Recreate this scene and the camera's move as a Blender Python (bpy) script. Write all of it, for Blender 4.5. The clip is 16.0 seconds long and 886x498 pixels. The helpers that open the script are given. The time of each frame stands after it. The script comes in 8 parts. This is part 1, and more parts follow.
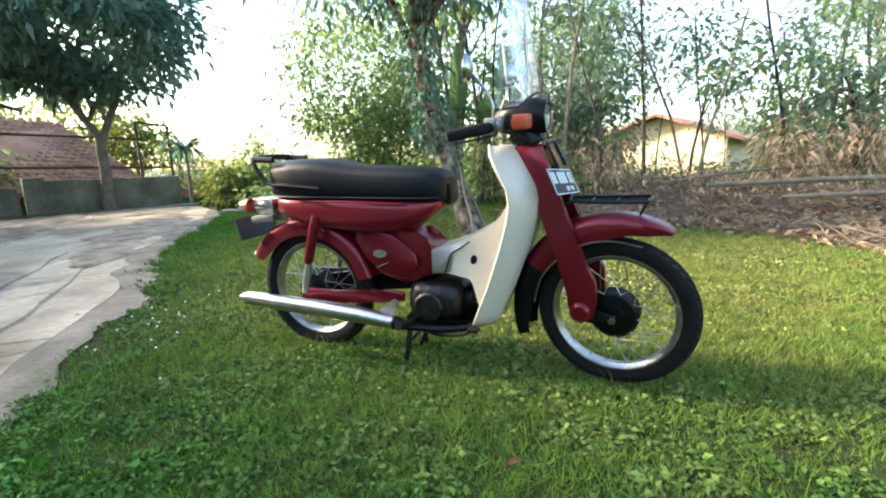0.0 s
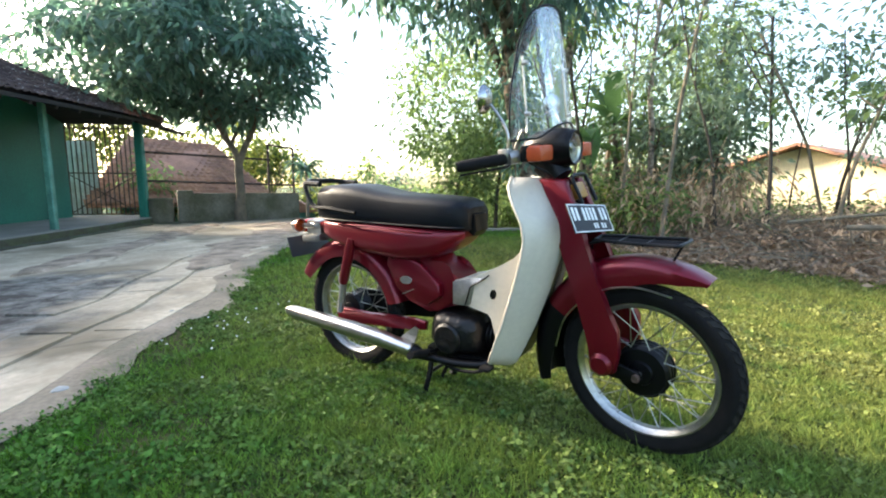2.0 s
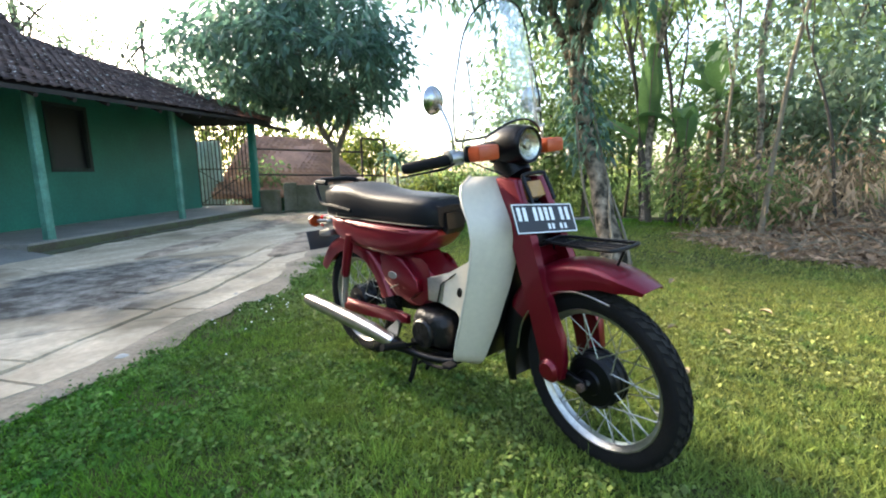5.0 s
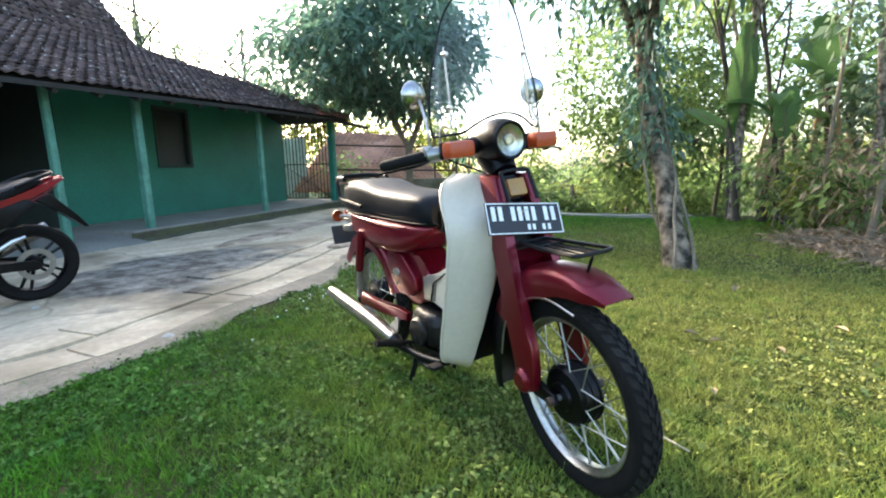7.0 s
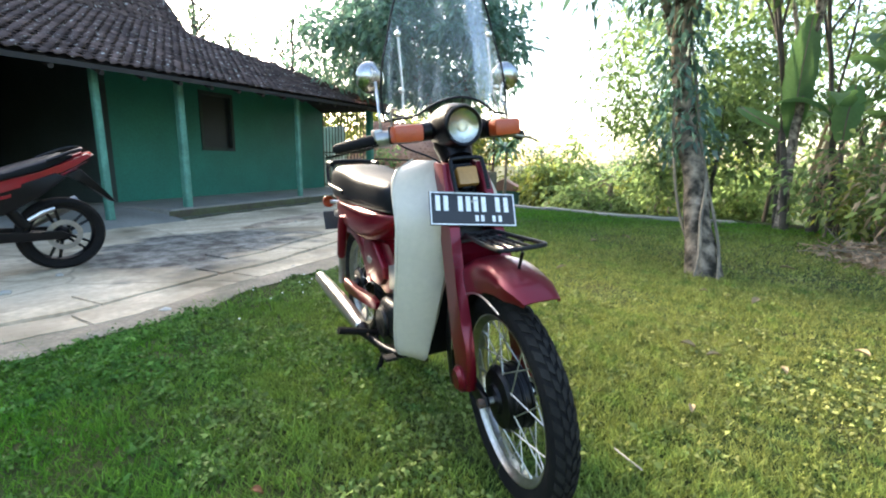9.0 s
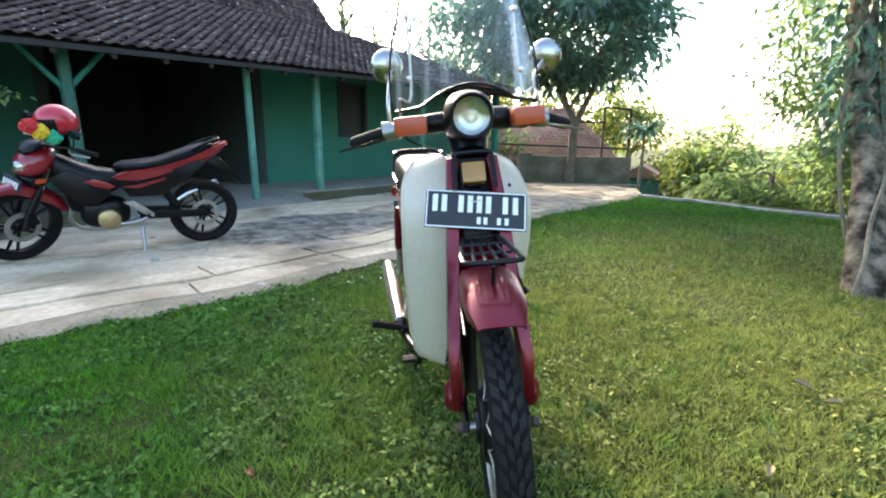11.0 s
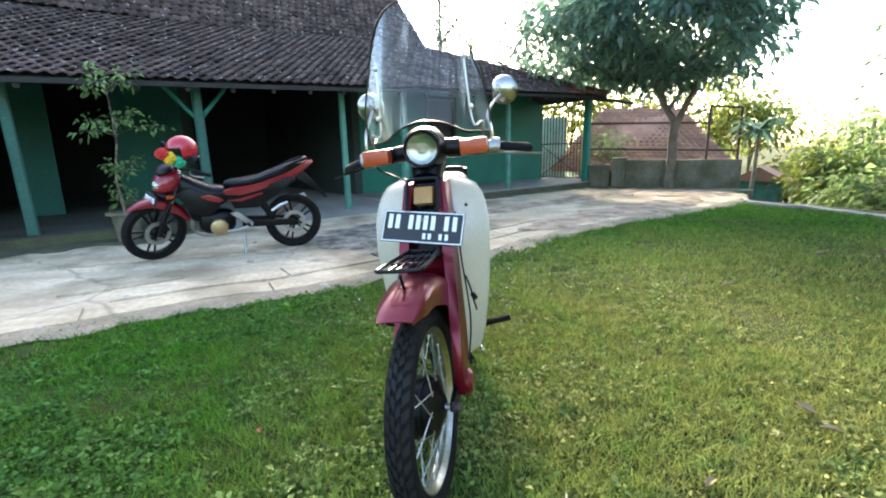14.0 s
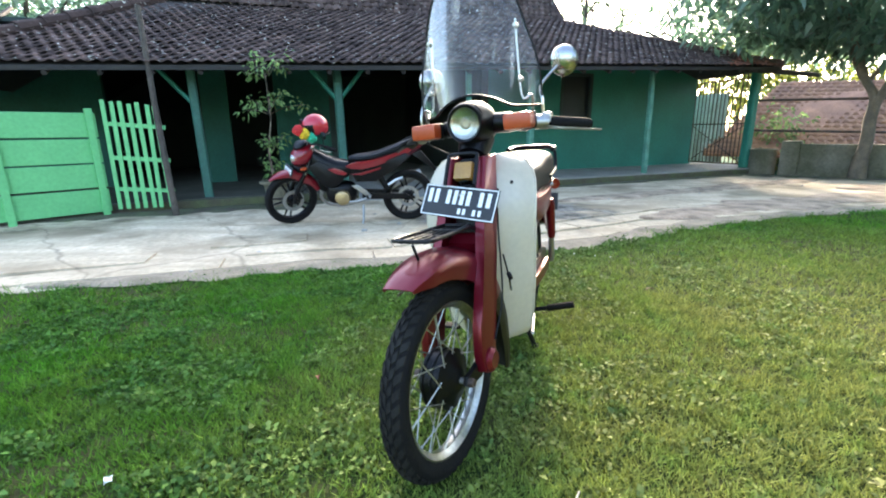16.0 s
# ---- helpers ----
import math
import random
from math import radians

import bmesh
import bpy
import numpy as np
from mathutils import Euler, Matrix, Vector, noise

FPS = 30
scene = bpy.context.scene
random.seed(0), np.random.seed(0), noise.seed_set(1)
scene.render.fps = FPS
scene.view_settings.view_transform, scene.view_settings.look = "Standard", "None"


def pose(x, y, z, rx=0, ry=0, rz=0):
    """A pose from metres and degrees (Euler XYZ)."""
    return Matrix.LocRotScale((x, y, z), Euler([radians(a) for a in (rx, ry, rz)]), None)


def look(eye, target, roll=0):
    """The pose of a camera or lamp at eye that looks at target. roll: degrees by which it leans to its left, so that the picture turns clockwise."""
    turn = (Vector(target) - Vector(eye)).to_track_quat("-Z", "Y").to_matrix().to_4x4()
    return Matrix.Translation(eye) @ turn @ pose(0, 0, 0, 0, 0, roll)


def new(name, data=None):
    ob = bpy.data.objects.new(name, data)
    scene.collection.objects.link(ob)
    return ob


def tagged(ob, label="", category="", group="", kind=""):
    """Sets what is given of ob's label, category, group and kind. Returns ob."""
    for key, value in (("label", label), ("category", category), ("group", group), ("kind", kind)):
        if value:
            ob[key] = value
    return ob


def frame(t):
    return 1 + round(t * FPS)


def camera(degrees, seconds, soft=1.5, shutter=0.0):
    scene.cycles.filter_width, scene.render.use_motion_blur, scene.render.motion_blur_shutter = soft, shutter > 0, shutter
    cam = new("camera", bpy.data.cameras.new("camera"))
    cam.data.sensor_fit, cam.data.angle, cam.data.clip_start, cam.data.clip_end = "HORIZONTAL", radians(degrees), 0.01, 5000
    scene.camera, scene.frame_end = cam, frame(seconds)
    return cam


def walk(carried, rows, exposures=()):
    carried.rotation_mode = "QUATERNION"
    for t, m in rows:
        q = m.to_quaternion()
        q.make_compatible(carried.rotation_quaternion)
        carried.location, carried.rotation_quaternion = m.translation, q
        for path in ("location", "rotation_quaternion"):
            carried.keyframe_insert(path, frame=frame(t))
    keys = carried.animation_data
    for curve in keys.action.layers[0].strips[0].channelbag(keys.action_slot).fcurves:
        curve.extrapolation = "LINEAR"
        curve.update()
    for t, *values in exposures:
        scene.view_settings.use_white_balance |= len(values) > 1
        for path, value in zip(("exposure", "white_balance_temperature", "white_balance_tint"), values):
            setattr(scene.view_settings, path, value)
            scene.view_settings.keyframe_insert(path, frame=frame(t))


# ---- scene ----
cam = camera(88.0, 16.0, 2.0)
PATH = [
    (0, (0.112, -0.073, 0.806), (-0.021, 1.885, 0.423), -1.6),
    (0.5, (0.177, -0.082, 0.809), (-0.128, 1.861, 0.447), -2.0),
    (1, (0.272, -0.086, 0.829), (-0.146, 1.837, 0.47), -0.9),
    (1.5, (0.336, -0.062, 0.812), (-0.144, 1.849, 0.473), -0.8),
    (2, (0.41, 0.022, 0.821), (-0.181, 1.913, 0.545), 0.3),
    (2.5, (0.494, 0.054, 0.823), (-0.097, 1.941, 0.522), 0.4),
    (3, (0.604, 0.068, 0.85), (-0.135, 1.897, 0.52), -0.7),
    (3.5, (0.703, 0.074, 0.864), (-0.096, 1.879, 0.539), -0.8),
    (4, (0.788, 0.095, 0.868), (-0.044, 1.89, 0.551), -1.9),
    (4.2, (0.806, 0.098, 0.87), (-0.08, 1.866, 0.554), -2.2),
    (6.3, (0.97, 0.355, 0.848), (-0.139, 1.984, 0.508), -0.2),
    (6.5, (0.999, 0.354, 0.861), (-0.191, 1.929, 0.538), -1.6),
    (7, (1.094, 0.405, 0.866), (-0.197, 1.893, 0.518), -1.2),
    (7.5, (1.172, 0.443, 0.864), (-0.16, 1.89, 0.502), -0.9),
    (8, (1.216, 0.446, 0.868), (-0.167, 1.847, 0.515), -1.7),
    (8.5, (1.252, 0.5, 0.85), (-0.143, 1.876, 0.451), -1.2),
    (9, (1.257, 0.629, 0.845), (-0.164, 1.986, 0.47), 1.0),
    (9.5, (1.287, 0.724, 0.88), (-0.187, 2.029, 0.528), 2.7),
    (9.7, (1.303, 0.746, 0.875), (-0.222, 1.984, 0.498), 1.3),
    (11.8, (1.368, 1.108, 0.878), (-0.41, 1.907, 0.432), 2.6),
    (12, (1.372, 1.129, 0.887), (-0.408, 1.933, 0.453), 2.8),
    (12.5, (1.469, 1.174, 0.902), (-0.369, 1.831, 0.466), 0.8),
    (13, (1.58, 1.239, 0.919), (-0.295, 1.802, 0.508), 1.3),
    (13.5, (1.641, 1.266, 0.928), (-0.257, 1.744, 0.516), -0.3),
    (14, (1.698, 1.29, 0.937), (-0.203, 1.744, 0.514), -1.2),
    (14.5, (1.712, 1.304, 0.947), (-0.21, 1.632, 0.505), -0.9),
    (15, (1.683, 1.386, 0.928), (-0.253, 1.593, 0.467), 0.1),
    (15.5, (1.697, 1.467, 0.931), (-0.246, 1.549, 0.463), -0.7),
    (16, (1.735, 1.572, 0.917), (-0.199, 1.449, 0.424), -0.7),
]
walk(cam, [(t, look(eye, target, roll)) for t, eye, target, roll in PATH], [(0, 2.66), (3, 2.58), (7, 2.74), (12.5, 2.8), (14.5, 2.98), (16, 3.06)])

# ---- world and sun ----
SUN_EL, SUN_AZ = radians(23), radians(170)      # the low sun stands behind the house; azimuth from +x, anticlockwise
sun_way = Vector((math.cos(SUN_EL) * math.cos(SUN_AZ), math.cos(SUN_EL) * math.sin(SUN_AZ), math.sin(SUN_EL)))
world = bpy.data.worlds.new("world")
scene.world = world
world.use_nodes = True
wn = world.node_tree.nodes
sky = wn.new("ShaderNodeTexSky")
sky.sky_type = "NISHITA"
sky.sun_disc = False
sky.sun_elevation = SUN_EL
sky.sun_rotation = math.pi / 2 - SUN_AZ
sky.dust_density, sky.air_density, sky.ozone_density = 2.5, 1.0, 1.0
wn["Background"].inputs[1].default_value = 0.15
world.node_tree.links.new(sky.outputs[0], wn["Background"].inputs[0])
sun = new("sun", bpy.data.lights.new("sun", "SUN"))
sun.data.energy, sun.data.angle, sun.data.color = 2.7, radians(6.0), (1.0, 0.86, 0.66)
sun.matrix_world = look(sun_way * 60, (0, 0, 0))


# ---- materials ----
def mat(name, base, rough=0.6, metal=0.0, vary=0.25, scale=6.0, fine=60.0, bump=0.15, tint=None, coat=0.0, random_by="", spec=0.5, trans=0.0):
    """A surface with variation at two scales and fine relief. tint: the colour that the coarse stains lean to."""
    m = bpy.data.materials.new(name)
    m.use_nodes = True
    nt = m.node_tree
    n, link = nt.nodes, nt.links.new
    b = n["Principled BSDF"]
    b.inputs["Roughness"].default_value, b.inputs["Metallic"].default_value = rough, metal
    b.inputs["Coat Weight"].default_value, b.inputs["Coat Roughness"].default_value = coat, 0.08
    b.inputs["Specular IOR Level"].default_value = spec
    b.inputs["Transmission Weight"].default_value = trans
    geo = n.new("ShaderNodeNewGeometry")
    t1, t2 = n.new("ShaderNodeTexNoise"), n.new("ShaderNodeTexNoise")
    t1.inputs["Scale"].default_value, t1.inputs["Detail"].default_value = scale, 4
    t2.inputs["Scale"].default_value, t2.inputs["Detail"].default_value = fine, 3
    link(geo.outputs["Position"], t1.inputs["Vector"]), link(geo.outputs["Position"], t2.inputs["Vector"])
    tint = tint or tuple(c * 0.5 for c in base)
    ramp = n.new("ShaderNodeValToRGB")
    ramp.color_ramp.elements[0].position, ramp.color_ramp.elements[1].position = 0.36, 0.66
    ramp.color_ramp.elements[0].color, ramp.color_ramp.elements[1].color = (*tint, 1), (*base, 1)
    link(t1.outputs["Fac"], ramp.inputs["Fac"])
    mix = n.new("ShaderNodeMix")
    mix.data_type = "RGBA"
    mix.inputs[0].default_value = min(1.0, vary * 2)
    mix.inputs[6].default_value = (*base, 1)
    link(ramp.outputs["Color"], mix.inputs[7])
    hsv = n.new("ShaderNodeHueSaturation")
    link(mix.outputs[2], hsv.inputs["Color"])
    grain = n.new("ShaderNodeMapRange")
    grain.inputs["To Min"].default_value, grain.inputs["To Max"].default_value = 1 - vary, 1 + vary
    link(t2.outputs["Fac"], grain.inputs["Value"])
    if random_by:
        if random_by == "object":
            info, out = n.new("ShaderNodeObjectInfo"), "Random"
        else:
            info, out = geo, "Random Per Island"
        rnd = n.new("ShaderNodeMapRange")
        rnd.inputs["To Min"].default_value, rnd.inputs["To Max"].default_value = 0.55, 1.4
        link(info.outputs[out], rnd.inputs["Value"])
        mul = n.new("ShaderNodeMath")
        mul.operation = "MULTIPLY"
        link(rnd.outputs[0], mul.inputs[0]), link(grain.outputs[0], mul.inputs[1])
        link(mul.outputs[0], hsv.inputs["Value"])
    else:
        link(grain.outputs[0], hsv.inputs["Value"])
    link(hsv.outputs["Color"], b.inputs["Base Color"])
    if bump:
        bp = n.new("ShaderNodeBump")
        bp.inputs["Strength"].default_value, bp.inputs["Distance"].default_value = bump, 0.01
        link(t2.outputs["Fac"], bp.inputs["Height"])
        link(bp.outputs["Normal"], b.inputs["Normal"])
    return m


def leaf_mat(name, base, tint, rough=0.5, back=0.35, scale=1.2, spec=0.35, vary=0.25, fine=25):
    """Leaf skin that lets some light through; each leaf has a shade of its own."""
    m = mat(name, base, rough, vary=vary, scale=scale, fine=fine, bump=0.0, tint=tint, random_by="island", spec=spec)
    nt = m.node_tree
    n, link = nt.nodes, nt.links.new
    b, tr, add = n["Principled BSDF"], n.new("ShaderNodeBsdfTranslucent"), n.new("ShaderNodeMixShader")
    hsv = next(x for x in n if x.type == "HUE_SAT")
    link(hsv.outputs["Color"], tr.inputs["Color"])
    add.inputs[0].default_value = back
    link(b.outputs[0], add.inputs[1]), link(tr.outputs[0], add.inputs[2])
    link(add.outputs[0], n["Material Output"].inputs["Surface"])
    return m


def glass_mat(name, tint=(1, 1, 1), rough=0.02, streaks=0.0):
    m = bpy.data.materials.new(name)
    m.use_nodes = True
    nt = m.node_tree
    n, link = nt.nodes, nt.links.new
    n.remove(n["Principled BSDF"])
    clear, gloss, mix = n.new("ShaderNodeBsdfTransparent"), n.new("ShaderNodeBsdfGlossy"), n.new("ShaderNodeMixShader")
    clear.inputs[0].default_value = (*tint, 1)
    gloss.inputs["Roughness"].default_value = rough
    fr = n.new("ShaderNodeFresnel")
    fr.inputs[0].default_value = 1.4
    soft_fr = n.new("ShaderNodeMath")
    soft_fr.operation = "MULTIPLY"
    soft_fr.inputs[1].default_value = 0.4
    link(fr.outputs[0], soft_fr.inputs[0])
    link(soft_fr.outputs[0], mix.inputs[0]), link(clear.outputs[0], mix.inputs[1]), link(gloss.outputs[0], mix.inputs[2])
    out = mix
    if streaks:
        geo, mp, tx, rp = n.new("ShaderNodeNewGeometry"), n.new("ShaderNodeMapping"), n.new("ShaderNodeTexNoise"), n.new("ShaderNodeMapRange")
        mp.inputs["Scale"].default_value = (34, 34, 3.5)
        tx.inputs["Scale"].default_value, tx.inputs["Detail"].default_value = 1.0, 3
        rp.inputs["From Min"].default_value, rp.inputs["From Max"].default_value = 0.56, 0.8
        rp.inputs["To Min"].default_value, rp.inputs["To Max"].default_value = 0.015, streaks
        link(geo.outputs["Position"], mp.inputs["Vector"]), link(mp.outputs[0], tx.inputs["Vector"]), link(tx.outputs["Fac"], rp.inputs["Value"])
        haze, mix2 = n.new("ShaderNodeBsdfDiffuse"), n.new("ShaderNodeMixShader")
        haze.inputs[0].default_value = (0.75, 0.78, 0.8, 1)
        link(rp.outputs[0], mix2.inputs[0]), link(mix.outputs[0], mix2.inputs[1]), link(haze.outputs[0], mix2.inputs[2])
        out = mix2
    link(out.outputs[0], n["Material Output"].inputs["Surface"])
    return m


M_GRASS_SOIL = mat("lawn soil", (0.026, 0.05, 0.012), 0.98, vary=0.45, scale=2.2, fine=90, bump=0.6, tint=(0.06, 0.055, 0.022), spec=0.1)
M_BLADE = leaf_mat("grass blade", (0.072, 0.225, 0.017), (0.105, 0.2, 0.025), 0.8, 0.3, 1.6, 0.1, 0.45, 13)
M_WEED = leaf_mat("low weed leaf", (0.074, 0.175, 0.024), (0.044, 0.11, 0.018), 0.75, 0.12, 2.0, 0.2, 0.4, 16)
for m_ in (M_BLADE, M_WEED):                  # drier, yellower growth round the lawn tree, with its sunlit tone painted in
    n_, l_ = m_.node_tree.nodes, m_.node_tree.links.new
    hsv_ = next(x for x in n_ if x.type == "HUE_SAT")
    old = hsv_.inputs["Color"].links[0].from_socket
    wob, add_, far_, fade, dry = n_.new("ShaderNodeTexNoise"), n_.new("ShaderNodeVectorMath"), n_.new("ShaderNodeVectorMath"), n_.new("ShaderNodeMapRange"), n_.new("ShaderNodeMixRGB")
    pos_ = next(x for x in n_ if x.type == "NEW_GEOMETRY").outputs["Position"]
    wob.inputs["Scale"].default_value, wob.inputs["Detail"].default_value = 1.4, 6
    add_.operation, far_.operation = "MULTIPLY_ADD", "DISTANCE"
    add_.inputs[1].default_value, far_.inputs[1].default_value = (2.4, 2.4, 0), (0.9 + 1.2, 4.4 + 1.2, 0)
    l_(pos_, wob.inputs["Vector"]), l_(wob.outputs["Color"], add_.inputs[0]), l_(pos_, add_.inputs[2]), l_(add_.outputs[0], far_.inputs[0])
    l_(far_.outputs["Value"], fade.inputs["Value"])
    fade.inputs["From Min"].default_value, fade.inputs["From Max"].default_value = 4.2, 1.9
    fade.inputs["To Max"].default_value = 0.68
    l_(fade.outputs[0], dry.inputs[0]), l_(old, dry.inputs[1])
    dry.inputs[2].default_value = (0.29, 0.265, 0.09, 1)
    # tufts of paler young growth and of darker clover, a hand or two across
    last = dry
    for size, seed, low, high, most, colour in ((5.0, 3.1, 0.52, 0.68, 0.45, (0.135, 0.265, 0.042, 1)), (6.5, 8.7, 0.55, 0.68, 0.7, (0.055, 0.145, 0.035, 1)), (14.0, 5.2, 0.6, 0.7, 0.3, (0.19, 0.22, 0.06, 1))):
        shift, spot, band, mixed = n_.new("ShaderNodeVectorMath"), n_.new("ShaderNodeTexNoise"), n_.new("ShaderNodeMapRange"), n_.new("ShaderNodeMixRGB")
        shift.inputs[1].default_value = (seed, seed * 2, 0)
        spot.inputs["Scale"].default_value, spot.inputs["Detail"].default_value, spot.inputs["Roughness"].default_value = size, 5, 0.65
        band.inputs["From Min"].default_value, band.inputs["From Max"].default_value, band.inputs["To Max"].default_value = low, high, most
        l_(pos_, shift.inputs[0]), l_(shift.outputs[0], spot.inputs["Vector"]), l_(spot.outputs["Fac"], band.inputs["Value"])
        l_(band.outputs[0], mixed.inputs[0]), l_(last.outputs[0], mixed.inputs[1])
        mixed.inputs[2].default_value = colour
        last = mixed
    l_(last.outputs[0], hsv_.inputs["Color"])
M_CONCRETE = mat("old concrete", (0.40, 0.385, 0.345), 0.9, vary=0.35, scale=1.6, fine=45, bump=0.5, tint=(0.22, 0.205, 0.165))
M_CONCRETE_DARK = mat("mossy concrete", (0.175, 0.155, 0.115), 0.95, vary=0.45, scale=2.6, fine=26, bump=0.8, tint=(0.075, 0.075, 0.04))
M_BARK_WARM = mat("grey-brown bark", (0.17, 0.13, 0.09), 0.9, vary=0.4, scale=7, fine=42, bump=0.6, tint=(0.09, 0.075, 0.055))
M_RIM = mat("dulled chrome rim", (0.46, 0.45, 0.42), 0.34, metal=1.0, vary=0.3, scale=16, fine=90, bump=0.05)
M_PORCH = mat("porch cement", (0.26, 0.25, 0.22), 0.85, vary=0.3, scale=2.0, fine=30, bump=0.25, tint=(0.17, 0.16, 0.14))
# a darker cement for the bay side and the floor indoors
M_PORCH_DARK = mat("darker porch cement", (0.075, 0.075, 0.062), 0.9, vary=0.4, scale=2.4, fine=30, bump=0.3, tint=(0.035, 0.04, 0.028))
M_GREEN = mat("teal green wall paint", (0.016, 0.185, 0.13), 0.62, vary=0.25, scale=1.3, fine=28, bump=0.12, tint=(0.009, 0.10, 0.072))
# the wall teal again, darkened to stand for shade under the eave
M_GREEN_SHADE = mat("teal wall paint darkened for eave shade", (0.009, 0.105, 0.076), 0.68, vary=0.3, scale=1.3, fine=28, bump=0.15, tint=(0.006, 0.06, 0.045))
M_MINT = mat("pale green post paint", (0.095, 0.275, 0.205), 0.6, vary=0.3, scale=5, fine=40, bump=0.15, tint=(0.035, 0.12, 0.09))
# deeper teal of the left posts, with porch shade put into the colour
M_POST_SHADED = mat("teal post paint darkened for porch shade", (0.03, 0.122, 0.09), 0.65, vary=0.4, scale=5, fine=40, bump=0.2, tint=(0.025, 0.09, 0.07))
M_LIME = mat("light green fence paint", (0.145, 0.48, 0.185), 0.6, vary=0.2, scale=4, fine=30, bump=0.15, tint=(0.12, 0.42, 0.16), random_by="")
M_TILE = mat("weathered clay tile", (0.105, 0.07, 0.06), 0.95, vary=0.4, scale=2.6, fine=30, bump=0.4, tint=(0.05, 0.036, 0.034), random_by="object", spec=0.2)
M_TILE_I = mat("weathered clay tile run", (0.105, 0.07, 0.06), 0.95, vary=0.4, scale=2.6, fine=30, bump=0.4, tint=(0.05, 0.036, 0.034), random_by="island", spec=0.2)
for m_ in (M_TILE, M_TILE_I):                 # small pale spots
    n_, l_ = m_.node_tree.nodes, m_.node_tree.links.new
    spot, cut, blend = n_.new("ShaderNodeTexNoise"), n_.new("ShaderNodeMapRange"), n_.new("ShaderNodeMixRGB")
    spot.inputs["Scale"].default_value, spot.inputs["Detail"].default_value = 17, 4
    cut.inputs["From Min"].default_value, cut.inputs["From Max"].default_value = 0.63, 0.7
    l_(next(x for x in n_ if x.type == "NEW_GEOMETRY").outputs["Position"], spot.inputs["Vector"])
    l_(spot.outputs["Fac"], cut.inputs["Value"]), l_(cut.outputs[0], blend.inputs[0])
    l_(next(x for x in n_ if x.type == "HUE_SAT").outputs["Color"], blend.inputs[1])
    blend.inputs[2].default_value = (0.42, 0.40, 0.36, 1)
    l_(blend.outputs[0], n_["Principled BSDF"].inputs["Base Color"])
M_TILE_RED = mat("reddish clay tile", (0.46, 0.235, 0.145), 0.9, vary=0.45, scale=1.9, fine=30, bump=0.35, tint=(0.26, 0.135, 0.095))
M_TILE_NEW = mat("newer red clay tile", (0.30, 0.12, 0.085), 0.85, vary=0.4, scale=3.0, fine=30, bump=0.4, tint=(0.13, 0.07, 0.055), random_by="object", spec=0.2)
M_DARKWOOD = mat("dark timber", (0.026, 0.022, 0.019), 0.8, vary=0.3, scale=4, fine=35, bump=0.3)
M_BARK = mat("mottled bark", (0.28, 0.225, 0.165), 0.95, vary=0.5, scale=11, fine=38, bump=1.0, tint=(0.03, 0.027, 0.02), spec=0.15)
M_SPOTTED = mat("pale spotted stem skin", (0.42, 0.34, 0.27), 0.85, vary=0.5, scale=16, fine=40, bump=0.4, tint=(0.06, 0.045, 0.035))
M_BARK_DARK = mat("dark bark", (0.09, 0.075, 0.06), 0.95, vary=0.4, scale=8, fine=45, bump=0.8)
M_STEM = mat("dry stem", (0.22, 0.185, 0.13), 0.9, vary=0.35, scale=7, fine=40, bump=0.4, tint=(0.09, 0.075, 0.055))
M_LEAF_MANGO = leaf_mat("mango leaf", (0.125, 0.225, 0.155), (0.075, 0.16, 0.11), 0.3, 0.58, 1.2, 0.8)
# these two leaf colours are paled so that haze sits in them
M_LEAF_MID = leaf_mat("shrub leaf", (0.215, 0.30, 0.105), (0.13, 0.205, 0.08), 0.5, 0.7)
M_LEAF_FAR = leaf_mat("far tree leaf paled for haze", (0.20, 0.275, 0.18), (0.14, 0.21, 0.135), 0.6, 0.62)
M_LEAF_POT = leaf_mat("potted shrub leaf", (0.20, 0.33, 0.11), (0.11, 0.20, 0.07), 0.5, 0.5, 6.0)
# sun-yellow highlights and dark inner patches are painted into this leaf colour
M_LEAF_SUNLIT = leaf_mat("sunlit shrub leaf", (0.32, 0.34, 0.06), (0.07, 0.13, 0.04), 0.5, 0.55, 1.9, 0.35, 0.48)
M_BANANA = leaf_mat("banana leaf", (0.13, 0.24, 0.08), (0.09, 0.17, 0.06), 0.45, 0.55)
M_DRY = leaf_mat("dry leaf", (0.46, 0.33, 0.21), (0.25, 0.175, 0.11), 0.8, 0.25, 3.0)
M_LITTER = leaf_mat("trodden dry litter", (0.34, 0.235, 0.15), (0.16, 0.11, 0.075), 0.85, 0.15, 3.0)
M_PALE_LEAF = leaf_mat("pale dry leaf", (0.30, 0.235, 0.13), (0.22, 0.16, 0.09), 0.8, 0.2, 9.0)
M_RUSSET = leaf_mat("russet leaf", (0.20, 0.075, 0.03), (0.11, 0.045, 0.02), 0.7, 0.2, 9.0)
M_EARTH = mat("bare earth", (0.22, 0.165, 0.11), 0.95, vary=0.45, scale=3, fine=40, bump=0.7, tint=(0.09, 0.07, 0.05))
M_RED = mat("deep red metallic paint", (0.15, 0.0022, 0.0115), 0.33, metal=0.5, vary=0.08, scale=8, fine=300, bump=0.01, coat=0.25)
M_RED2 = mat("bright red plastic", (0.46, 0.012, 0.028), 0.3, vary=0.06, scale=9, fine=80, bump=0.01, coat=0.5)
M_SPORT = mat("crimson plastic", (0.21, 0.005, 0.014), 0.28, vary=0.08, scale=9, fine=80, bump=0.01, coat=0.4)
M_WHITE = mat("cream white plastic", (0.56, 0.505, 0.41), 0.42, vary=0.1, scale=6, fine=60, bump=0.03, tint=(0.44, 0.385, 0.29), coat=0.15)
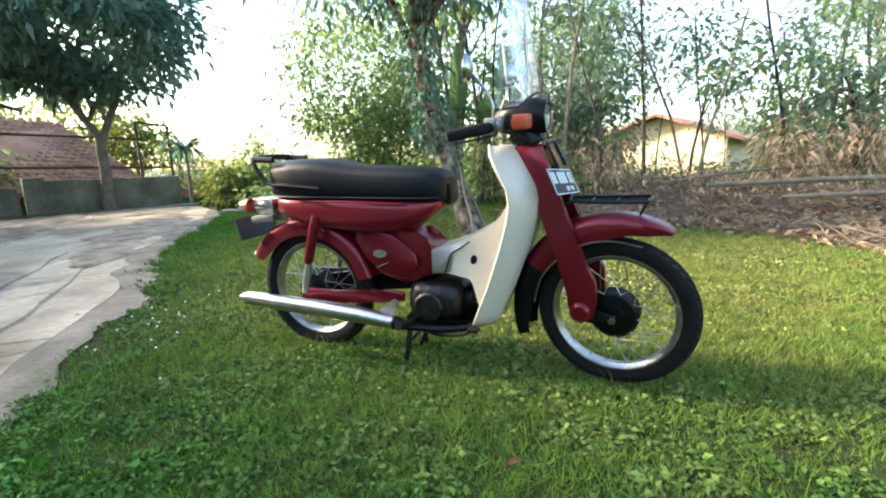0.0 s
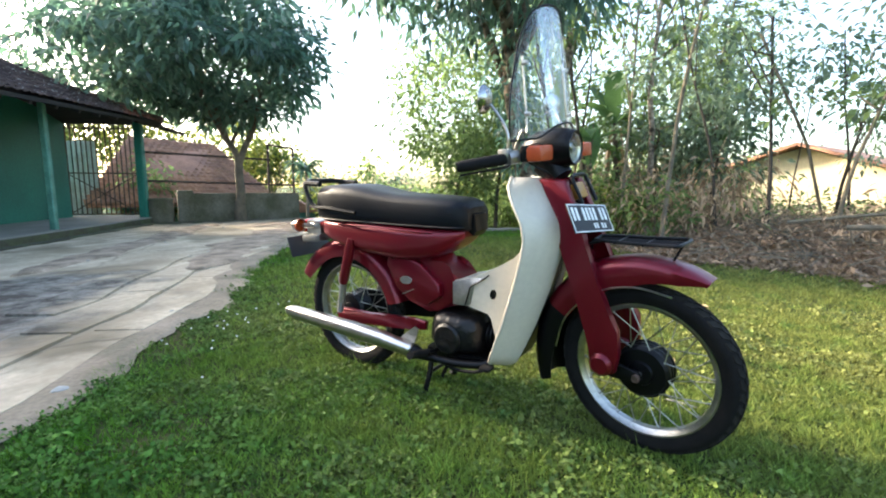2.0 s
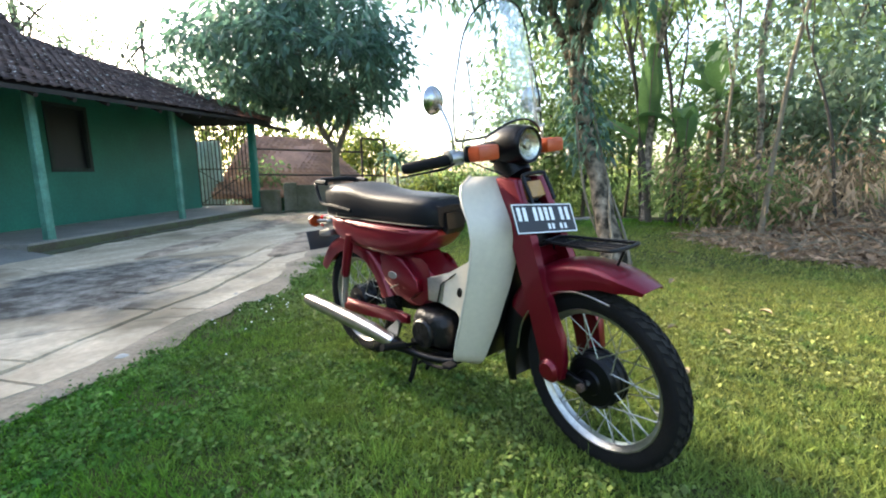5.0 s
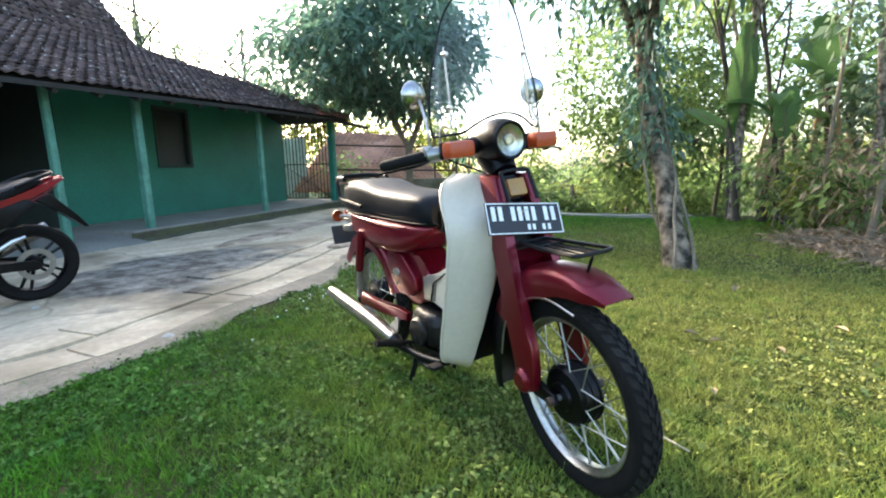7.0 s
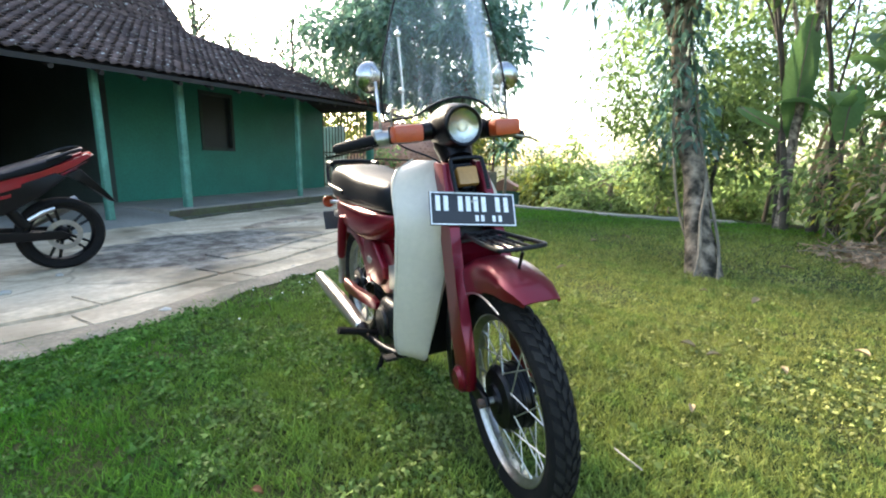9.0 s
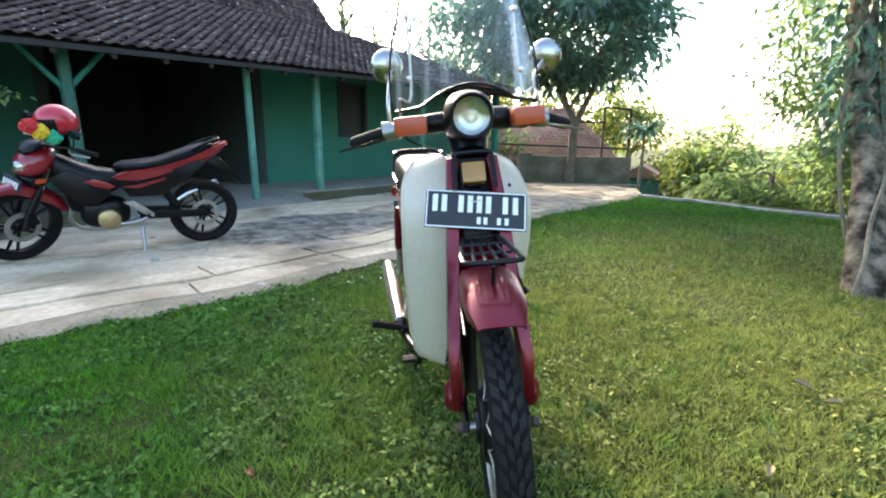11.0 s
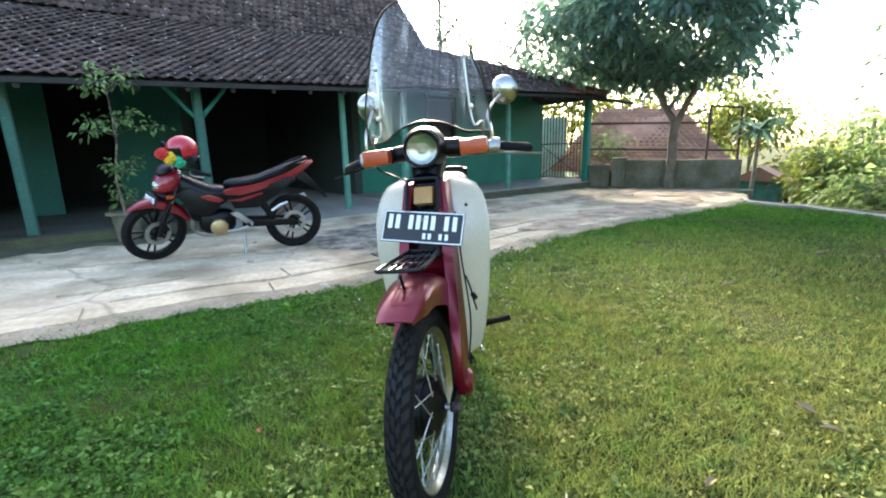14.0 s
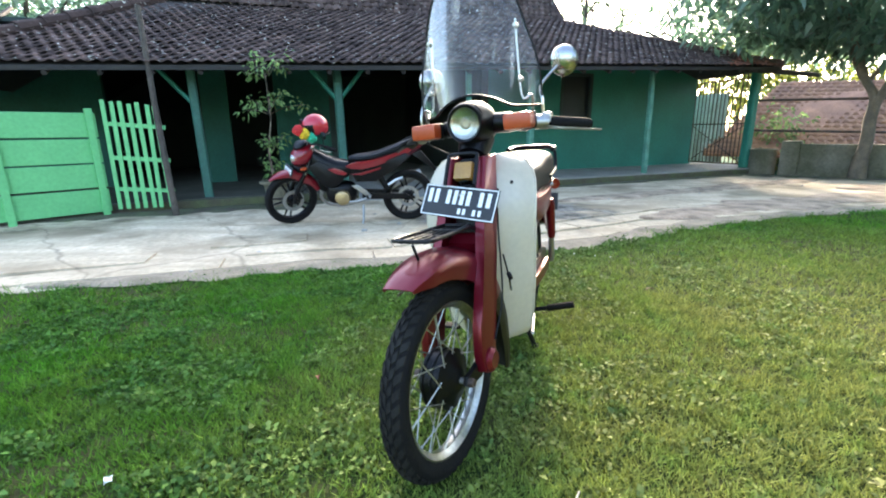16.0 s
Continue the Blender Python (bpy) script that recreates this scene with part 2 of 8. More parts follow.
M_BLACK = mat("black plastic", (0.0035, 0.0035, 0.0045), 0.36, vary=0.2, scale=12, fine=90, bump=0.04, spec=0.2)
M_VINYL = mat("black vinyl", (0.0045, 0.006, 0.009), 0.46, vary=0.15, scale=14, fine=240, bump=0.12, spec=0.18)
M_BAG = mat("black covering", (0.005, 0.005, 0.006), 0.4, vary=0.2, scale=18, fine=28, bump=0.7, spec=0.3)
M_RUBBER = mat("tyre rubber", (0.0065, 0.0065, 0.0068), 0.82, vary=0.3, scale=12, fine=120, bump=0.15, tint=(0.012, 0.011, 0.01), spec=0.14)
M_TREAD = mat("dusty tread rubber", (0.024, 0.023, 0.021), 0.9, vary=0.35, scale=10, fine=90, bump=0.1, tint=(0.012, 0.011, 0.01), spec=0.12)
M_CHROME = mat("worn chrome", (0.58, 0.57, 0.54), 0.28, metal=1.0, vary=0.2, scale=14, fine=90, bump=0.03)
M_ALU = mat("dull aluminium", (0.38, 0.375, 0.36), 0.42, metal=0.9, vary=0.2, scale=15, fine=70, bump=0.1)
M_STEEL = mat("spoke steel", (0.45, 0.44, 0.40), 0.35, metal=0.9, vary=0.15, scale=20, fine=100, bump=0.0)
M_GOLD = mat("gold engine cover", (0.42, 0.31, 0.16), 0.4, metal=0.7, vary=0.15, scale=14, fine=70, bump=0.05)
M_ORANGE = mat("orange lens", (0.40, 0.055, 0.009), 0.4, vary=0.12, scale=20, fine=150, bump=0.1, coat=0.12)
M_AMBER = mat("amber lens", (0.36, 0.18, 0.035), 0.34, vary=0.15, scale=20, fine=150, bump=0.1, coat=0.12)
M_REDLENS = mat("red lens", (0.45, 0.015, 0.01), 0.2, vary=0.1, scale=20, fine=150, bump=0.08, coat=0.5)
M_PLATE = mat("plate black", (0.017, 0.019, 0.024), 0.6, vary=0.15, scale=20, fine=80, bump=0.05)
M_PAINTWHITE = mat("white marking", (0.78, 0.78, 0.76), 0.5, vary=0.08, scale=30, fine=120, bump=0.0)
M_MIRROR = mat("mirror back", (0.42, 0.42, 0.41), 0.24, metal=1.0, vary=0.05, scale=10, fine=60, bump=0.0)
M_LAMP = mat("headlamp reflector", (0.47, 0.465, 0.44), 0.2, metal=1.0, vary=0.15, scale=60, fine=30, bump=0.12)
M_CLEAR = glass_mat("clear acrylic", (0.95, 0.97, 0.97), 0.03, streaks=0.16)
M_LENS = glass_mat("lamp glass", (0.88, 0.89, 0.86), 0.04)
# the unlit room's darkness is put into this near-black colour
M_INSIDE = mat("interior plaster coloured dim", (0.035, 0.05, 0.045), 0.9, vary=0.2, scale=2, fine=20, bump=0.1)
M_YELLOWWALL = mat("pale yellow plaster", (0.85, 0.75, 0.5), 0.85, vary=0.2, scale=1.2, fine=20, bump=0.15)
M_ZINC = mat("whitewashed sheet", (0.56, 0.60, 0.62), 0.6, vary=0.3, scale=4, fine=30, bump=0.1, tint=(0.32, 0.33, 0.31))
M_GATE = mat("rusty gate iron", (0.03, 0.026, 0.024), 0.65, metal=0.3, vary=0.35, scale=14, fine=60, bump=0.2, tint=(0.12, 0.07, 0.045))
M_YEL = mat("yellow wool", (0.75, 0.52, 0.03), 0.9, vary=0.2, scale=30, fine=160, bump=0.5)
M_GRN = mat("green wool", (0.03, 0.40, 0.22), 0.9, vary=0.2, scale=30, fine=160, bump=0.5)
M_REDWOOL = mat("red wool", (0.55, 0.03, 0.03), 0.9, vary=0.2, scale=30, fine=160, bump=0.5)
M_POT = mat("pot cement", (0.33, 0.31, 0.27), 0.9, vary=0.3, scale=8, fine=50, bump=0.3)
M_GLASSDARK = mat("dark window pane", (0.008, 0.012, 0.018), 0.5, vary=0.2, scale=3, fine=10, bump=0.02)
M_FLOWER = mat("white petal", (0.75, 0.75, 0.68), 0.7, vary=0.1, scale=20, fine=60, bump=0.0)


# ---- building helpers ----
def mesh_of(bm, name, material, smooth=True):
    me = bpy.data.meshes.new(name)
    bmesh.ops.recalc_face_normals(bm, faces=bm.faces)
    bm.to_mesh(me)
    bm.free()
    me.materials.append(material)
    if smooth:
        me.shade_smooth()
        me.set_sharp_from_angle(angle=radians(38))
    return me


def part(name, bm, material, parent=None, label="", smooth=True):
    ob = new(name, mesh_of(bm, name, material, smooth))
    ob.parent = parent
    return tagged(ob, label)


def thing(name, label, category, m=None, group="", kind=""):
    ob = new(name)
    ob.empty_display_size = 0.1
    if m is not None:
        ob.matrix_basis = m
    return tagged(ob, label, category, group, kind)


def raw(name, verts, faces, material, parent=None, label="", smooth=False):
    """A mesh straight from number arrays, for leaves, blades and tiles."""
    me = bpy.data.meshes.new(name)
    me.from_pydata(np.asarray(verts, float).tolist(), [], np.asarray(faces, int).tolist() if not isinstance(faces, list) else faces)
    me.materials.append(material)
    if smooth:
        me.shade_smooth()
    ob = new(name, me)
    ob.parent = parent
    return tagged(ob, label)


def V(*a):
    return Vector(a)


def ring_loft(bm, rings, closed_ends=True, loop=True):
    """Joins rings of points, each of the same count, by quads."""
    rows = [[bm.verts.new(p) for p in r] for r in rings]
    k = len(rows[0])
    for a, b in zip(rows, rows[1:]):
        for i in range(k if loop else k - 1):
            bm.faces.new((a[i], a[(i + 1) % k], b[(i + 1) % k], b[i]))
    if closed_ends and loop:
        bm.faces.new(rows[0][::-1])
        bm.faces.new(rows[-1])
    return rows


def tube(bm, pts, r, seg=10, caps=True, flat=1.0):
    """A round bar along points; r a number or one for each point; flat squeezes it along its second axis."""
    pts = [Vector(p) for p in pts]
    rs = [r] * len(pts) if isinstance(r, (int, float)) else list(r)
    ways = []
    for i in range(len(pts)):
        a, b = pts[max(0, i - 1)], pts[min(len(pts) - 1, i + 1)]
        ways.append((b - a).normalized())
    side = ways[0].orthogonal().normalized()
    rings = []
    for p, w, rr in zip(pts, ways, rs):
        side = (side - w * side.dot(w)).normalized()
        up = w.cross(side)
        rings.append([p + side * (rr * math.cos(2 * math.pi * k / seg)) + up * (rr * flat * math.sin(2 * math.pi * k / seg)) for k in range(seg)])
    ring_loft(bm, rings, caps)
    return bm


def smooth_path(pts, n=6):
    """More points on a soft curve through those given."""
    pts = [Vector(p) for p in pts]
    out = []
    for i in range(len(pts) - 1):
        p0, p1, p2, p3 = pts[max(0, i - 1)], pts[i], pts[i + 1], pts[min(len(pts) - 1, i + 2)]
        for k in range(n):
            t = k / n
            out.append(0.5 * ((2 * p1) + (p2 - p0) * t + (2 * p0 - 5 * p1 + 4 * p2 - p3) * t * t + (3 * p1 - p0 - 3 * p2 + p3) * t ** 3))
    return out + [pts[-1]]


def box(bm, c, size, m=None, bevel=0.0):
    made = bmesh.ops.create_cube(bm, size=1.0)["verts"]
    bmesh.ops.scale(bm, verts=made, vec=size)
    if bevel:
        edges = list({e for v in made for e in v.link_edges})
        made = list({v for f in bmesh.ops.bevel(bm, geom=edges, offset=bevel, segments=2, affect="EDGES", profile=0.6)["faces"] for v in f.verts} | {v for v in made if v.is_valid})
    t = Matrix.Translation(c) @ (m or Matrix())
    bmesh.ops.transform(bm, verts=made, matrix=t)
    return bm


def lathe(bm, profile, centre, axis="Y", seg=40, close=False):
    """Turns (radius, along) pairs about an axis through centre."""
    rings = []
    for k in range(seg):
        a = 2 * math.pi * k / seg
        c, s = math.cos(a), math.sin(a)
        if axis == "Y":
            rings.append([Vector(centre) + V(r * c, h, r * s) for r, h in profile])
        elif axis == "X":
            rings.append([Vector(centre) + V(h, r * c, r * s) for r, h in profile])
        else:
            rings.append([Vector(centre) + V(r * c, r * s, h) for r, h in profile])
    rows = [[bm.verts.new(p) for p in r] for r in rings]
    k = len(profile)
    for a, b in zip(rows, rows[1:] + rows[:1]):
        for i in range(k if close else k - 1):
            j = (i + 1) % k
            bm.faces.new((a[i], a[j], b[j], b[i]))
    bmesh.ops.remove_doubles(bm, verts=bm.verts, dist=1e-5)
    return bm


def slab(bm, outline, y0, y1, bevel=0.0):
    """A plate: an outline of (x, z) pairs between y0 and y1."""
    lo = [bm.verts.new((x, y0, z)) for x, z in outline]
    hi = [bm.verts.new((x, y1, z)) for x, z in outline]
    k = len(outline)
    fs = [bm.faces.new(lo), bm.faces.new(hi[::-1])]
    for i in range(k):
        fs.append(bm.faces.new((lo[i], lo[(i + 1) % k], hi[(i + 1) % k], hi[i])))
    if bevel:
        es = [e for e in fs[0].edges] + [e for e in fs[1].edges]
        bmesh.ops.bevel(bm, geom=es, offset=bevel, segments=2, affect="EDGES", profile=0.6)
    return bm


def sheet(bm, fn, nu, nv, thick):
    """A curved sheet of the given thickness; fn(u, v), with u and v from 0 to 1."""
    g = [[bm.verts.new(fn(i / nu, j / nv)) for j in range(nv + 1)] for i in range(nu + 1)]
    fs = [bm.faces.new((g[i][j], g[i + 1][j], g[i + 1][j + 1], g[i][j + 1])) for i in range(nu) for j in range(nv)]
    bmesh.ops.recalc_face_normals(bm, faces=fs)
    bmesh.ops.solidify(bm, geom=fs, thickness=thick)
    return bm


def lerp_table(t, table):
    """Soft interpolation in a table of (t, value) pairs."""
    for (a, x), (b, y) in zip(table, table[1:]):
        if t <= b:
            k = max(0.0, (t - a) / (b - a))
            return x + (y - x) * k
    return table[-1][1]


B = bmesh.new

# ---- the ground ----
rng = np.random.default_rng(7)


def soft(a, b, x):
    t = np.clip((np.asarray(x, float) - a) / (b - a), 0, 1)
    return t * t * (3 - 2 * t)


def ground_z(x, y):
    """Height of the land: a level lawn that falls away behind its far edge and towards the neighbour's yard."""
    x, y = np.asarray(x, float), np.asarray(y, float)
    fall = soft(0.3, 5.0, y - (8.3 + 0.25 * (x + 2))) * soft(2.5, -1.0, x)
    rise = 0.25 * soft(2.0, 12, x) * soft(4, 12, y)
    return -1.1 * fall + rise + 0.006 * np.sin(x * 2.1) * np.cos(y * 1.7) * (1 - fall)


def axis_steps(n, near, far):
    t = np.linspace(-1, 1, n)
    return np.sign(t) * (np.abs(t) * near + np.abs(t) ** 4 * far)


gx, gy = axis_steps(141, 14, 240), axis_steps(141, 14, 240) + 3
GX, GY = np.meshgrid(gx, gy, indexing="ij")
gv = np.stack([GX, GY, ground_z(GX, GY)], -1).reshape(-1, 3)
gi = np.arange(141 * 141).reshape(141, 141)
gf = np.stack([gi[:-1, :-1], gi[1:, :-1], gi[1:, 1:], gi[:-1, 1:]], -1).reshape(-1, 4)
ground = raw("ground", gv, gf, M_GRASS_SOIL, smooth=True)
tagged(ground, "short green lawn over brown soil, worn in places", "ground", kind="structure")

# the house's own axes: along the front, away from it, and back into it
HO, HU, HN = V(-4.02, -1.86, 0), V(-0.4224, 0.9064, 0), V(0.9064, 0.4224, 0)


def H(s, d, z):
    """A place by the house: s along its front, d back from the line of posts, z up."""
    p = HO + HU * s - HN * d
    return V(p.x, p.y, z)


# right-hand edge of the concrete lane, where the lawn begins
LANE = [(1.6, -7.5), (0.4, -3.6), (-0.66, -1.18), (-1.06, -0.1), (-1.26, 0.5), (-1.32, 0.85), (-1.44, 1.2), (-1.73, 1.87), (-2.02, 2.6), (-2.42, 3.24), (-3.0, 4.3), (-3.5, 5.6), (-3.95, 7.0), (-4.6, 8.1), (-5.4, 8.9)]
lane_curve = smooth_path([(x, y, 0) for x, y in LANE], 8)


def lane_edge_x(y):
    return float(np.interp(y, [p.y for p in lane_curve], [p.x for p in lane_curve]))


def make_lane():
    n, k = len(lane_curve), 26
    verts, faces = [], []
    for i, p in enumerate(lane_curve):
        s = -6.0 + 16.6 * i / (n - 1)
        q = H(s, 0.35, 0)
        if i > n - 12:
            q = q.lerp(V(-6.9, 8.9, 0), (i - (n - 12)) / 12)
        for j in range(k + 1):
            t = j / k
            w = p.lerp(q, t)
            edge = noise.noise(V(w.x * 2.3, w.y * 2.3, 3.1)) * 0.09 + noise.noise(V(w.x * 8, w.y * 8, 1.1)) * 0.035 if j == 0 else 0
            way = (p - q).normalized()
            z = 0.016 + 0.008 * noise.noise(V(w.x * 3, w.y * 3, 0)) + 0.004 * noise.noise(V(w.x * 11, w.y * 11, 2))
            if j == 0:
                z = -0.01
            verts.append((w.x + way.x * edge, w.y + way.y * edge, z))
    for i in range(n - 1):
        for j in range(k):
            a = i * (k + 1) + j
            faces.append((a, a + 1, a + k + 2, a + k + 1))
    ob = raw("road", verts, faces, M_LANE, smooth=True)
    return tagged(ob, "cracked pale concrete lane with earth stains", "lane", kind="structure")


def lane_material():
    m = mat("lane concrete", (0.68, 0.57, 0.41), 0.95, vary=0.45, scale=1.4, fine=24, bump=0.8, tint=(0.44, 0.355, 0.24), spec=0.25)
    nt = m.node_tree
    n, link = nt.nodes, nt.links.new
    geo = next(x for x in n if x.type == "NEW_GEOMETRY")
    hsv = next(x for x in n if x.type == "HUE_SAT")
    bs = n["Principled BSDF"]
    vor, wob = n.new("ShaderNodeTexVoronoi"), n.new("ShaderNodeTexNoise")
    wob.inputs["Scale"].default_value = 2.5
    add = n.new("ShaderNodeMixRGB")
    add.inputs[0].default_value = 0.22
    link(geo.outputs["Position"], add.inputs[1]), link(geo.outputs["Position"], wob.inputs["Vector"]), link(wob.outputs["Color"], add.inputs[2])
    vor.feature = "DISTANCE_TO_EDGE"
    vor.inputs["Scale"].default_value = 0.7
    link(add.outputs[0], vor.inputs["Vector"])
    crack = n.new("ShaderNodeMapRange")
    crack.inputs["From Min"].default_value, crack.inputs["From Max"].default_value = 0.0, 0.012
    crack.inputs["To Min"].default_value, crack.inputs["To Max"].default_value = 0.55, 1.0
    link(vor.outputs["Distance"], crack.inputs["Value"])
    mossn, mossr = n.new("ShaderNodeTexNoise"), n.new("ShaderNodeMapRange")
    mossn.inputs["Scale"].default_value, mossn.inputs["Detail"].default_value = 1.1, 7
    link(geo.outputs["Position"], mossn.inputs["Vector"]), link(mossn.outputs["Fac"], mossr.inputs["Value"])
    mossr.inputs["From Min"].default_value, mossr.inputs["From Max"].default_value = 0.5, 0.65
    moss = n.new("ShaderNodeMixRGB")
    moss.inputs[2].default_value = (0.205, 0.165, 0.105, 1)
    link(mossr.outputs[0], moss.inputs[0])
    dark = n.new("ShaderNodeMixRGB")
    dark.blend_type = "MULTIPLY"
    dark.inputs[0].default_value = 1.0
    link(hsv.outputs["Color"], moss.inputs[1]), link(moss.outputs[0], dark.inputs[1]), link(crack.outputs[0], dark.inputs[2])
    # worn patch of bare aggregate, mottled dark and pale
    away, warp, patch = n.new("ShaderNodeVectorMath"), n.new("ShaderNodeVectorMath"), n.new("ShaderNodeMapRange")
    wn2 = n.new("ShaderNodeTexNoise")
    wn2.inputs["Scale"].default_value, wn2.inputs["Detail"].default_value = 1.6, 5
    link(geo.outputs["Position"], wn2.inputs["Vector"])
    warp.operation = "MULTIPLY_ADD"
    warp.inputs[1].default_value = (2.2, 2.2, 0)
    link(wn2.outputs["Color"], warp.inputs[0]), link(geo.outputs["Position"], warp.inputs[2])
    away.operation = "DISTANCE"
    away.inputs[1].default_value = (-3.35 + 1.1, 1.9 + 1.1, 0)
    link(warp.outputs[0], away.inputs[0]), link(away.outputs["Value"], patch.inputs["Value"])
    patch.inputs["From Min"].default_value, patch.inputs["From Max"].default_value = 1.15, 0.8
    mott, mr = n.new("ShaderNodeTexNoise"), n.new("ShaderNodeValToRGB")
    mott.inputs["Scale"].default_value, mott.inputs["Detail"].default_value, mott.inputs["Roughness"].default_value = 4.5, 8, 0.75
    link(geo.outputs["Position"], mott.inputs["Vector"]), link(mott.outputs["Fac"], mr.inputs["Fac"])
    mr.color_ramp.elements[0].position, mr.color_ramp.elements[1].position = 0.42, 0.66
    mr.color_ramp.elements[0].color, mr.color_ramp.elements[1].color = (0.07, 0.062, 0.048, 1), (0.30, 0.28, 0.235, 1)
    # long dirty streaks that follow the traffic
    turnm, streak, sr, grime = n.new("ShaderNodeMapping"), n.new("ShaderNodeTexNoise"), n.new("ShaderNodeMapRange"), n.new("ShaderNodeMixRGB")
    turnm.inputs["Rotation"].default_value, turnm.inputs["Scale"].default_value = (0, 0, radians(-22)), (5.0, 0.8, 1)
    streak.inputs["Scale"].default_value, streak.inputs["Detail"].default_value = 1.0, 6
    sr.inputs["From Min"].default_value, sr.inputs["From Max"].default_value = 0.42, 0.62
    sr.inputs["To Min"].default_value, sr.inputs["To Max"].default_value = 0.5, 0.0
    link(geo.outputs["Position"], turnm.inputs["Vector"]), link(turnm.outputs[0], streak.inputs["Vector"]), link(streak.outputs["Fac"], sr.inputs["Value"])
    grime.inputs[2].default_value = (0.36, 0.28, 0.185, 1)
    link(sr.outputs[0], grime.inputs[0]), link(dark.outputs[0], grime.inputs[1])
    worn = n.new("ShaderNodeMixRGB")
    link(patch.outputs[0], worn.inputs[0]), link(grime.outputs[0], worn.inputs[1]), link(mr.outputs["Color"], worn.inputs[2])
    link(worn.outputs[0], bs.inputs["Base Color"])
    return m


M_LANE = lane_material()
make_lane()


def structure(name, bm, material, label, category, smooth=False):
    ob = new(name, mesh_of(bm, name, material, smooth))
    return tagged(ob, label, category, kind="structure")


def hbox(bm, s0, s1, d0, d1, z0, z1, bevel=0.0):
    """A block in the house's axes."""
    m = Matrix(((HU.x, -HN.x, 0), (HU.y, -HN.y, 0), (0, 0, 1))).to_4x4()
    c = H((s0 + s1) / 2, (d0 + d1) / 2, (z0 + z1) / 2)
    return box(bm, c, (s1 - s0, d1 - d0, z1 - z0), m, bevel)


# porch floor: a raised edge by the wall, a ramp into the open bay
bm = B()
hbox(bm, 4.45, 10.6, -0.14, 1.55, -0.05, 0.14, 0.012)
structure("porch_floor", bm, M_PORCH, "grey cement porch floor with a mossy raised edge", "porch")
RISER = [(4.42, 10.6), (-6.0, 1.95)]
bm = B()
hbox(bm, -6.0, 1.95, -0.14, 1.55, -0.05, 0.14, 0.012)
structure("porch_floor_2", bm, M_PORCH_DARK, "dark cement porch floor by the bay", "porch")
bm = B()
rows = [[H(1.95, d, z), H(4.45, d, z)] for d, z in ((-0.45, 0.012), (-0.1, 0.06), (0.5, 0.12), (1.55, 0.13), (6.2, 0.13))]
for a, b in zip(rows, rows[1:]):
    vs = [bm.verts.new(p) for p in (a[0], a[1], b[1], b[0])]
    bm.faces.new(vs)
bmesh.ops.remove_doubles(bm, verts=bm.verts, dist=1e-4)
structure("bay_ramp", bm, M_PORCH, "cement ramp running up into the open bay", "ramp", smooth=True)
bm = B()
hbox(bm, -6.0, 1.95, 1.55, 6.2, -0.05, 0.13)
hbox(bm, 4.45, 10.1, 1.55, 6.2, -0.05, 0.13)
structure("floor", bm, M_PORCH_DARK, "dim cement floor inside the house", "floor")

# walls, 15 cm thick, with their openings
WALLS = [("wall_front", 4.78, 6.38, 0.1, 2.5), ("wall_front_2", 7.15, 10.06, 0.1, 2.5), ("wall_front_3", 6.38, 7.15, 0.1, 0.97), ("wall_front_4", 6.38, 7.15, 2.03, 2.5),
         ("wall_front_5", 1.03, 1.95, 0.1, 2.5), ("wall_front_6", -0.12, 0.29, 0.1, 2.5), ("wall_front_7", 0.29, 1.03, 2.0, 2.5), ("wall_front_8", -6.0, -1.46, 0.1, 2.5)]
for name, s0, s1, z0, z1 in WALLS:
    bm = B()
    back = 0.75 if s1 < 2 else 0.0        # the part with the bays is set further back, to darken it
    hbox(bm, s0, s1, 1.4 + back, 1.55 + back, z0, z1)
    structure(name, bm, M_GREEN_SHADE if back else M_GREEN, "teal wall set back under the eave, shade painted into its colour" if back else "teal green painted house wall, slightly faded", "wall")
# M_INSIDE walls and ceiling carry the room's dimness in their colour
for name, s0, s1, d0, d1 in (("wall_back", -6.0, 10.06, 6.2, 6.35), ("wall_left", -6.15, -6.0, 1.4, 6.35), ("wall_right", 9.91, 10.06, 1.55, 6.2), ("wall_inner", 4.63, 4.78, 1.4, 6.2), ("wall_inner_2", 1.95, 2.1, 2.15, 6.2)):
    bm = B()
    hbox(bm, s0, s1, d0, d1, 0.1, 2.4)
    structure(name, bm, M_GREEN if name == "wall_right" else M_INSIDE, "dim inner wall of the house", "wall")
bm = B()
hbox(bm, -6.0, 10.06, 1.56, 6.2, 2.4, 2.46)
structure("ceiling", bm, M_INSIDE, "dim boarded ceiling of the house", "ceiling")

# window in the long wall
win = thing("window_1", "dark shuttered window in the green wall", "window", kind="structure")
bm = B()
for s0, s1, z0, z1 in ((6.38, 6.44, 0.97, 2.03), (7.09, 7.15, 0.97, 2.03), (6.44, 7.09, 0.97, 1.03), (6.44, 7.09, 1.97, 2.03)):
    hbox(bm, s0, s1, 1.385, 1.5, z0, z1)
part("window_frame", bm, M_INSIDE, win, "dark green timber frame", False)
for s0, s1 in ((6.44, 7.09),):
    bm = B()
    hbox(bm, s0, s1, 1.455, 1.465, 1.03, 1.97)
    part("pane", bm, M_GLASSDARK, win, smooth=False)


# ---- roof ----
def eave_z(s):
    return 1.69 + 0.034 * s


KL, KR = (-0.45, 2.1, 2.92), (6.85, 2.1, 3.02)         # where the low skirt meets the steep upper roof
EL, ER = (-2.55, -0.42, eave_z(-2.55)), (10.05, -0.42, eave_z(10.05))
RL, RR = (0.3, 3.75, 5.2), (6.55, 3.75, 5.3)            # ridge
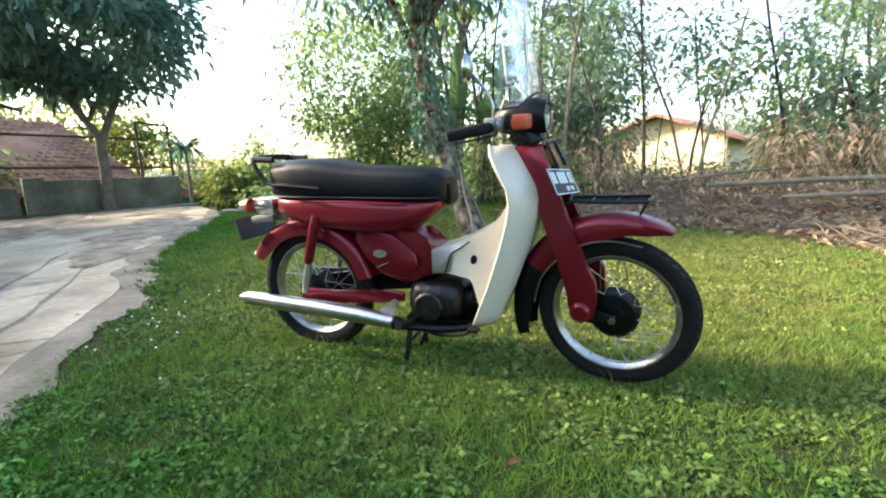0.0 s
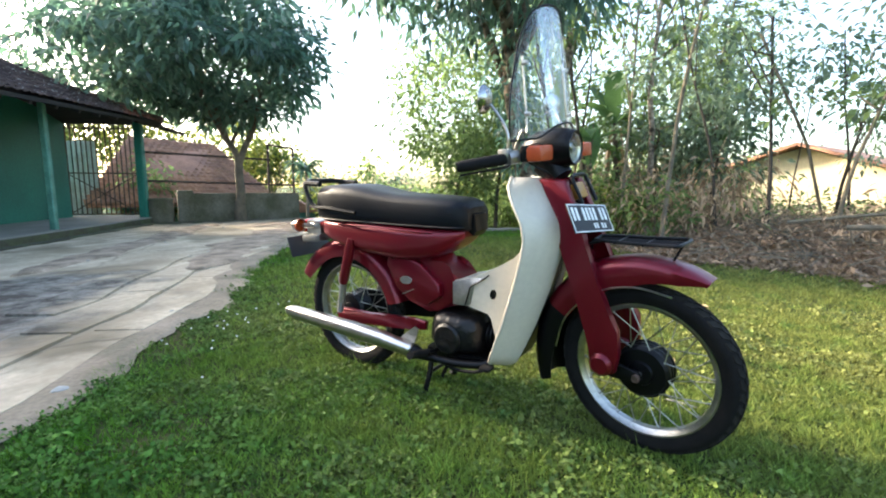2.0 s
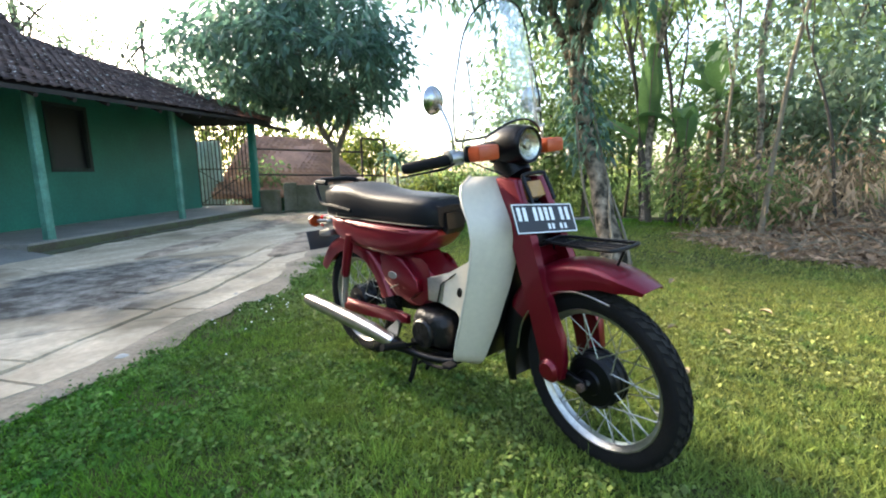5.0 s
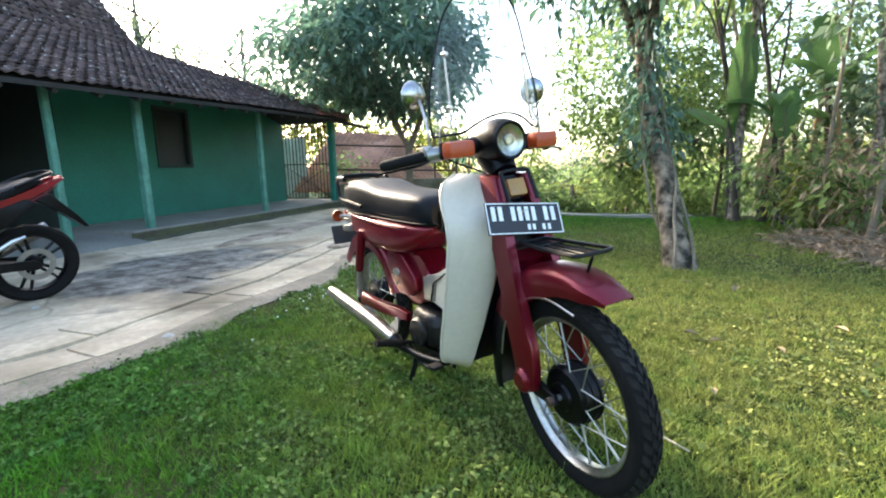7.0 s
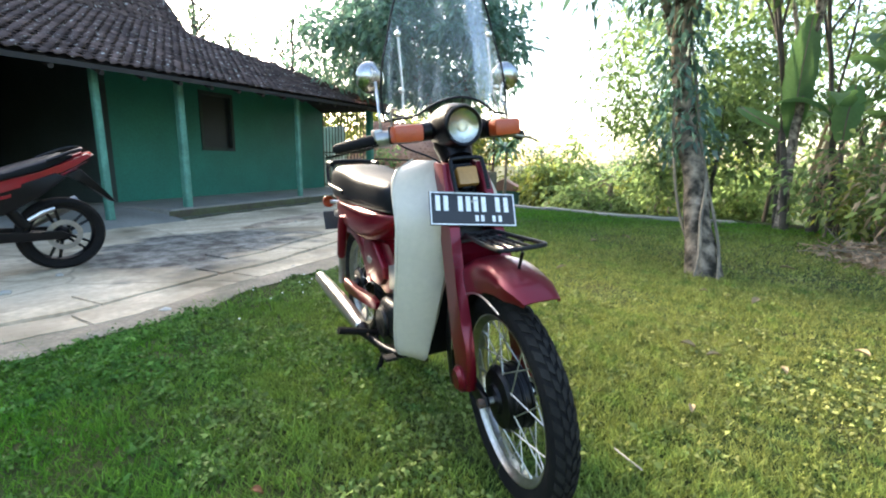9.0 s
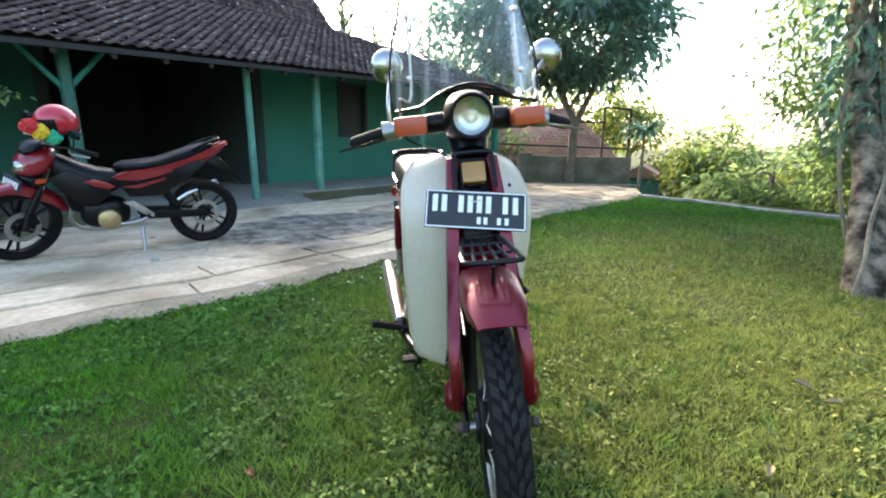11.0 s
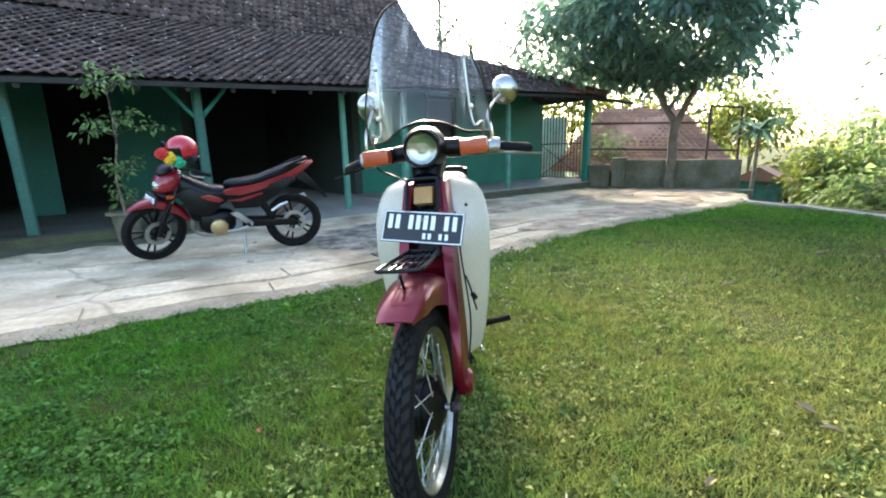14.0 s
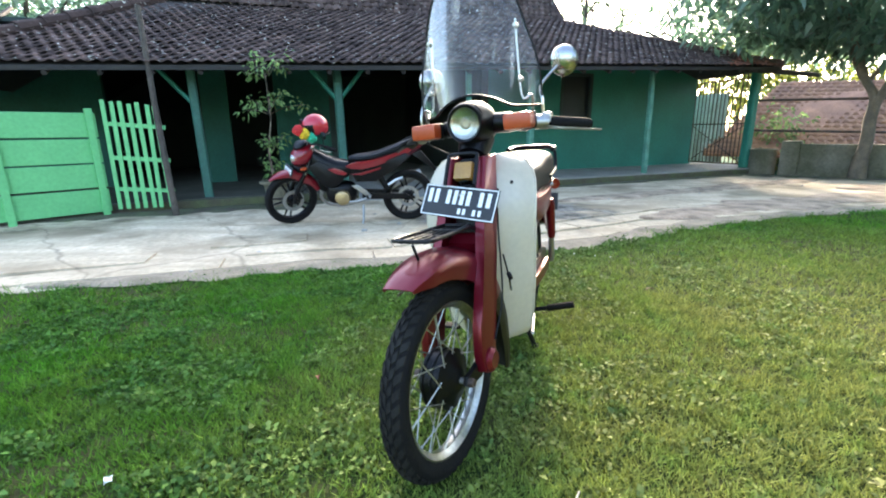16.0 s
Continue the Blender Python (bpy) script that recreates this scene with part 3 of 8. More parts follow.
roof = thing("roof", "weathered dark clay tile roof with a steep upper part", "roof", kind="structure")


def tile_mesh(w, l):
    """One pantile: an S-shaped shell, w wide and l long, lying along +y."""
    prof = [(-0.5, 0.012), (-0.36, 0.0), (-0.2, 0.004), (-0.02, 0.024), (0.18, 0.044), (0.36, 0.038), (0.53, 0.012)]
    prof = [(x, z * 0.55) for x, z in prof]
    vs, fs = [], []
    for y, lift in ((0.0, 0.0), (l * 1.12, 0.018)):
        for x, z in prof:
            vs.append((x * w, y, z + 0.018 - lift))
    for x, z in prof:
        vs.append((x * w, 0.0, z + 0.004))
    k = len(prof)
    for i in range(k - 1):
        fs.append((i, i + 1, k + i + 1, k + i))
        fs.append((2 * k + i, 2 * k + i + 1, i + 1, i))
    return vs, fs


def tile_plane(a, b, c, d, tag, objects_rows=0, smin=-99, smax=99, w=0.135, l=0.118):
    """Tiles on the roof face a-b (eave) to d-c (top), in house axes."""
    A, Bq, C, D = (H(*p) for p in (a, b, c, d))
    along = (Bq - A).normalized()
    up0 = ((C + D) / 2 - (A + Bq) / 2)
    nrm = along.cross(up0).normalized()
    up = nrm.cross(along).normalized()
    if nrm.z < 0:
        nrm = -nrm
    height = (D - A).dot(up)
    tv, tf = tile_mesh(w, l)
    me = bpy.data.meshes.new("tile")
    me.from_pydata(tv, [], tf)
    me.materials.append(M_TILE)
    me.shade_smooth()
    me_new = me.copy()
    me_new.materials[0] = M_TILE_NEW
    tva = np.array(tv)
    allv, allf, count = [], [], 0
    rows = int(height / l)
    for r in range(rows + 1):
        h = r * l
        f = min(1.0, h / height)
        p0, p1 = A.lerp(D, f), Bq.lerp(C, f)
        x0, x1 = (p0 - A).dot(along), (p1 - A).dot(along)
        n = int((x1 - x0) / w)
        for k in range(n):
            x = x0 + (k + 0.5 + 0.2 * (random.random() - 0.5) * 0.4) * w
            base = A + along * x + up * ((p0 - A).dot(up) + random.uniform(-0.012, 0.012)) + nrm * (0.03 + random.uniform(-0.004, 0.006))
            tilt = random.gauss(0, 0.03)
            m = Matrix((along, up, nrm)).transposed().to_4x4()
            m = Matrix.Translation(base) @ m @ Matrix.Rotation(tilt, 4, "Z")
            s = (base - HO).dot(HU)
            if r < objects_rows and smin < s < smax:
                ob = new("tile", me_new if s > 8.6 + 0.25 * r else me)
                ob.parent = roof
                ob.matrix_basis = m
            else:
                R = np.array(m)
                allv.append(tva @ R[:3, :3].T + R[:3, 3])
                allf.append(np.array(tf) + count)
                count += len(tv)
    if allv:
        ob = raw("tile_run", np.concatenate(allv), np.concatenate(allf), M_TILE_I, roof, smooth=True)
        tagged(ob, kind="stuff")


def roof_face(pts, thick=0.05):
    bm = B()
    top = [bm.verts.new(H(*p)) for p in pts]
    low = [bm.verts.new(H(p[0], p[1], p[2] - thick)) for p in pts]
    bm.faces.new(top), bm.faces.new(low[::-1])
    for i in range(len(pts)):
        j = (i + 1) % len(pts)
        bm.faces.new((top[i], low[i], low[j], top[j]))
    return part("batten_deck", bm, M_DARKWOOD, roof, "dark timber roof deck", False)


BACK = 7.8
roof_face([EL, ER, KR, KL])
roof_face([KL, KR, RR, RL])
roof_face([ER, (10.05, BACK, 2.05), (6.85, 5.4, 3.02), KR])
roof_face([(-2.55, BACK, 1.6), EL, KL, (-0.45, 5.4, 2.92)])
roof_face([KR, (6.85, 5.4, 3.02), RR], 0.04)
roof_face([(-0.45, 5.4, 2.92), KL, RL], 0.04)
roof_face([(10.05, BACK, 2.05), (-2.55, BACK, 1.6), (-0.45, 5.4, 2.92), (6.85, 5.4, 3.02)])
roof_face([(6.85, 5.4, 3.02), (-0.45, 5.4, 2.92), RL, RR])
# lower lean-to over the bay to the side
roof_face([(-6.4, -0.3, 1.52), (-2.4, -0.3, 1.6), (-2.4, 3.0, 2.35), (-6.4, 3.0, 2.3)])
for a, b in ((ER, KR), (KR, RR), (EL, KL), (KL, RL), (RL, RR)):
    p, q = H(*a), H(*b)
    n = max(2, int((q - p).length / 0.3))
    bm = B()
    for k in range(n):
        c0, c1 = p.lerp(q, k / n), p.lerp(q, (k + 1.12) / n)
        tube(bm, [c0 + V(0, 0, 0.05), c1 + V(0, 0, 0.035)], [0.085, 0.07], 8)
    part("ridge_cap", bm, M_TILE, roof, "dark mortared ridge tiles")
# rafter ends and the eave beam
for k in range(26):
    s = -2.3 + 0.49 * k
    bm = B()
    tube(bm, [H(s, -0.4, eave_z(s) - 0.075), H(s, 2.0, eave_z(s) + 1.04)], 0.03, 6)
    part("rafter", bm, M_DARKWOOD, roof)
bm = B()
tube(bm, [H(-2.4, 0.0, eave_z(-2.4) + 0.07), H(10.0, 0.0, eave_z(10.0) + 0.07)], 0.055, 6)
part("eave_beam", bm, M_DARKWOOD, roof)
bm = B()
tube(bm, [H(9.2, -0.36, eave_z(9.2) - 0.03), H(11.35, -0.3, eave_z(11.2) - 0.12)], [0.05, 0.045], 6)
part("outrigger", bm, M_DARKWOOD, roof, "dark beam end that runs out past the tiles")

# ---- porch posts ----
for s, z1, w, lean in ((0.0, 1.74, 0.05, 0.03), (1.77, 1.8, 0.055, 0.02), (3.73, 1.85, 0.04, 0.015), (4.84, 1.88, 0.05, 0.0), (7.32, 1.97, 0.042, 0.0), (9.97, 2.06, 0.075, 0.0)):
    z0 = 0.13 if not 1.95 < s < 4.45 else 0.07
    post = thing("porch_post", "braced timber porch post in teal paint, porch shade added to the colour" if s < 3 else "slim timber porch post painted pale green" if s < 9 else "square green gate post under the eave", "post", Matrix.Translation(H(s, 0, z0)), group="porch posts")
    m = Matrix(((HU.x, -HN.x, 0), (HU.y, -HN.y, 0), (0, 0, 1))).to_4x4()
    bm = B()
    h = z1 - z0
    rings = []
    for z, k in ((0, 1.15), (0.03, 1.05), (h * 0.5, 1.0), (h, 0.95)):
        rings.append([m @ V(x * w * k + lean * (z / h - 1) * -1, y * w * k, z) for x, y in ((-1, -.7), (-.7, -1), (.7, -1), (1, -.7), (1, .7), (.7, 1), (-.7, 1), (-1, .7))])
    ring_loft(bm, rings)
    part("shaft", bm, M_POST_SHADED if s < 3 else M_MINT if s < 9 else M_GREEN, post, smooth=False)
    if s in (1.77, 0.0):
        for way in (-1, 1) if s == 1.77 else (-1,):
            bm = B()
            tube(bm, [m @ V(way * 0.03, 0, h - 0.42), m @ V(way * 0.4, 0, h + 0.02)], 0.028, 6)
            part("brace", bm, M_GREEN, post)

# ---- gate across the porch's end ----
gate = thing("gate", "rusty iron bar gate standing closed at the porch end", "gate", kind="")
for z in (0.2, 1.02, 1.9):
    bm = B()
    tube(bm, [H(10.0, 0.09, z), H(10.0, 1.37, z)], 0.014, 6)
    part("rail", bm, M_GATE, gate)
for k in range(15):
    d = 0.1 + k * 0.09
    bm = B()
    tube(bm, [H(10.0, d, 0.2), H(10.0, d, 1.98)], 0.012, 6)
    part("bar", bm, M_GATE, gate)
for z0, z1 in ((0.22, 1.0), (1.0, 0.22)):
    bm = B()
    tube(bm, [H(9.985, 0.1, z0), H(9.985, 1.36, z1)], 0.01, 6)
    part("cross_bar", bm, M_GATE, gate)
bm = B()
for k in range(22):
    a, b = 1.5 + k * 0.06, 1.56 + k * 0.06
    o = 0.02 if k % 2 else -0.02
    v = [bm.verts.new(p) for p in (H(11.2 - o, a, 0.0), H(11.2 + o, b, 0.0), H(11.2 + o, b, 1.75), H(11.2 - o, a, 1.75))]
    bm.faces.new(v)
bmesh.ops.remove_doubles(bm, verts=bm.verts, dist=1e-4)
bmesh.ops.solidify(bm, geom=bm.faces[:], thickness=0.006)
sheet_ob = new("sheet_fence", mesh_of(bm, "sheet_fence", M_ZINC, False))
tagged(sheet_ob, "whitish corrugated sheet fence behind the gate", "fence")

# ---- low wall with a pipe frame beyond the gate ----
WA, WB = V(-8.2, 7.35, 0), V(-6.25, 9.6, 0)
bm = B()
wd = (WB - WA).normalized()
wm = Matrix(((wd.x, -wd.y, 0), (wd.y, wd.x, 0), (0, 0, 1))).to_4x4()
WC = WA.lerp(WB, 0.2)
box(bm, (WC + WB) / 2 + V(0, 0, 0.29), ((WB - WC).length, 0.16, 0.66), wm, 0.01)
structure("low_wall", bm, M_CONCRETE_DARK, "low mossy cement wall beside the lane", "wall")
rail = thing("pipe_frame", "rusty pipe frame fixed above the low wall", "railing")
for a, b in (((0.78, 0.6), (0.78, 1.72)), ((0.97, 0.6), (0.97, 1.66))):
    p = WA.lerp(WB, a[0])
    bm = B()
    tube(bm, [p + V(0, 0, a[1]), p + V(0, 0, b[1])], 0.028, 8)
    part("upright", bm, M_GATE, rail)
for f0, f1, z0, z1 in ((-0.04, 0.8, 1.46, 1.38), (-0.04, 0.97, 0.88, 0.80), (0.78, 0.97, 1.72, 1.66)):
    bm = B()
    tube(bm, [WA.lerp(WB, f0) + V(0, 0, z0), WA.lerp(WB, f1) + V(0, 0, z1)], 0.022, 8)
    part("rail", bm, M_GATE, rail)

tank = thing("cement_tank", "squat grey cement tank standing beside the gate post", "tank", Matrix.Translation((-8.12, 7.46, 0.0)))
bm = B()
lathe(bm, [(0.0, 0.0), (0.24, 0.0), (0.25, 0.02), (0.235, 0.46), (0.245, 0.5), (0.235, 0.52), (0.2, 0.52), (0.19, 0.4), (0.0, 0.38)], (0, 0, 0), "Z", 24)
part("tank_wall", bm, M_CONCRETE_DARK, tank, "stained cement tank wall")
bm = B()
box(bm, V(WC.x, WC.y, 0.31), (0.3, 0.3, 0.74), wm, 0.02)
structure("wall_pier", bm, M_CONCRETE_DARK, "mossy cement pier at the low wall's end", "pier")

# kerb along the lawn's far edge
bm = B()
ks = smooth_path([(-4.3, 7.75, 0.0), (-3.3, 7.95, 0.005), (-2.3, 7.85, 0.01), (-1.5, 8.1, 0.01), (-0.7, 8.6, 0.0)], 5)
rings = []
for i, p in enumerate(ks):
    w = (ks[min(i + 1, len(ks) - 1)] - ks[max(0, i - 1)]).normalized()
    o = V(-w.y, w.x, 0)
    j = 0.02 * noise.noise(p * 3)
    rings.append([p + o * 0.09 + V(0, 0, -0.08), p + o * (0.08 + j) + V(0, 0, 0.035 + j), p - o * (0.08 - j) + V(0, 0, 0.03 + j), p - o * 0.09 + V(0, 0, -0.08)])
ring_loft(bm, rings)
structure("kerb", bm, M_PORCH, "worn broken cement kerb at the lawn's far edge", "kerb")

# ---- green plank fence ----
fence = thing("plank_fence", "light green plank fence panel with picket end", "fence")
FA, FB = V(-3.4, -2.67, 0.0), V(-1.73, -3.98, 0.0)
fd = (FB - FA).normalized()
fm = Matrix(((fd.x, -fd.y, 0), (fd.y, fd.x, 0), (0, 0, 1))).to_4x4()
for k in range(4):
    z = 0.19 + k * 0.285
    bm = B()
    box(bm, (FA + FB) / 2 + V(0, 0, z + random.uniform(-0.008, 0.008)), ((FB - FA).length, 0.022, 0.262), fm, 0.006)
    part("plank", bm, M_LIME, fence, smooth=False)
for f in (0.03, 0.42, 0.8):
    p = FA.lerp(FB, f)
    bm = B()
    box(bm, p + V(0, 0, 0.6) + V(-fd.y, fd.x, 0) * 0.03, (0.07, 0.04, 1.24), fm, 0.006)
    part("post", bm, M_LIME, fence, smooth=False)
PA, PB = V(-3.43, -2.6, 0), V(-3.63, -2.02, 0)
for z in (0.32, 0.68, 1.06):
    bm = B()
    tube(bm, [PA + V(0, 0, z), PB + V(0, 0, z - 0.05)], 0.032, 4)
    part("rail", bm, M_LIME, fence)
for k in range(7):
    p = PA.lerp(PB, (k + 0.3) / 7)
    top = 1.26 - 0.04 * random.random() - 0.01 * k
    bm = B()
    box(bm, p + V(0.02, 0.0, 0.08 + top / 2), (0.045, 0.016, top), Matrix.Rotation(random.uniform(-0.03, 0.03), 4, "X") @ Matrix.Rotation(radians(108), 4, "Z"), 0.004)
    part("picket", bm, M_LIME, fence, smooth=False)
bm = B()
tube(bm, smooth_path([(-3.32, -1.84, 0.0), (-3.42, -1.95, 0.9), (-3.5, -2.02, 1.6), (-3.57, -2.08, 2.3)], 4), [0.035] * 6 + [0.03] * 7, 8)
pole = part("bamboo_pole", bm, M_BARK_DARK)
tagged(pole, "dark leaning bamboo pole before the fence", "pole")


# ---- neighbour's house ----
def tile_roof_simple(parent, e0, e1, r1, r0, w, l, material):
    """Tiles on a far roof face, joined into one run."""
    e0, e1, r0, r1 = map(Vector, (e0, e1, r0, r1))
    along = (e1 - e0).normalized()
    up0 = (r0 + r1 - e0 - e1) / 2
    nrm = along.cross(up0).normalized()
    if nrm.z < 0:
        nrm = -nrm
    tv, tf = tile_mesh(w, l)
    tva, vs, fs, c = np.array(tv), [], [], 0
    rows = int(up0.length / l)
    for r in range(rows):
        a, b = e0.lerp(r0, r / rows), e1.lerp(r1, r / rows)
        n = int((b - a).length / w)
        for k in range(n):
            p = a.lerp(b, (k + 0.5) / n) + nrm * (0.02 + 0.01 * random.random())
            m = Matrix((along, up0.normalized(), nrm)).transposed()
            m = np.array(m @ Matrix.Rotation(random.gauss(0, 0.04), 3, "Z"))
            vs.append(tva @ m.T + np.array(p)), fs.append(np.array(tf) + c)
            c += len(tv)
    tagged(raw("tile_run", np.concatenate(vs), np.concatenate(fs), material, parent, smooth=True), kind="stuff")


nb = thing("neighbour_house", "small house with a faded reddish tile roof, beyond the low wall", "house")
n_r0, n_r1 = V(-12.0, 10.0, 2.1), V(-10.8, 11.8, 2.0)
out = V(0.84, -0.54, 0)
n_e0, n_e1 = n_r0 + out * 2.3 + V(0.3, -1.7, -1.75), n_r1 + out * 2.3 + V(0.7, 1.0, -1.75)
n_b0, n_b1 = n_r0 - out * 2.6 + V(0, 0, -1.75), n_r1 - out * 2.6 + V(0, 0, -1.75)
bm = B()
for quad in ((n_e0, n_e1, n_r1, n_r0), (n_r0, n_r1, n_b1, n_b0), (n_b0, n_e0, n_r0), (n_e1, n_b1, n_r1)):
    bm.faces.new([bm.verts.new(p) for p in quad])
bmesh.ops.remove_doubles(bm, verts=bm.verts, dist=1e-4)
bmesh.ops.solidify(bm, geom=bm.faces[:], thickness=0.05)
part("roof", bm, M_TILE_RED, nb, "faded reddish tile roof", False)
tile_roof_simple(nb, n_e0, n_e1, n_r1, n_r0, 0.17, 0.185, M_TILE_RED)
bm = B()
c = (n_e0 + n_e1 + n_b0 + n_b1) / 4
side = (n_e1 - n_e0).normalized()
box(bm, V(c.x, c.y, -0.35), ((n_e1 - n_e0).length * 0.85, 3.4, 1.5), Matrix(((side.x, -side.y, 0), (side.y, side.x, 0), (0, 0, 1))).to_4x4(), 0.01)
part("wall", bm, M_MINT, nb, "pale green plaster wall", False)
# small low shed roof at its side
bm = B()
slab(bm, [(-0.65, 0), (0, 0.36), (0.65, 0)], -0.6, 0.6)
bmesh.ops.transform(bm, matrix=pose(-8.0, 12.1, 0.0, 0, 0, 35), verts=bm.verts)
part("lean_to_roof", bm, M_TILE_RED, nb, "reddish lean-to roof", False)
bm = B()
box(bm, V(-8.0, 12.1, -0.5), (0.95, 0.9, 1.1), pose(0, 0, 0, 0, 0, 35), 0.01)
part("lean_to_wall", bm, M_MINT, nb, "pale green lean-to wall", False)

# ---- far yellow house behind the grove ----
far = thing("yellow_house", "sunlit pale yellow house behind the grove", "house")
fa, fb = V(4.05, 16.2, 0), V(7.3, 13.7, 0)
fdir = (fb - fa).normalized()
fmat = Matrix.Translation(((fa + fb) / 2)) @ Matrix(((fdir.x, -fdir.y, 0), (fdir.y, fdir.x, 0), (0, 0, 1))).to_4x4()
fw_, fz = (fb - fa).length / 2, float(ground_z(5.8, 15.0)) - 0.1
bm = B()
slab(bm, [(-fw_, fz), (fw_, fz), (fw_, 1.22), (0.2, 1.85), (-fw_, 1.22)], 0.0, 5.0)
bmesh.ops.transform(bm, matrix=fmat, verts=bm.verts)
part("wall", bm, M_YELLOWWALL, far, "pale yellow plaster wall", False)
for sg in (-1, 1):
    bm = B()
    slab(bm, [(0.2, 1.9), (0.2, 1.98), (sg * (fw_ + 0.45) + 0.1, 1.14), (sg * (fw_ + 0.45) + 0.1, 1.06)], -0.45, 5.4)
    bmesh.ops.transform(bm, matrix=fmat, verts=bm.verts)
    part("roof", bm, M_TILE_RED, far, "reddish brown tile roof", False)

# ---- earth verge and moss along the lane ----
def ribbon(name, line, half, material, label, category, seed, z):
    """A thin ragged strip of earth or moss laid on the lane along a line."""
    pts = smooth_path([(x, y, 0) for x, y in line], 10)
    vs, fs, k = [], [], 6
    for i, p0 in enumerate(pts):
        w = (pts[min(i + 1, len(pts) - 1)] - pts[max(i - 1, 0)]).normalized()
        side = V(-w.y, w.x, 0)
        taper = min(1, i / 6, (len(pts) - 1 - i) / 6)
        lo = half * taper * (0.55 + 1.3 * abs(noise.noise(p0 * 2.3 + V(seed, 0, 0)))) + 0.03 * noise.noise(p0 * 9)
        hi = half * taper * (0.55 + 1.3 * abs(noise.noise(p0 * 2.3 + V(0, seed, 3)))) + 0.03 * noise.noise(p0 * 9 + V(0, 0, 4))
        for j in range(k + 1):
            f = j / k
            q = p0 + side * (-lo + (lo + hi) * f)
            h = z + 0.003 * noise.noise(q * 14)
            vs.append((q.x, q.y, h if 0 < j < k else z - 0.02))
    for i in range(len(pts) - 1):
        for j in range(k):
            a = i * (k + 1) + j
            fs.append((a, a + 1, a + k + 2, a + k + 1))
    return tagged(raw(name, vs, fs, material, smooth=True), label, category, kind="structure")


M_VERGE = mat("pale trodden earth", (0.34, 0.265, 0.185), 0.95, vary=0.45, scale=3.5, fine=45, bump=0.7, tint=(0.16, 0.135, 0.085))
M_MOSS = mat("dark moss and soil", (0.085, 0.10, 0.045), 0.98, vary=0.45, scale=5, fine=60, bump=0.8, tint=(0.07, 0.055, 0.04))
ribbon("earth_bank", [(-7.9, 7.15), (-7.4, 7.75), (-6.85, 8.3), (-6.35, 8.95), (-5.8, 9.5)], 0.34, M_VERGE, "trodden earth along the foot of the low wall", "verge", 5, 0.03)
M_DIRT = mat("reddish trodden dirt", (0.46, 0.345, 0.245), 0.95, vary=0.55, scale=4.5, fine=60, bump=0.9, tint=(0.20, 0.15, 0.10))
ribbon("dirt_patch", [(-3.05, 3.3), (-3.5, 4.2), (-3.95, 5.0), (-4.5, 6.4), (-4.9, 7.4)], 0.42, M_DIRT, "reddish dirt spread over the lane beside the lawn", "dirt", 9, 0.043)
ribbon("dirt_patch", [(-4.3, 2.6), (-4.9, 3.8), (-5.6, 5.2), (-6.4, 6.6), (-6.7, 7.6)], 0.3, M_DIRT, "reddish dirt drifted along the lane", "dirt", 13, 0.034)
ribbon("dirt_patch", [(-5.6, 7.1), (-5.5, 7.9), (-5.6, 8.6)], 0.5, M_DIRT, "earth drifted over the lane's end", "dirt", 21, 0.038)
ribbon("earth_verge", [(x - 0.12, y) for x, y in LANE[2:14]], 0.17, M_VERGE, "ragged pale earth between lane and lawn", "verge", 2, 0.027)
pm_ = [H(s, -0.24, 0) for s in (4.1, 5.2, 6.4, 7.6, 8.8, 10.3)]
pm2_ = [H(s, -0.3, 0) for s in (-5.0, -3.6, -2.2, -0.8, 0.5, 1.8)]
for i_, (s0, s1) in enumerate(RISER):
    bm = B()
    hbox(bm, s0, s1, -0.15, -0.142, 0.0, 0.118, 0.002)
    structure("porch_riser" if i_ == 0 else "porch_riser_2", bm, M_MOSS, "dark mossy riser of the porch step", "step")
ribbon("moss_strip", [(q.x, q.y) for q in pm_], 0.14, M_MOSS, "dark moss along the foot of the porch", "moss", 6, 0.03)
ribbon("moss_strip_3", [(-8.0, 6.7), (-7.5, 7.6), (-6.9, 8.4), (-6.2, 9.1)], 0.3, M_MOSS, "dark mossy soil along the low wall", "moss", 12, 0.032)
ribbon("moss_strip_2", [(q.x, q.y) for q in pm2_], 0.34, M_MOSS, "dark damp soil along the foot of the porch", "moss", 9, 0.03)


# ---- plants ----
def fast_mesh(name, verts, k, material, parent=None, label="", kind=""):
    """Loose faces of k corners each, from one long array of corners."""
    verts = np.ascontiguousarray(verts, np.float32)
    n = len(verts)
    me = bpy.data.meshes.new(name)
    me.vertices.add(n)
    me.vertices.foreach_set("co", verts.ravel())
    me.loops.add(n)
    me.loops.foreach_set("vertex_index", np.arange(n, dtype=np.int32))
    me.polygons.add(n // k)
    me.polygons.foreach_set("loop_start", np.arange(0, n, k, dtype=np.int32))
    me.update()
    me.materials.append(material)
    ob = new(name, me)
    ob.parent = parent
    return tagged(ob, label, kind=kind)


def unit(a):
    return a / np.maximum(np.linalg.norm(a, axis=-1, keepdims=True), 1e-6)


def leaf_quads(base, way, length, width, curl=0.25):
    """Leaves as folded diamonds: base points, directions, lengths and widths."""
    n = len(base)
    way = unit(way)
    side = unit(np.cross(way, unit(rng.normal(size=(n, 3)) + np.array([0, 0, 1.2]))))
    up = np.cross(side, way)
    L, W = np.asarray(length)[:, None], np.asarray(width)[:, None]
    mid = base + way * L * 0.45
    tip = base + way * L - np.array([0, 0, 1.0]) * L * curl
    a, b = mid + side * W * 0.5 + up * W * 0.18, mid - side * W * 0.5 + up * W * 0.18
    return np.stack([base, a, tip, b], 1).reshape(-1, 3)


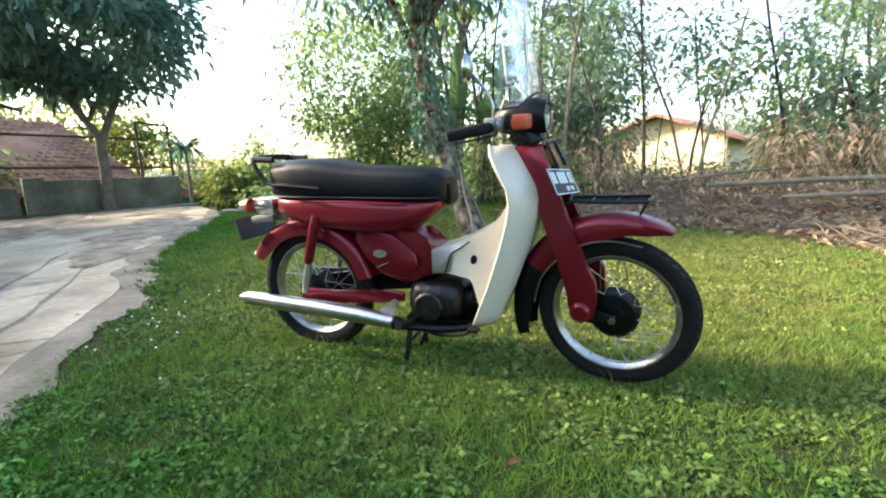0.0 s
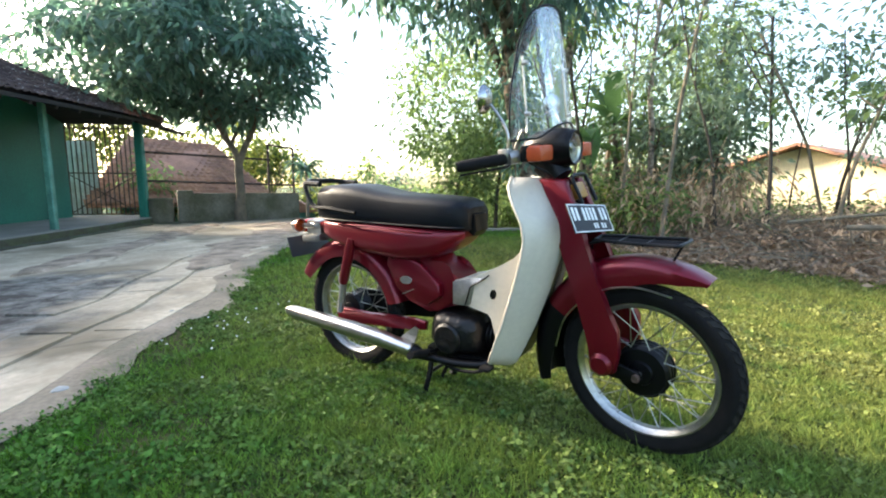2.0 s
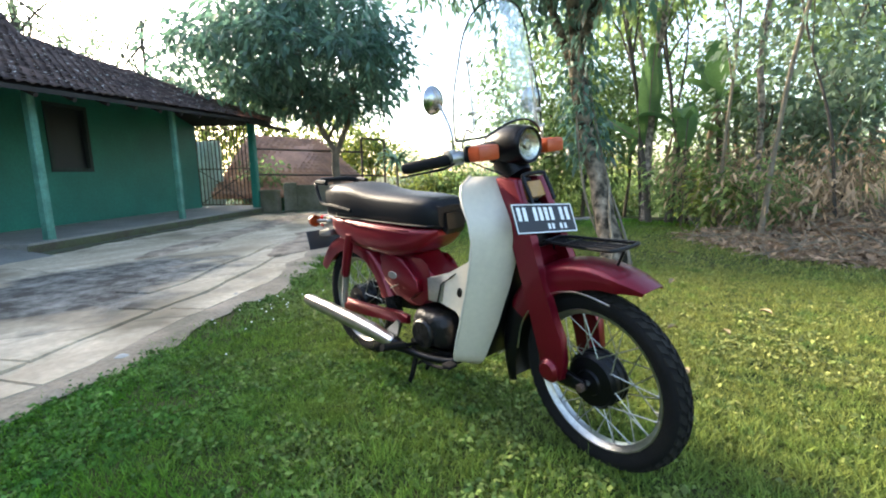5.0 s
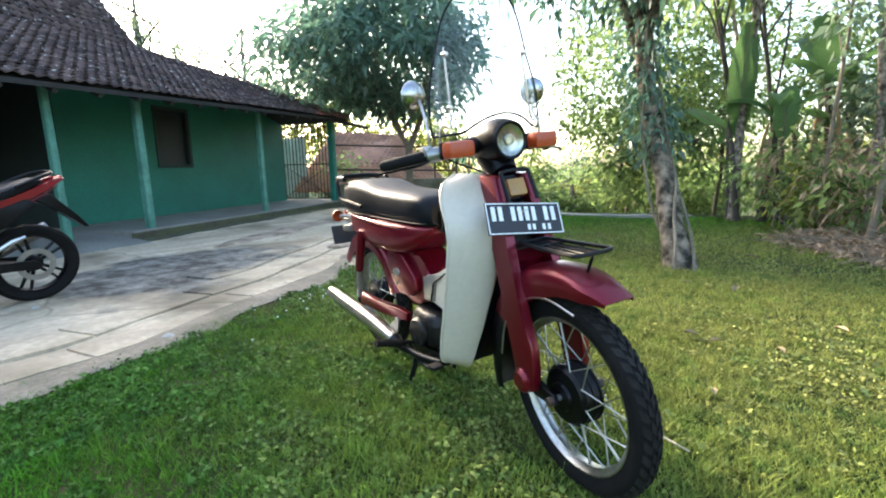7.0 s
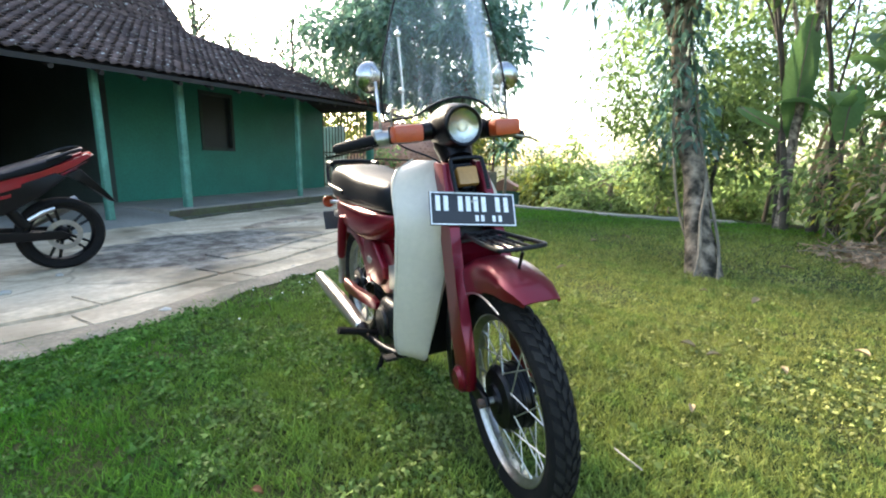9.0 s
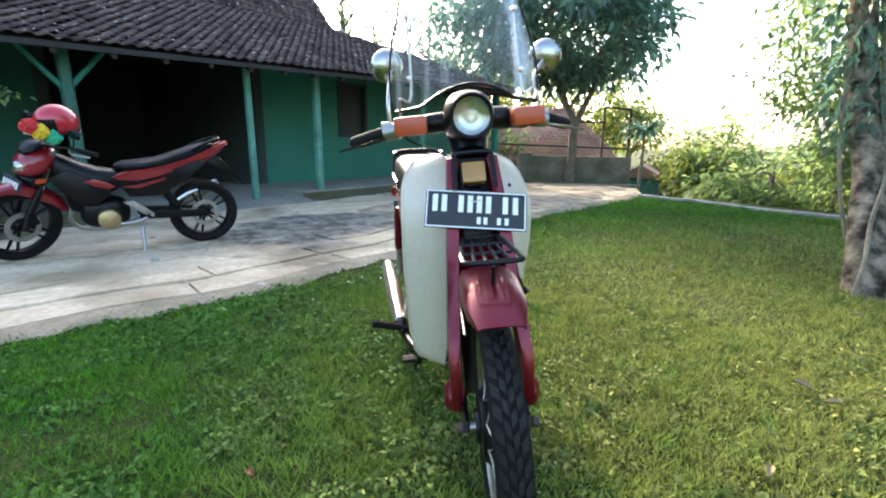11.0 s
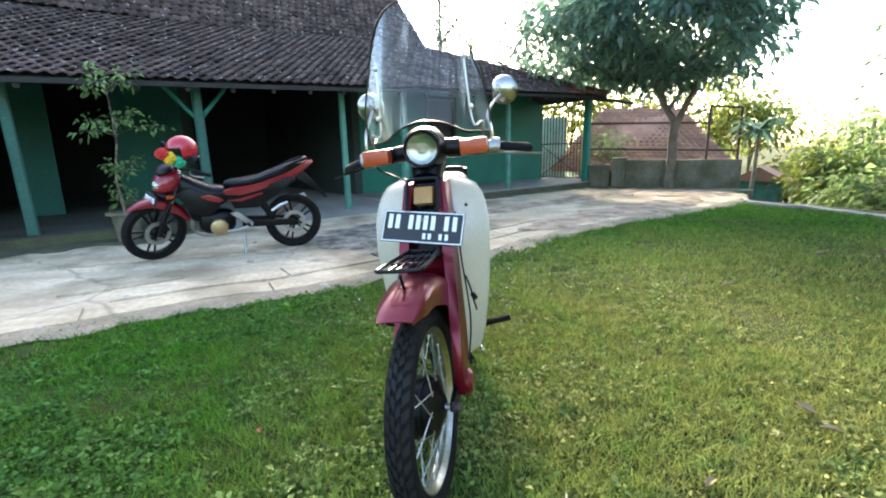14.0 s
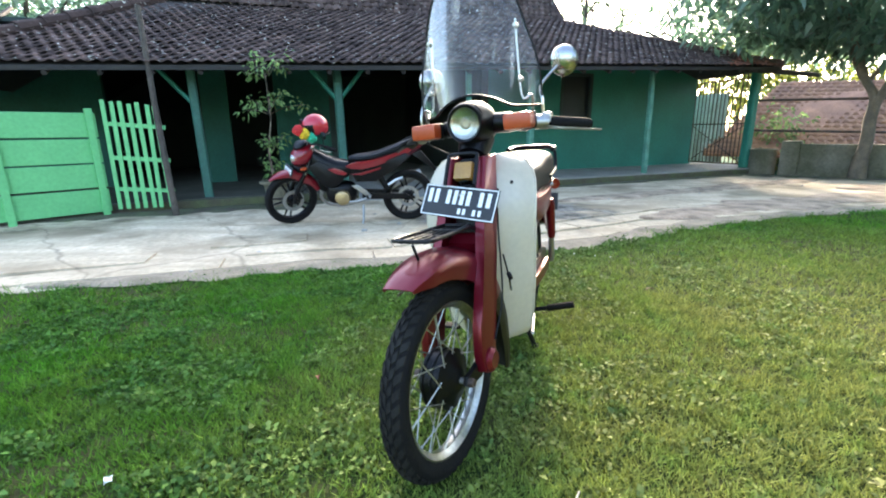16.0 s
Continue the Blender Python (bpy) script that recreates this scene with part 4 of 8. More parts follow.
def crown_points(centre, radii, clumps, rough=0.35, shell=0.45, seed=0):
    """Clump centres for a crown with an uneven outline and gaps."""
    out = []
    while len(out) < clumps:
        d = unit(rng.normal(size=3))
        d[2] *= 0.72 if d[2] < 0 else 1.0
        r = (shell + (1 - shell) * rng.random() ** 0.6) * (1 + rough * noise.noise(Vector(d * 1.9) + Vector((seed, seed * 0.7, 3))))
        out.append(np.array(centre) + d * np.array(radii) * r)
    return np.array(out)


def clump_leaves(centres, per, spread, length, width, droop=0.35):
    n = len(centres) * per
    c = np.repeat(centres, per, 0)
    off = rng.normal(size=(n, 3)) * np.array([1, 1, 0.7]) * spread
    way = unit(off + rng.normal(size=(n, 3)) * spread * 0.5) - np.array([0, 0, droop])
    s = rng.uniform(0.65, 1.25, n)
    return leaf_quads(c + off, way, length * s, width * s)


def tree(label, base, trunk, r0, crown, radii, clumps, per, spread, leaf, material, bark, limbs=7, seed=0, droop=0.35, name="tree", group="", rough=0.35):
    """trunk: points above the base that the stem runs through; crown: its middle."""
    t = thing(name, label, "tree", Matrix.Translation(base), group)
    bm = B()
    pts = smooth_path([(0, 0, -0.1)] + list(trunk), 5)
    n = len(pts)
    pts = [p + V(noise.noise(p * 2 + V(seed, 0, 0)), noise.noise(p * 2 + V(0, seed, 5)), 0) * r0 * 0.5 for p in pts]
    rings = []
    seg = 14
    for i, p in enumerate(pts):
        f = i / (n - 1)
        rr = r0 * (1.28 - 0.35 * min(1, f * 6)) * (1 - (0.5 if r0 < 0.14 else 0.2) * f)
        rings.append([p + V(math.cos(a), math.sin(a), 0) * rr * (1 + 0.14 * noise.noise(V(math.cos(a) * 1.6, math.sin(a) * 1.6, p.z * 2.2 + seed))) for a in (2 * math.pi * k / seg for k in range(seg))])
    ring_loft(bm, rings)
    part("trunk", bm, bark, t, "rough mottled bark trunk")
    cen = crown_points(crown, radii, clumps, rough, seed=seed)
    top = np.array(pts[-1])
    for k in range(limbs):
        q = cen[int(rng.integers(len(cen)))]
        start = pts[int(n * (0.62 + 0.36 * k / max(1, limbs)))] if n > 4 else pts[-1]
        mid = start.lerp(V(*q), 0.5) + V(rng.normal() * 0.12, rng.normal() * 0.12, 0.12 + 0.1 * rng.random())
        bm = B()
        tube(bm, smooth_path([start, mid, q], 5), [r0 * 0.42 * (1 - 0.75 * j / 10) for j in range(11)], 7)
        part("limb", bm, bark, t)
    v = clump_leaves(cen, per, spread, leaf[0], leaf[1], droop)
    fast_mesh("crown", v, 4, material, t, "uneven leafy crown", "stuff")
    return t


# broad dark tree by the low wall, its stem forked
mango = tree("dark leafy mango tree before the low wall", (-6.95, 8.44, 0), [(0.01, 0.01, 0.7), (-0.02, 0.02, 1.2), (-0.06, 0.0, 1.55), (-0.3, -0.25, 2.2), (-0.55, -0.5, 2.9)], 0.115, (-0.35, -0.24, 3.55), (2.55, 2.55, 1.9), 480, 28, 0.17, (0.21, 0.085), M_LEAF_MANGO, M_BARK_WARM, 12, 3, 0.35, group="garden trees", rough=0.4)
bm = B()
tube(bm, smooth_path([(-0.01, 0.01, 1.2), (0.1, 0.13, 1.62), (0.28, 0.3, 2.2), (0.4, 0.4, 2.9)], 5), [0.078 - 0.002 * k for k in range(16)], 10)
part("fork", bm, M_BARK_WARM, mango, "second stem of the forked trunk")
# tree on the lawn, mottled trunk, leaves hanging into view from above
LAWN_TRUNK = [(-0.16, 0.2, 0.35), (-0.32, 0.39, 0.75), (-0.47, 0.52, 1.25), (-0.58, 0.57, 1.9), (-0.63, 0.52, 2.6), (-0.68, 0.42, 3.4)]
lawn_tree = tree("tall tree with pale mottled trunk standing on the lawn", (0.16, 4.5, 0), LAWN_TRUNK, 0.125, (-0.65, 0.3, 3.38), (1.9, 1.85, 1.2), 350, 26, 0.17, (0.14, 0.05), M_LEAF_MANGO, M_BARK, 10, 5, 0.75, group="garden trees")
stem_line = smooth_path([(0, 0, 0)] + LAWN_TRUNK, 8)
cen = np.array([stem_line[int(20 + 18 * f)] + V(0.15 * math.cos(7 * f * 6.28), 0.15 * math.sin(7 * f * 6.28), 0.0) for f in np.linspace(0, 1, 60)])
fast_mesh("climbing_leaves", clump_leaves(cen, 13, 0.06, 0.085, 0.038, 0.9), 4, M_LEAF_MANGO, lawn_tree, "dark leaves clinging to the trunk", "stuff")
for k, (a, f) in enumerate(((2.2, 0.2), (4.4, 0.5), (5.6, 0.1))):
    bm = B()
    tube(bm, smooth_path([stem_line[i] + V(math.cos(a + i * 0.09 + 0.5 * noise.noise(V(i * 0.3, k, 2))), math.sin(a + i * 0.09 + 0.5 * noise.noise(V(i * 0.3, k, 2))), 0) * (0.14 - 0.001 * i + 0.02 * noise.noise(V(i, k, 0))) for i in range(0, 36, 5)], 5), 0.012 + 0.004 * f, 6)
    part("vine", bm, M_STEM, lawn_tree, "dry climbing vine stem")
# airy trees behind the lawn
for k, (x, y, zc, rx, rz, m, c) in enumerate(((-2.5, 10.8, 2.5, 1.75, 2.0, M_LEAF_MID, 400), (-1.5, 9.9, 1.3, 1.0, 1.3, M_LEAF_MID, 100), (-0.9, 11.3, 2.6, 1.4, 2.0, M_LEAF_MID, 170), (-2.4, 9.9, 0.5, 0.7, 0.8, M_LEAF_MID, 50), (0.2, 12.2, 2.2, 1.3, 2.0, M_LEAF_MID, 80), (-3.4, 12.4, 0.1, 1.0, 0.7, M_LEAF_SUNLIT, 60), (2.4, 13.2, 2.4, 1.4, 2.0, M_LEAF_FAR, 80))):
    z0 = float(ground_z(x, y))
    tree("airy light green tree behind the lawn", (x, y, z0), [(0.05, 0, 0.8), (0.1, 0.05, 1.4), (0.0, 0.1, zc - z0)], 0.045, (0, 0, zc - z0), (rx, rx, rz), c, 20, 0.2, (0.13, 0.065), m, M_BARK_DARK, 8, 11 + k, 0.3, "shrub_tree", "shrub trees")
# sunlit bushes beyond the lane's end
for k, (x, y, zc, rx, rz, m) in enumerate(((-6.9, 13.4, -0.1, 0.9, 0.95, M_LEAF_SUNLIT), (-5.9, 12.4, 0.4, 0.7, 1.1, M_LEAF_MID), (-4.6, 13.6, -0.2, 1.1, 0.6, M_LEAF_SUNLIT), (-9.2, 15.5, 0.1, 1.2, 0.9, M_LEAF_SUNLIT), (-6.6, 16.5, 0.1, 1.6, 0.9, M_LEAF_MID), (-4.3, 10.4, -0.2, 0.7, 0.6, M_LEAF_MID), (-4.7, 11.3, -0.35, 0.6, 0.6, M_LEAF_SUNLIT), (-6.35, 12.0, 0.0, 0.55, 0.85, M_LEAF_SUNLIT), (-3.4, 9.9, -0.25, 0.6, 0.5, M_LEAF_MID), (-2.2, 14.5, 0.2, 1.5, 1.1, M_LEAF_SUNLIT), (-0.3, 14.8, 0.5, 1.6, 1.3, M_LEAF_MID), (1.6, 15.5, 0.6, 1.6, 1.3, M_LEAF_SUNLIT), (3.0, 14.2, 0.4, 1.3, 1.1, M_LEAF_MID), (0.8, 12.6, 0.1, 1.0, 0.9, M_LEAF_MID), (-1.6, 12.6, 0.0, 1.0, 0.8, M_LEAF_MID))):
    z0 = float(ground_z(x, y))
    tree("bushy yellow-green shrub past the lane's end" if m is M_LEAF_SUNLIT else "leafy mid-green shrub past the lane's end", (x, y, z0), [(0.05, 0, 0.5), (0.0, 0.05, 0.9)], 0.05, (0, 0, zc - z0), (rx, rx, rz), 74, 24, 0.19, (0.16, 0.075), m, M_STEM, 6, 31 + k, 0.3, "bush", "sunlit bushes", 0.7)


for k, (x, y, zc, rx, rz) in enumerate(((-15.2, 9.8, 2.3, 1.5, 1.7), (-13.6, 11.9, 2.4, 1.5, 1.8), (-11.9, 14.0, 2.1, 1.5, 1.6), (-11.2, 15.0, 1.5, 1.1, 1.3), (-16.6, 7.6, 2.2, 1.4, 1.6))):
    z0 = float(ground_z(x, y))
    tree("sunlit yellow-green tree behind the neighbour's roof", (x, y, z0), [(0.05, 0, 0.8), (0.0, 0.05, zc - z0)], 0.07, (0, 0, zc - z0), (rx, rx, rz), 70, 20, 0.24, (0.22, 0.11), M_LEAF_SUNLIT, M_STEM, 7, 131 + k, 0.3, "tree", "sunlit trees", 0.6)

q = H(-4.4, 8.6, 0)
tree("dark leafy tree standing behind the side bay", (q.x, q.y, float(ground_z(q.x, q.y))), [(0.05, 0, 1.0), (0.0, 0.1, 2.2), (0.1, 0.1, 3.6)], 0.13, (0, 0, 3.9), (2.5, 2.5, 1.6), 230, 26, 0.24, (0.2, 0.09), M_LEAF_MANGO, M_BARK_DARK, 7, 141, 0.35, group="garden trees")
gb = [H(12.2, 0.9, 0), H(12.8, 1.6, 0)]
for k, q in enumerate(gb):
    tree("leafy green bush behind the gate", (q.x, q.y, float(ground_z(q.x, q.y))), [(0.05, 0, 0.5), (0.0, 0.05, 0.9)], 0.03, (0, 0, 0.9 + 0.3 * k), (0.6, 0.6, 0.8), 40, 20, 0.16, (0.14, 0.07), M_LEAF_MID, M_STEM, 5, 91 + k, 0.3, "bush", "gate bushes")
# small loose shrubs at the grove's corner
for k, (x, y, zc, rx, rz) in enumerate(((0.45, 7.8, 0.6, 0.4, 0.55), (0.85, 7.3, 0.4, 0.3, 0.35), (1.3, 6.95, 0.45, 0.35, 0.4))):
    tree("loose leafy shrub at the grove's corner", (x, y, float(ground_z(x, y))), [(0.02, 0, 0.3), (0.0, 0.03, 0.6)], 0.02, (0, 0, zc), (rx, rx, rz), 22, 14, 0.12, (0.11, 0.05), M_LEAF_SUNLIT if k % 2 else M_LEAF_MID, M_STEM, 5, 81 + k, 0.35, "shrub", "corner shrubs")


def strap_plant(label, base, height, n, length, width, material, name, rise=0.9):
    """A stem with a head of long arching strap leaves."""
    t = thing(name, label, "plant", Matrix.Translation(base))
    bm = B()
    tube(bm, smooth_path([(0, 0, -0.05), (0.03, 0.0, height * 0.5), (0.0, 0.03, height)], 4), [0.045 - 0.02 * k / 8 for k in range(9)], 8)
    part("stem", bm, M_STEM, t)
    for k in range(n):
        a = k * 2.399 + rng.random() * 0.3
        up = rise * (0.25 + 0.75 * rng.random())
        L, W = length * rng.uniform(0.8, 1.15), width
        bm = B()
        d, s = V(math.cos(a), math.sin(a), 0), V(-math.sin(a), math.cos(a), 0)
        rows = []
        for j in range(7):
            f = j / 6
            c = d * (L * f * (1 - 0.15 * f)) + V(0, 0, height - 0.05 + L * (up * f - 0.85 * f * f))
            w = W * math.sin(math.pi * (0.12 + 0.88 * f)) * 0.5 + 0.003
            rows.append([c - s * w + V(0, 0, w * 0.4), c, c + s * w + V(0, 0, w * 0.4)])
        ring_loft(bm, rows, False, False)
        part("leaf", bm, material, t)
    return t


strap_plant("small palm-like plant with arching strap leaves by the wall", (-6.18, 9.84, -0.12), 1.3, 44, 0.68, 0.085, M_LEAF_MANGO, "strap_plant", 1.25)


def banana(base, height, n, seed, leaf=1.5):
    t = thing("banana_plant", "banana plant with torn green leaves and hanging dry ones", "plant", Matrix.Translation(base), group="banana plants")
    bm = B()
    lean = V(rng.normal() * 0.12, rng.normal() * 0.12, 0)
    tube(bm, smooth_path([(0, 0, -0.1), lean * 0.5 + V(0, 0, height * 0.5), lean + V(0, 0, height)], 4), [0.075 - 0.045 * k / 8 for k in range(9)], 10)
    part("stem", bm, M_BARK_DARK, t, "sheathed brown stem")
    for k in range(n):
        a = seed + k * 2.4
        L, W = leaf * rng.uniform(0.75, 1.1), 0.34 * rng.uniform(0.8, 1.1)
        up = rng.uniform(0.5, 1.25)
        d, s = V(math.cos(a), math.sin(a), 0), V(-math.sin(a), math.cos(a), 0)
        bm = B()
        rows = []
        for j in range(12):
            f = j / 11
            c = lean + d * (L * f * 0.75) + V(0, 0, height - 0.1 + L * (up * f - 0.75 * f * f))
            w = W * min(1, f * 5) * (1 - f ** 4) * 0.5 + 0.004
            tear = 0.75 + 0.25 * ((j + k) % 2)
            rows.append([c - s * w * tear + V(0, 0, w * 0.25), c, c + s * w * tear + V(0, 0, w * 0.25)])
        ring_loft(bm, rows, False, False)
        part("leaf", bm, M_BANANA, t)
    for k in range(3):
        a = seed + 1 + k * 1.7
        d, s = V(math.cos(a), math.sin(a), 0), V(-math.sin(a), math.cos(a), 0)
        bm = B()
        rows = []
        for j in range(8):
            f = j / 7
            c = lean * 0.8 + d * (0.09 + 0.09 * math.sin(f * 2.2)) + V(0, 0, height * 0.93 - f * height * rng.uniform(0.5, 0.75))
            w = 0.05 * math.sin(math.pi * (0.1 + 0.85 * f)) * rng.uniform(0.5, 1.3)
            rows.append([c - s * w, c + d * 0.03, c + s * w])
        ring_loft(bm, rows, False, False)
        part("dry_leaf", bm, M_DRY, t, "hanging dry brown leaf")
    return t


for k, (x, y, h, L) in enumerate(((0.25, 8.35, 1.5, 1.5), (1.0, 9.1, 2.0, 1.5), (2.6, 9.6, 1.6, 1.3))):
    banana((x, y, float(ground_z(x, y))), h, 5, k * 1.3, L)

def big_leaf(a, b, width):
    """A broad upright banana leaf with a pale midrib, from its stalk a to its tip b."""
    t = thing("banana_leaf", "large upright green banana leaf at the grove's corner", "leaf", group="tall banana leaves")
    a, b = V(*a), V(*b)
    foot = V(a.x + 0.1, a.y, float(ground_z(a.x, a.y)))
    bm = B()
    tube(bm, smooth_path([foot, foot.lerp(a, 0.6), a], 4), [0.03 - 0.0015 * k for k in range(9)], 7)
    part("stalk", bm, M_BARK_DARK, t)
    side = V(0.75, 0.6, 0.1).normalized()
    rows = []
    for j in range(13):
        f = j / 12
        c = a.lerp(b, f) + V(0, -0.12, 0) * math.sin(f * 3)
        w = width * 0.5 * math.sin(math.pi * (0.04 + 0.92 * f)) ** 0.6 + 0.004
        rows.append([c - side * w * (0.9 + 0.1 * (j % 2)) + V(0, 0.05 * w, 0.1 * w), c + V(0, 0.03, 0), c + side * w * (0.9 + 0.1 * ((j + 1) % 2)) + V(0, -0.05 * w, 0.1 * w)])
    bm = B()
    ring_loft(bm, rows, False, False)
    part("blade", bm, M_BANANA, t, "broad green blade")
    bm = B()
    tube(bm, [r[1] + V(0, -0.006, 0) for r in rows], 0.009, 6)
    part("midrib", bm, M_STEM, t, "pale midrib")


for a_, b_, w_ in (((-0.13, 8.41, 1.23), (-0.09, 8.41, 2.78), 0.42), ((0.43, 8.18, 1.14), (0.45, 8.39, 1.86), 0.36), ((-0.26, 8.38, 1.33), (-0.74, 8.27, 1.67), 0.3)):
    big_leaf(a_, b_, w_)
# bare pale spotted stems and dark leaning ones by the lawn's corner
for x, y, pts, r, m in ((-0.1, 8.4, [(0.0, 0.0, 1.2), (0.02, 0.05, 2.2), (0.1, 0.1, 3.4)], 0.075, M_SPOTTED), (-0.02, 8.3, [(-0.12, 0.05, 0.8), (-0.3, 0.1, 2.0), (-0.55, 0.1, 3.4)], 0.05, M_BARK_DARK), (0.42, 8.5, [(-0.05, 0, 0.7), (-0.22, 0.05, 1.8), (-0.5, 0.1, 3.6)], 0.045, M_BARK_DARK), (0.95, 7.6, [(-0.02, 0.0, 1.0), (0.03, 0.05, 2.2), (0.05, 0.05, 3.8)], 0.03, M_STEM), (1.35, 8.3, [(0.02, 0, 1.2), (-0.05, 0.0, 2.5), (0.05, 0.1, 3.8)], 0.06, M_SPOTTED)):
    tree("tall mottled stem with a thin leafy head at the grove's corner", (x, y, float(ground_z(x, y))), pts, r, (pts[-1][0], pts[-1][1], 3.7), (0.8, 0.8, 0.9), 22, 16, 0.2, (0.15, 0.07), M_LEAF_MID, m, 5, int(10 * x) + 7, 0.4, "slender_tree", "corner stems")

# thin trees of the grove, bare below and airy above
spots = [(1.35, 6.6), (2.1, 7.0), (2.8, 7.4), (3.3, 6.8), (3.9, 7.8), (4.8, 7.2), (5.7, 7.7), (6.6, 6.5), (2.3, 9.9), (3.0, 11.0), (3.9, 9.9), (5.0, 10.8), (6.0, 9.8), (7.2, 8.6), (7.8, 6.6), (1.4, 10.6), (6.4, 12.0), (8.4, 10.5), (9.2, 7.8), (8.0, 5.0)]
for k, (x, y) in enumerate(spots):
    h = rng.uniform(3.0, 4.8)
    lx, ly = rng.normal() * 0.22, rng.normal() * 0.22
    z0 = float(ground_z(x, y))
    open_sky = 19 < math.degrees(math.atan2(x - 0.1, y)) < 33     # open sky over the yellow house
    h = 0.72 * h if open_sky else h
    tree("thin grove tree with sparse airy leaves", (x, y, z0), [(lx * 0.3, ly * 0.3, h * 0.35), (lx, ly, h * 0.7), (lx * 1.5, ly * 1.2, h)], rng.uniform(0.016, 0.038), (lx * 1.2, ly * 1.2, h * 0.78), (0.85, 0.85, h * 0.3), 7 if open_sky else 14, 36, 0.21, (0.115, 0.06), M_LEAF_MID if k % 3 == 0 else M_LEAF_FAR, M_BARK_DARK if k % 3 else M_STEM, 6, 60 + k, 0.3, "sapling", "grove saplings")

# leafy trees that fill the grove, left open before the yellow house
for k, (az, dist, zc, rx, rz, c) in enumerate(((6.0, 10.2, 2.0, 0.9, 1.2, 34), (9.0, 9.0, 1.4, 0.75, 0.9, 32), (12.0, 10.6, 2.4, 0.9, 1.2, 38), (15.0, 9.3, 1.6, 0.8, 1.0, 32), (34.0, 10.5, 1.5, 0.9, 1.0, 30), (38.0, 8.8, 1.3, 0.85, 0.9, 28), (43.0, 10.4, 1.8, 1.0, 1.1, 32), (51.0, 8.0, 1.5, 0.9, 1.0, 28))):
    x, y = 0.1 + dist * math.sin(radians(az)), dist * math.cos(radians(az))
    z0 = float(ground_z(x, y))
    tree("leafy grey-green tree in the grove", (x, y, z0), [(0.05, 0, 0.8), (-0.05, 0.05, 1.5), (0.0, 0.1, zc - z0)], 0.05, (0, 0, zc - z0), (rx, rx, rz), c, 34, 0.2, (0.125, 0.065), M_LEAF_FAR if k % 2 else M_LEAF_MID, M_BARK, 7, 300 + k, 0.35, "grove_tree", "grove trees")

# undergrowth of the grove: stems and low leaves that nobody could count
n = 300
ux, uy = rng.uniform(0.3, 9.5, n), rng.uniform(5.6, 12.5, n)
keep = (uy > 7.4 - 0.55 * np.clip(ux - 0.8, 0, 3.5)) & ~((ux > 3.0) & (uy < 5.8))
ux, uy = ux[keep], uy[keep]
uz = ground_z(ux, uy)
gap = np.abs(np.degrees(np.arctan2(ux - 0.1, uy)) - 25) < 6.5      # open before the yellow house
h = rng.uniform(0.6, 2.3, len(ux)) * np.where(gap, 0.35, 1.0)
w = rng.uniform(0.003, 0.010, len(ux))
lean = rng.normal(size=(len(ux), 2)) * 0.26 * h[:, None]
a = rng.uniform(0, 6.28, len(ux))
quads = []
for da in (0, 2.09, 4.19):
    c0, s0, c1, s1 = np.cos(a + da), np.sin(a + da), np.cos(a + da + 2.09), np.sin(a + da + 2.09)
    quads.append(np.stack([np.stack([ux + w * c0, uy + w * s0, uz - 0.05], 1), np.stack([ux + w * c1, uy + w * s1, uz - 0.05], 1), np.stack([ux + lean[:, 0] + w * 0.5 * c1, uy + lean[:, 1] + w * 0.5 * s1, uz + h], 1), np.stack([ux + lean[:, 0] + w * 0.5 * c0, uy + lean[:, 1] + w * 0.5 * s0, uz + h], 1)], 1).reshape(-1, 3))
ob = fast_mesh("undergrowth_stems", np.concatenate(quads), 4, M_STEM)
tagged(ob, "dense thin dry stems of the grove", "undergrowth", kind="stuff")
m = 150
cx, cy = rng.uniform(0.2, 9.5, m), rng.uniform(6.0, 13.0, m)
keep = cy > 7.4 - 0.45 * np.clip(cx - 0.8, 0, 3.5)
cx, cy = cx[keep], cy[keep]
gap = np.abs(np.degrees(np.arctan2(cx - 0.1, cy)) - 25) < 6.5
cen = np.stack([cx, cy, ground_z(cx, cy) + rng.uniform(0.1, 1.15, len(cx)) * np.where(gap, 0.3, 1.0)], 1)
ob = fast_mesh("undergrowth_leaves", clump_leaves(cen, 30, 0.26, 0.13, 0.06), 4, M_LEAF_MID)
tagged(ob, "tangled green undergrowth of the grove", "undergrowth", kind="stuff")
m = 430
cx, cy = rng.uniform(0.4, 6.0, m), rng.uniform(5.6, 9.0, m)
keep = cy > 7.2 - 0.55 * np.clip(cx - 0.8, 0, 3.5)
cx, cy = cx[keep], cy[keep]
gap = np.abs(np.degrees(np.arctan2(cx - 0.1, cy)) - 25) < 6.5
cen = np.stack([cx, cy, ground_z(cx, cy) + rng.uniform(0.1, 1.1, len(cx)) * np.where(gap, 0.3, 1.0)], 1)
ob = fast_mesh("dry_undergrowth", clump_leaves(cen, 22, 0.2, 0.14, 0.03, 0.8), 4, M_DRY)
tagged(ob, "dry brown hanging leaves among the stems", "undergrowth", kind="stuff")

# bank of dry litter along the lawn's side
EDGE = [(0.55, 6.6), (1.0, 5.85), (1.5, 5.4), (2.0, 5.35), (2.5, 5.05), (2.95, 4.3), (3.25, 3.4), (3.9, 2.0), (5.0, 0.0)]
edge_pts = smooth_path([(x, y, 0) for x, y in EDGE], 6)
away = [V(0.65, 0.75, 0)] * len(edge_pts)


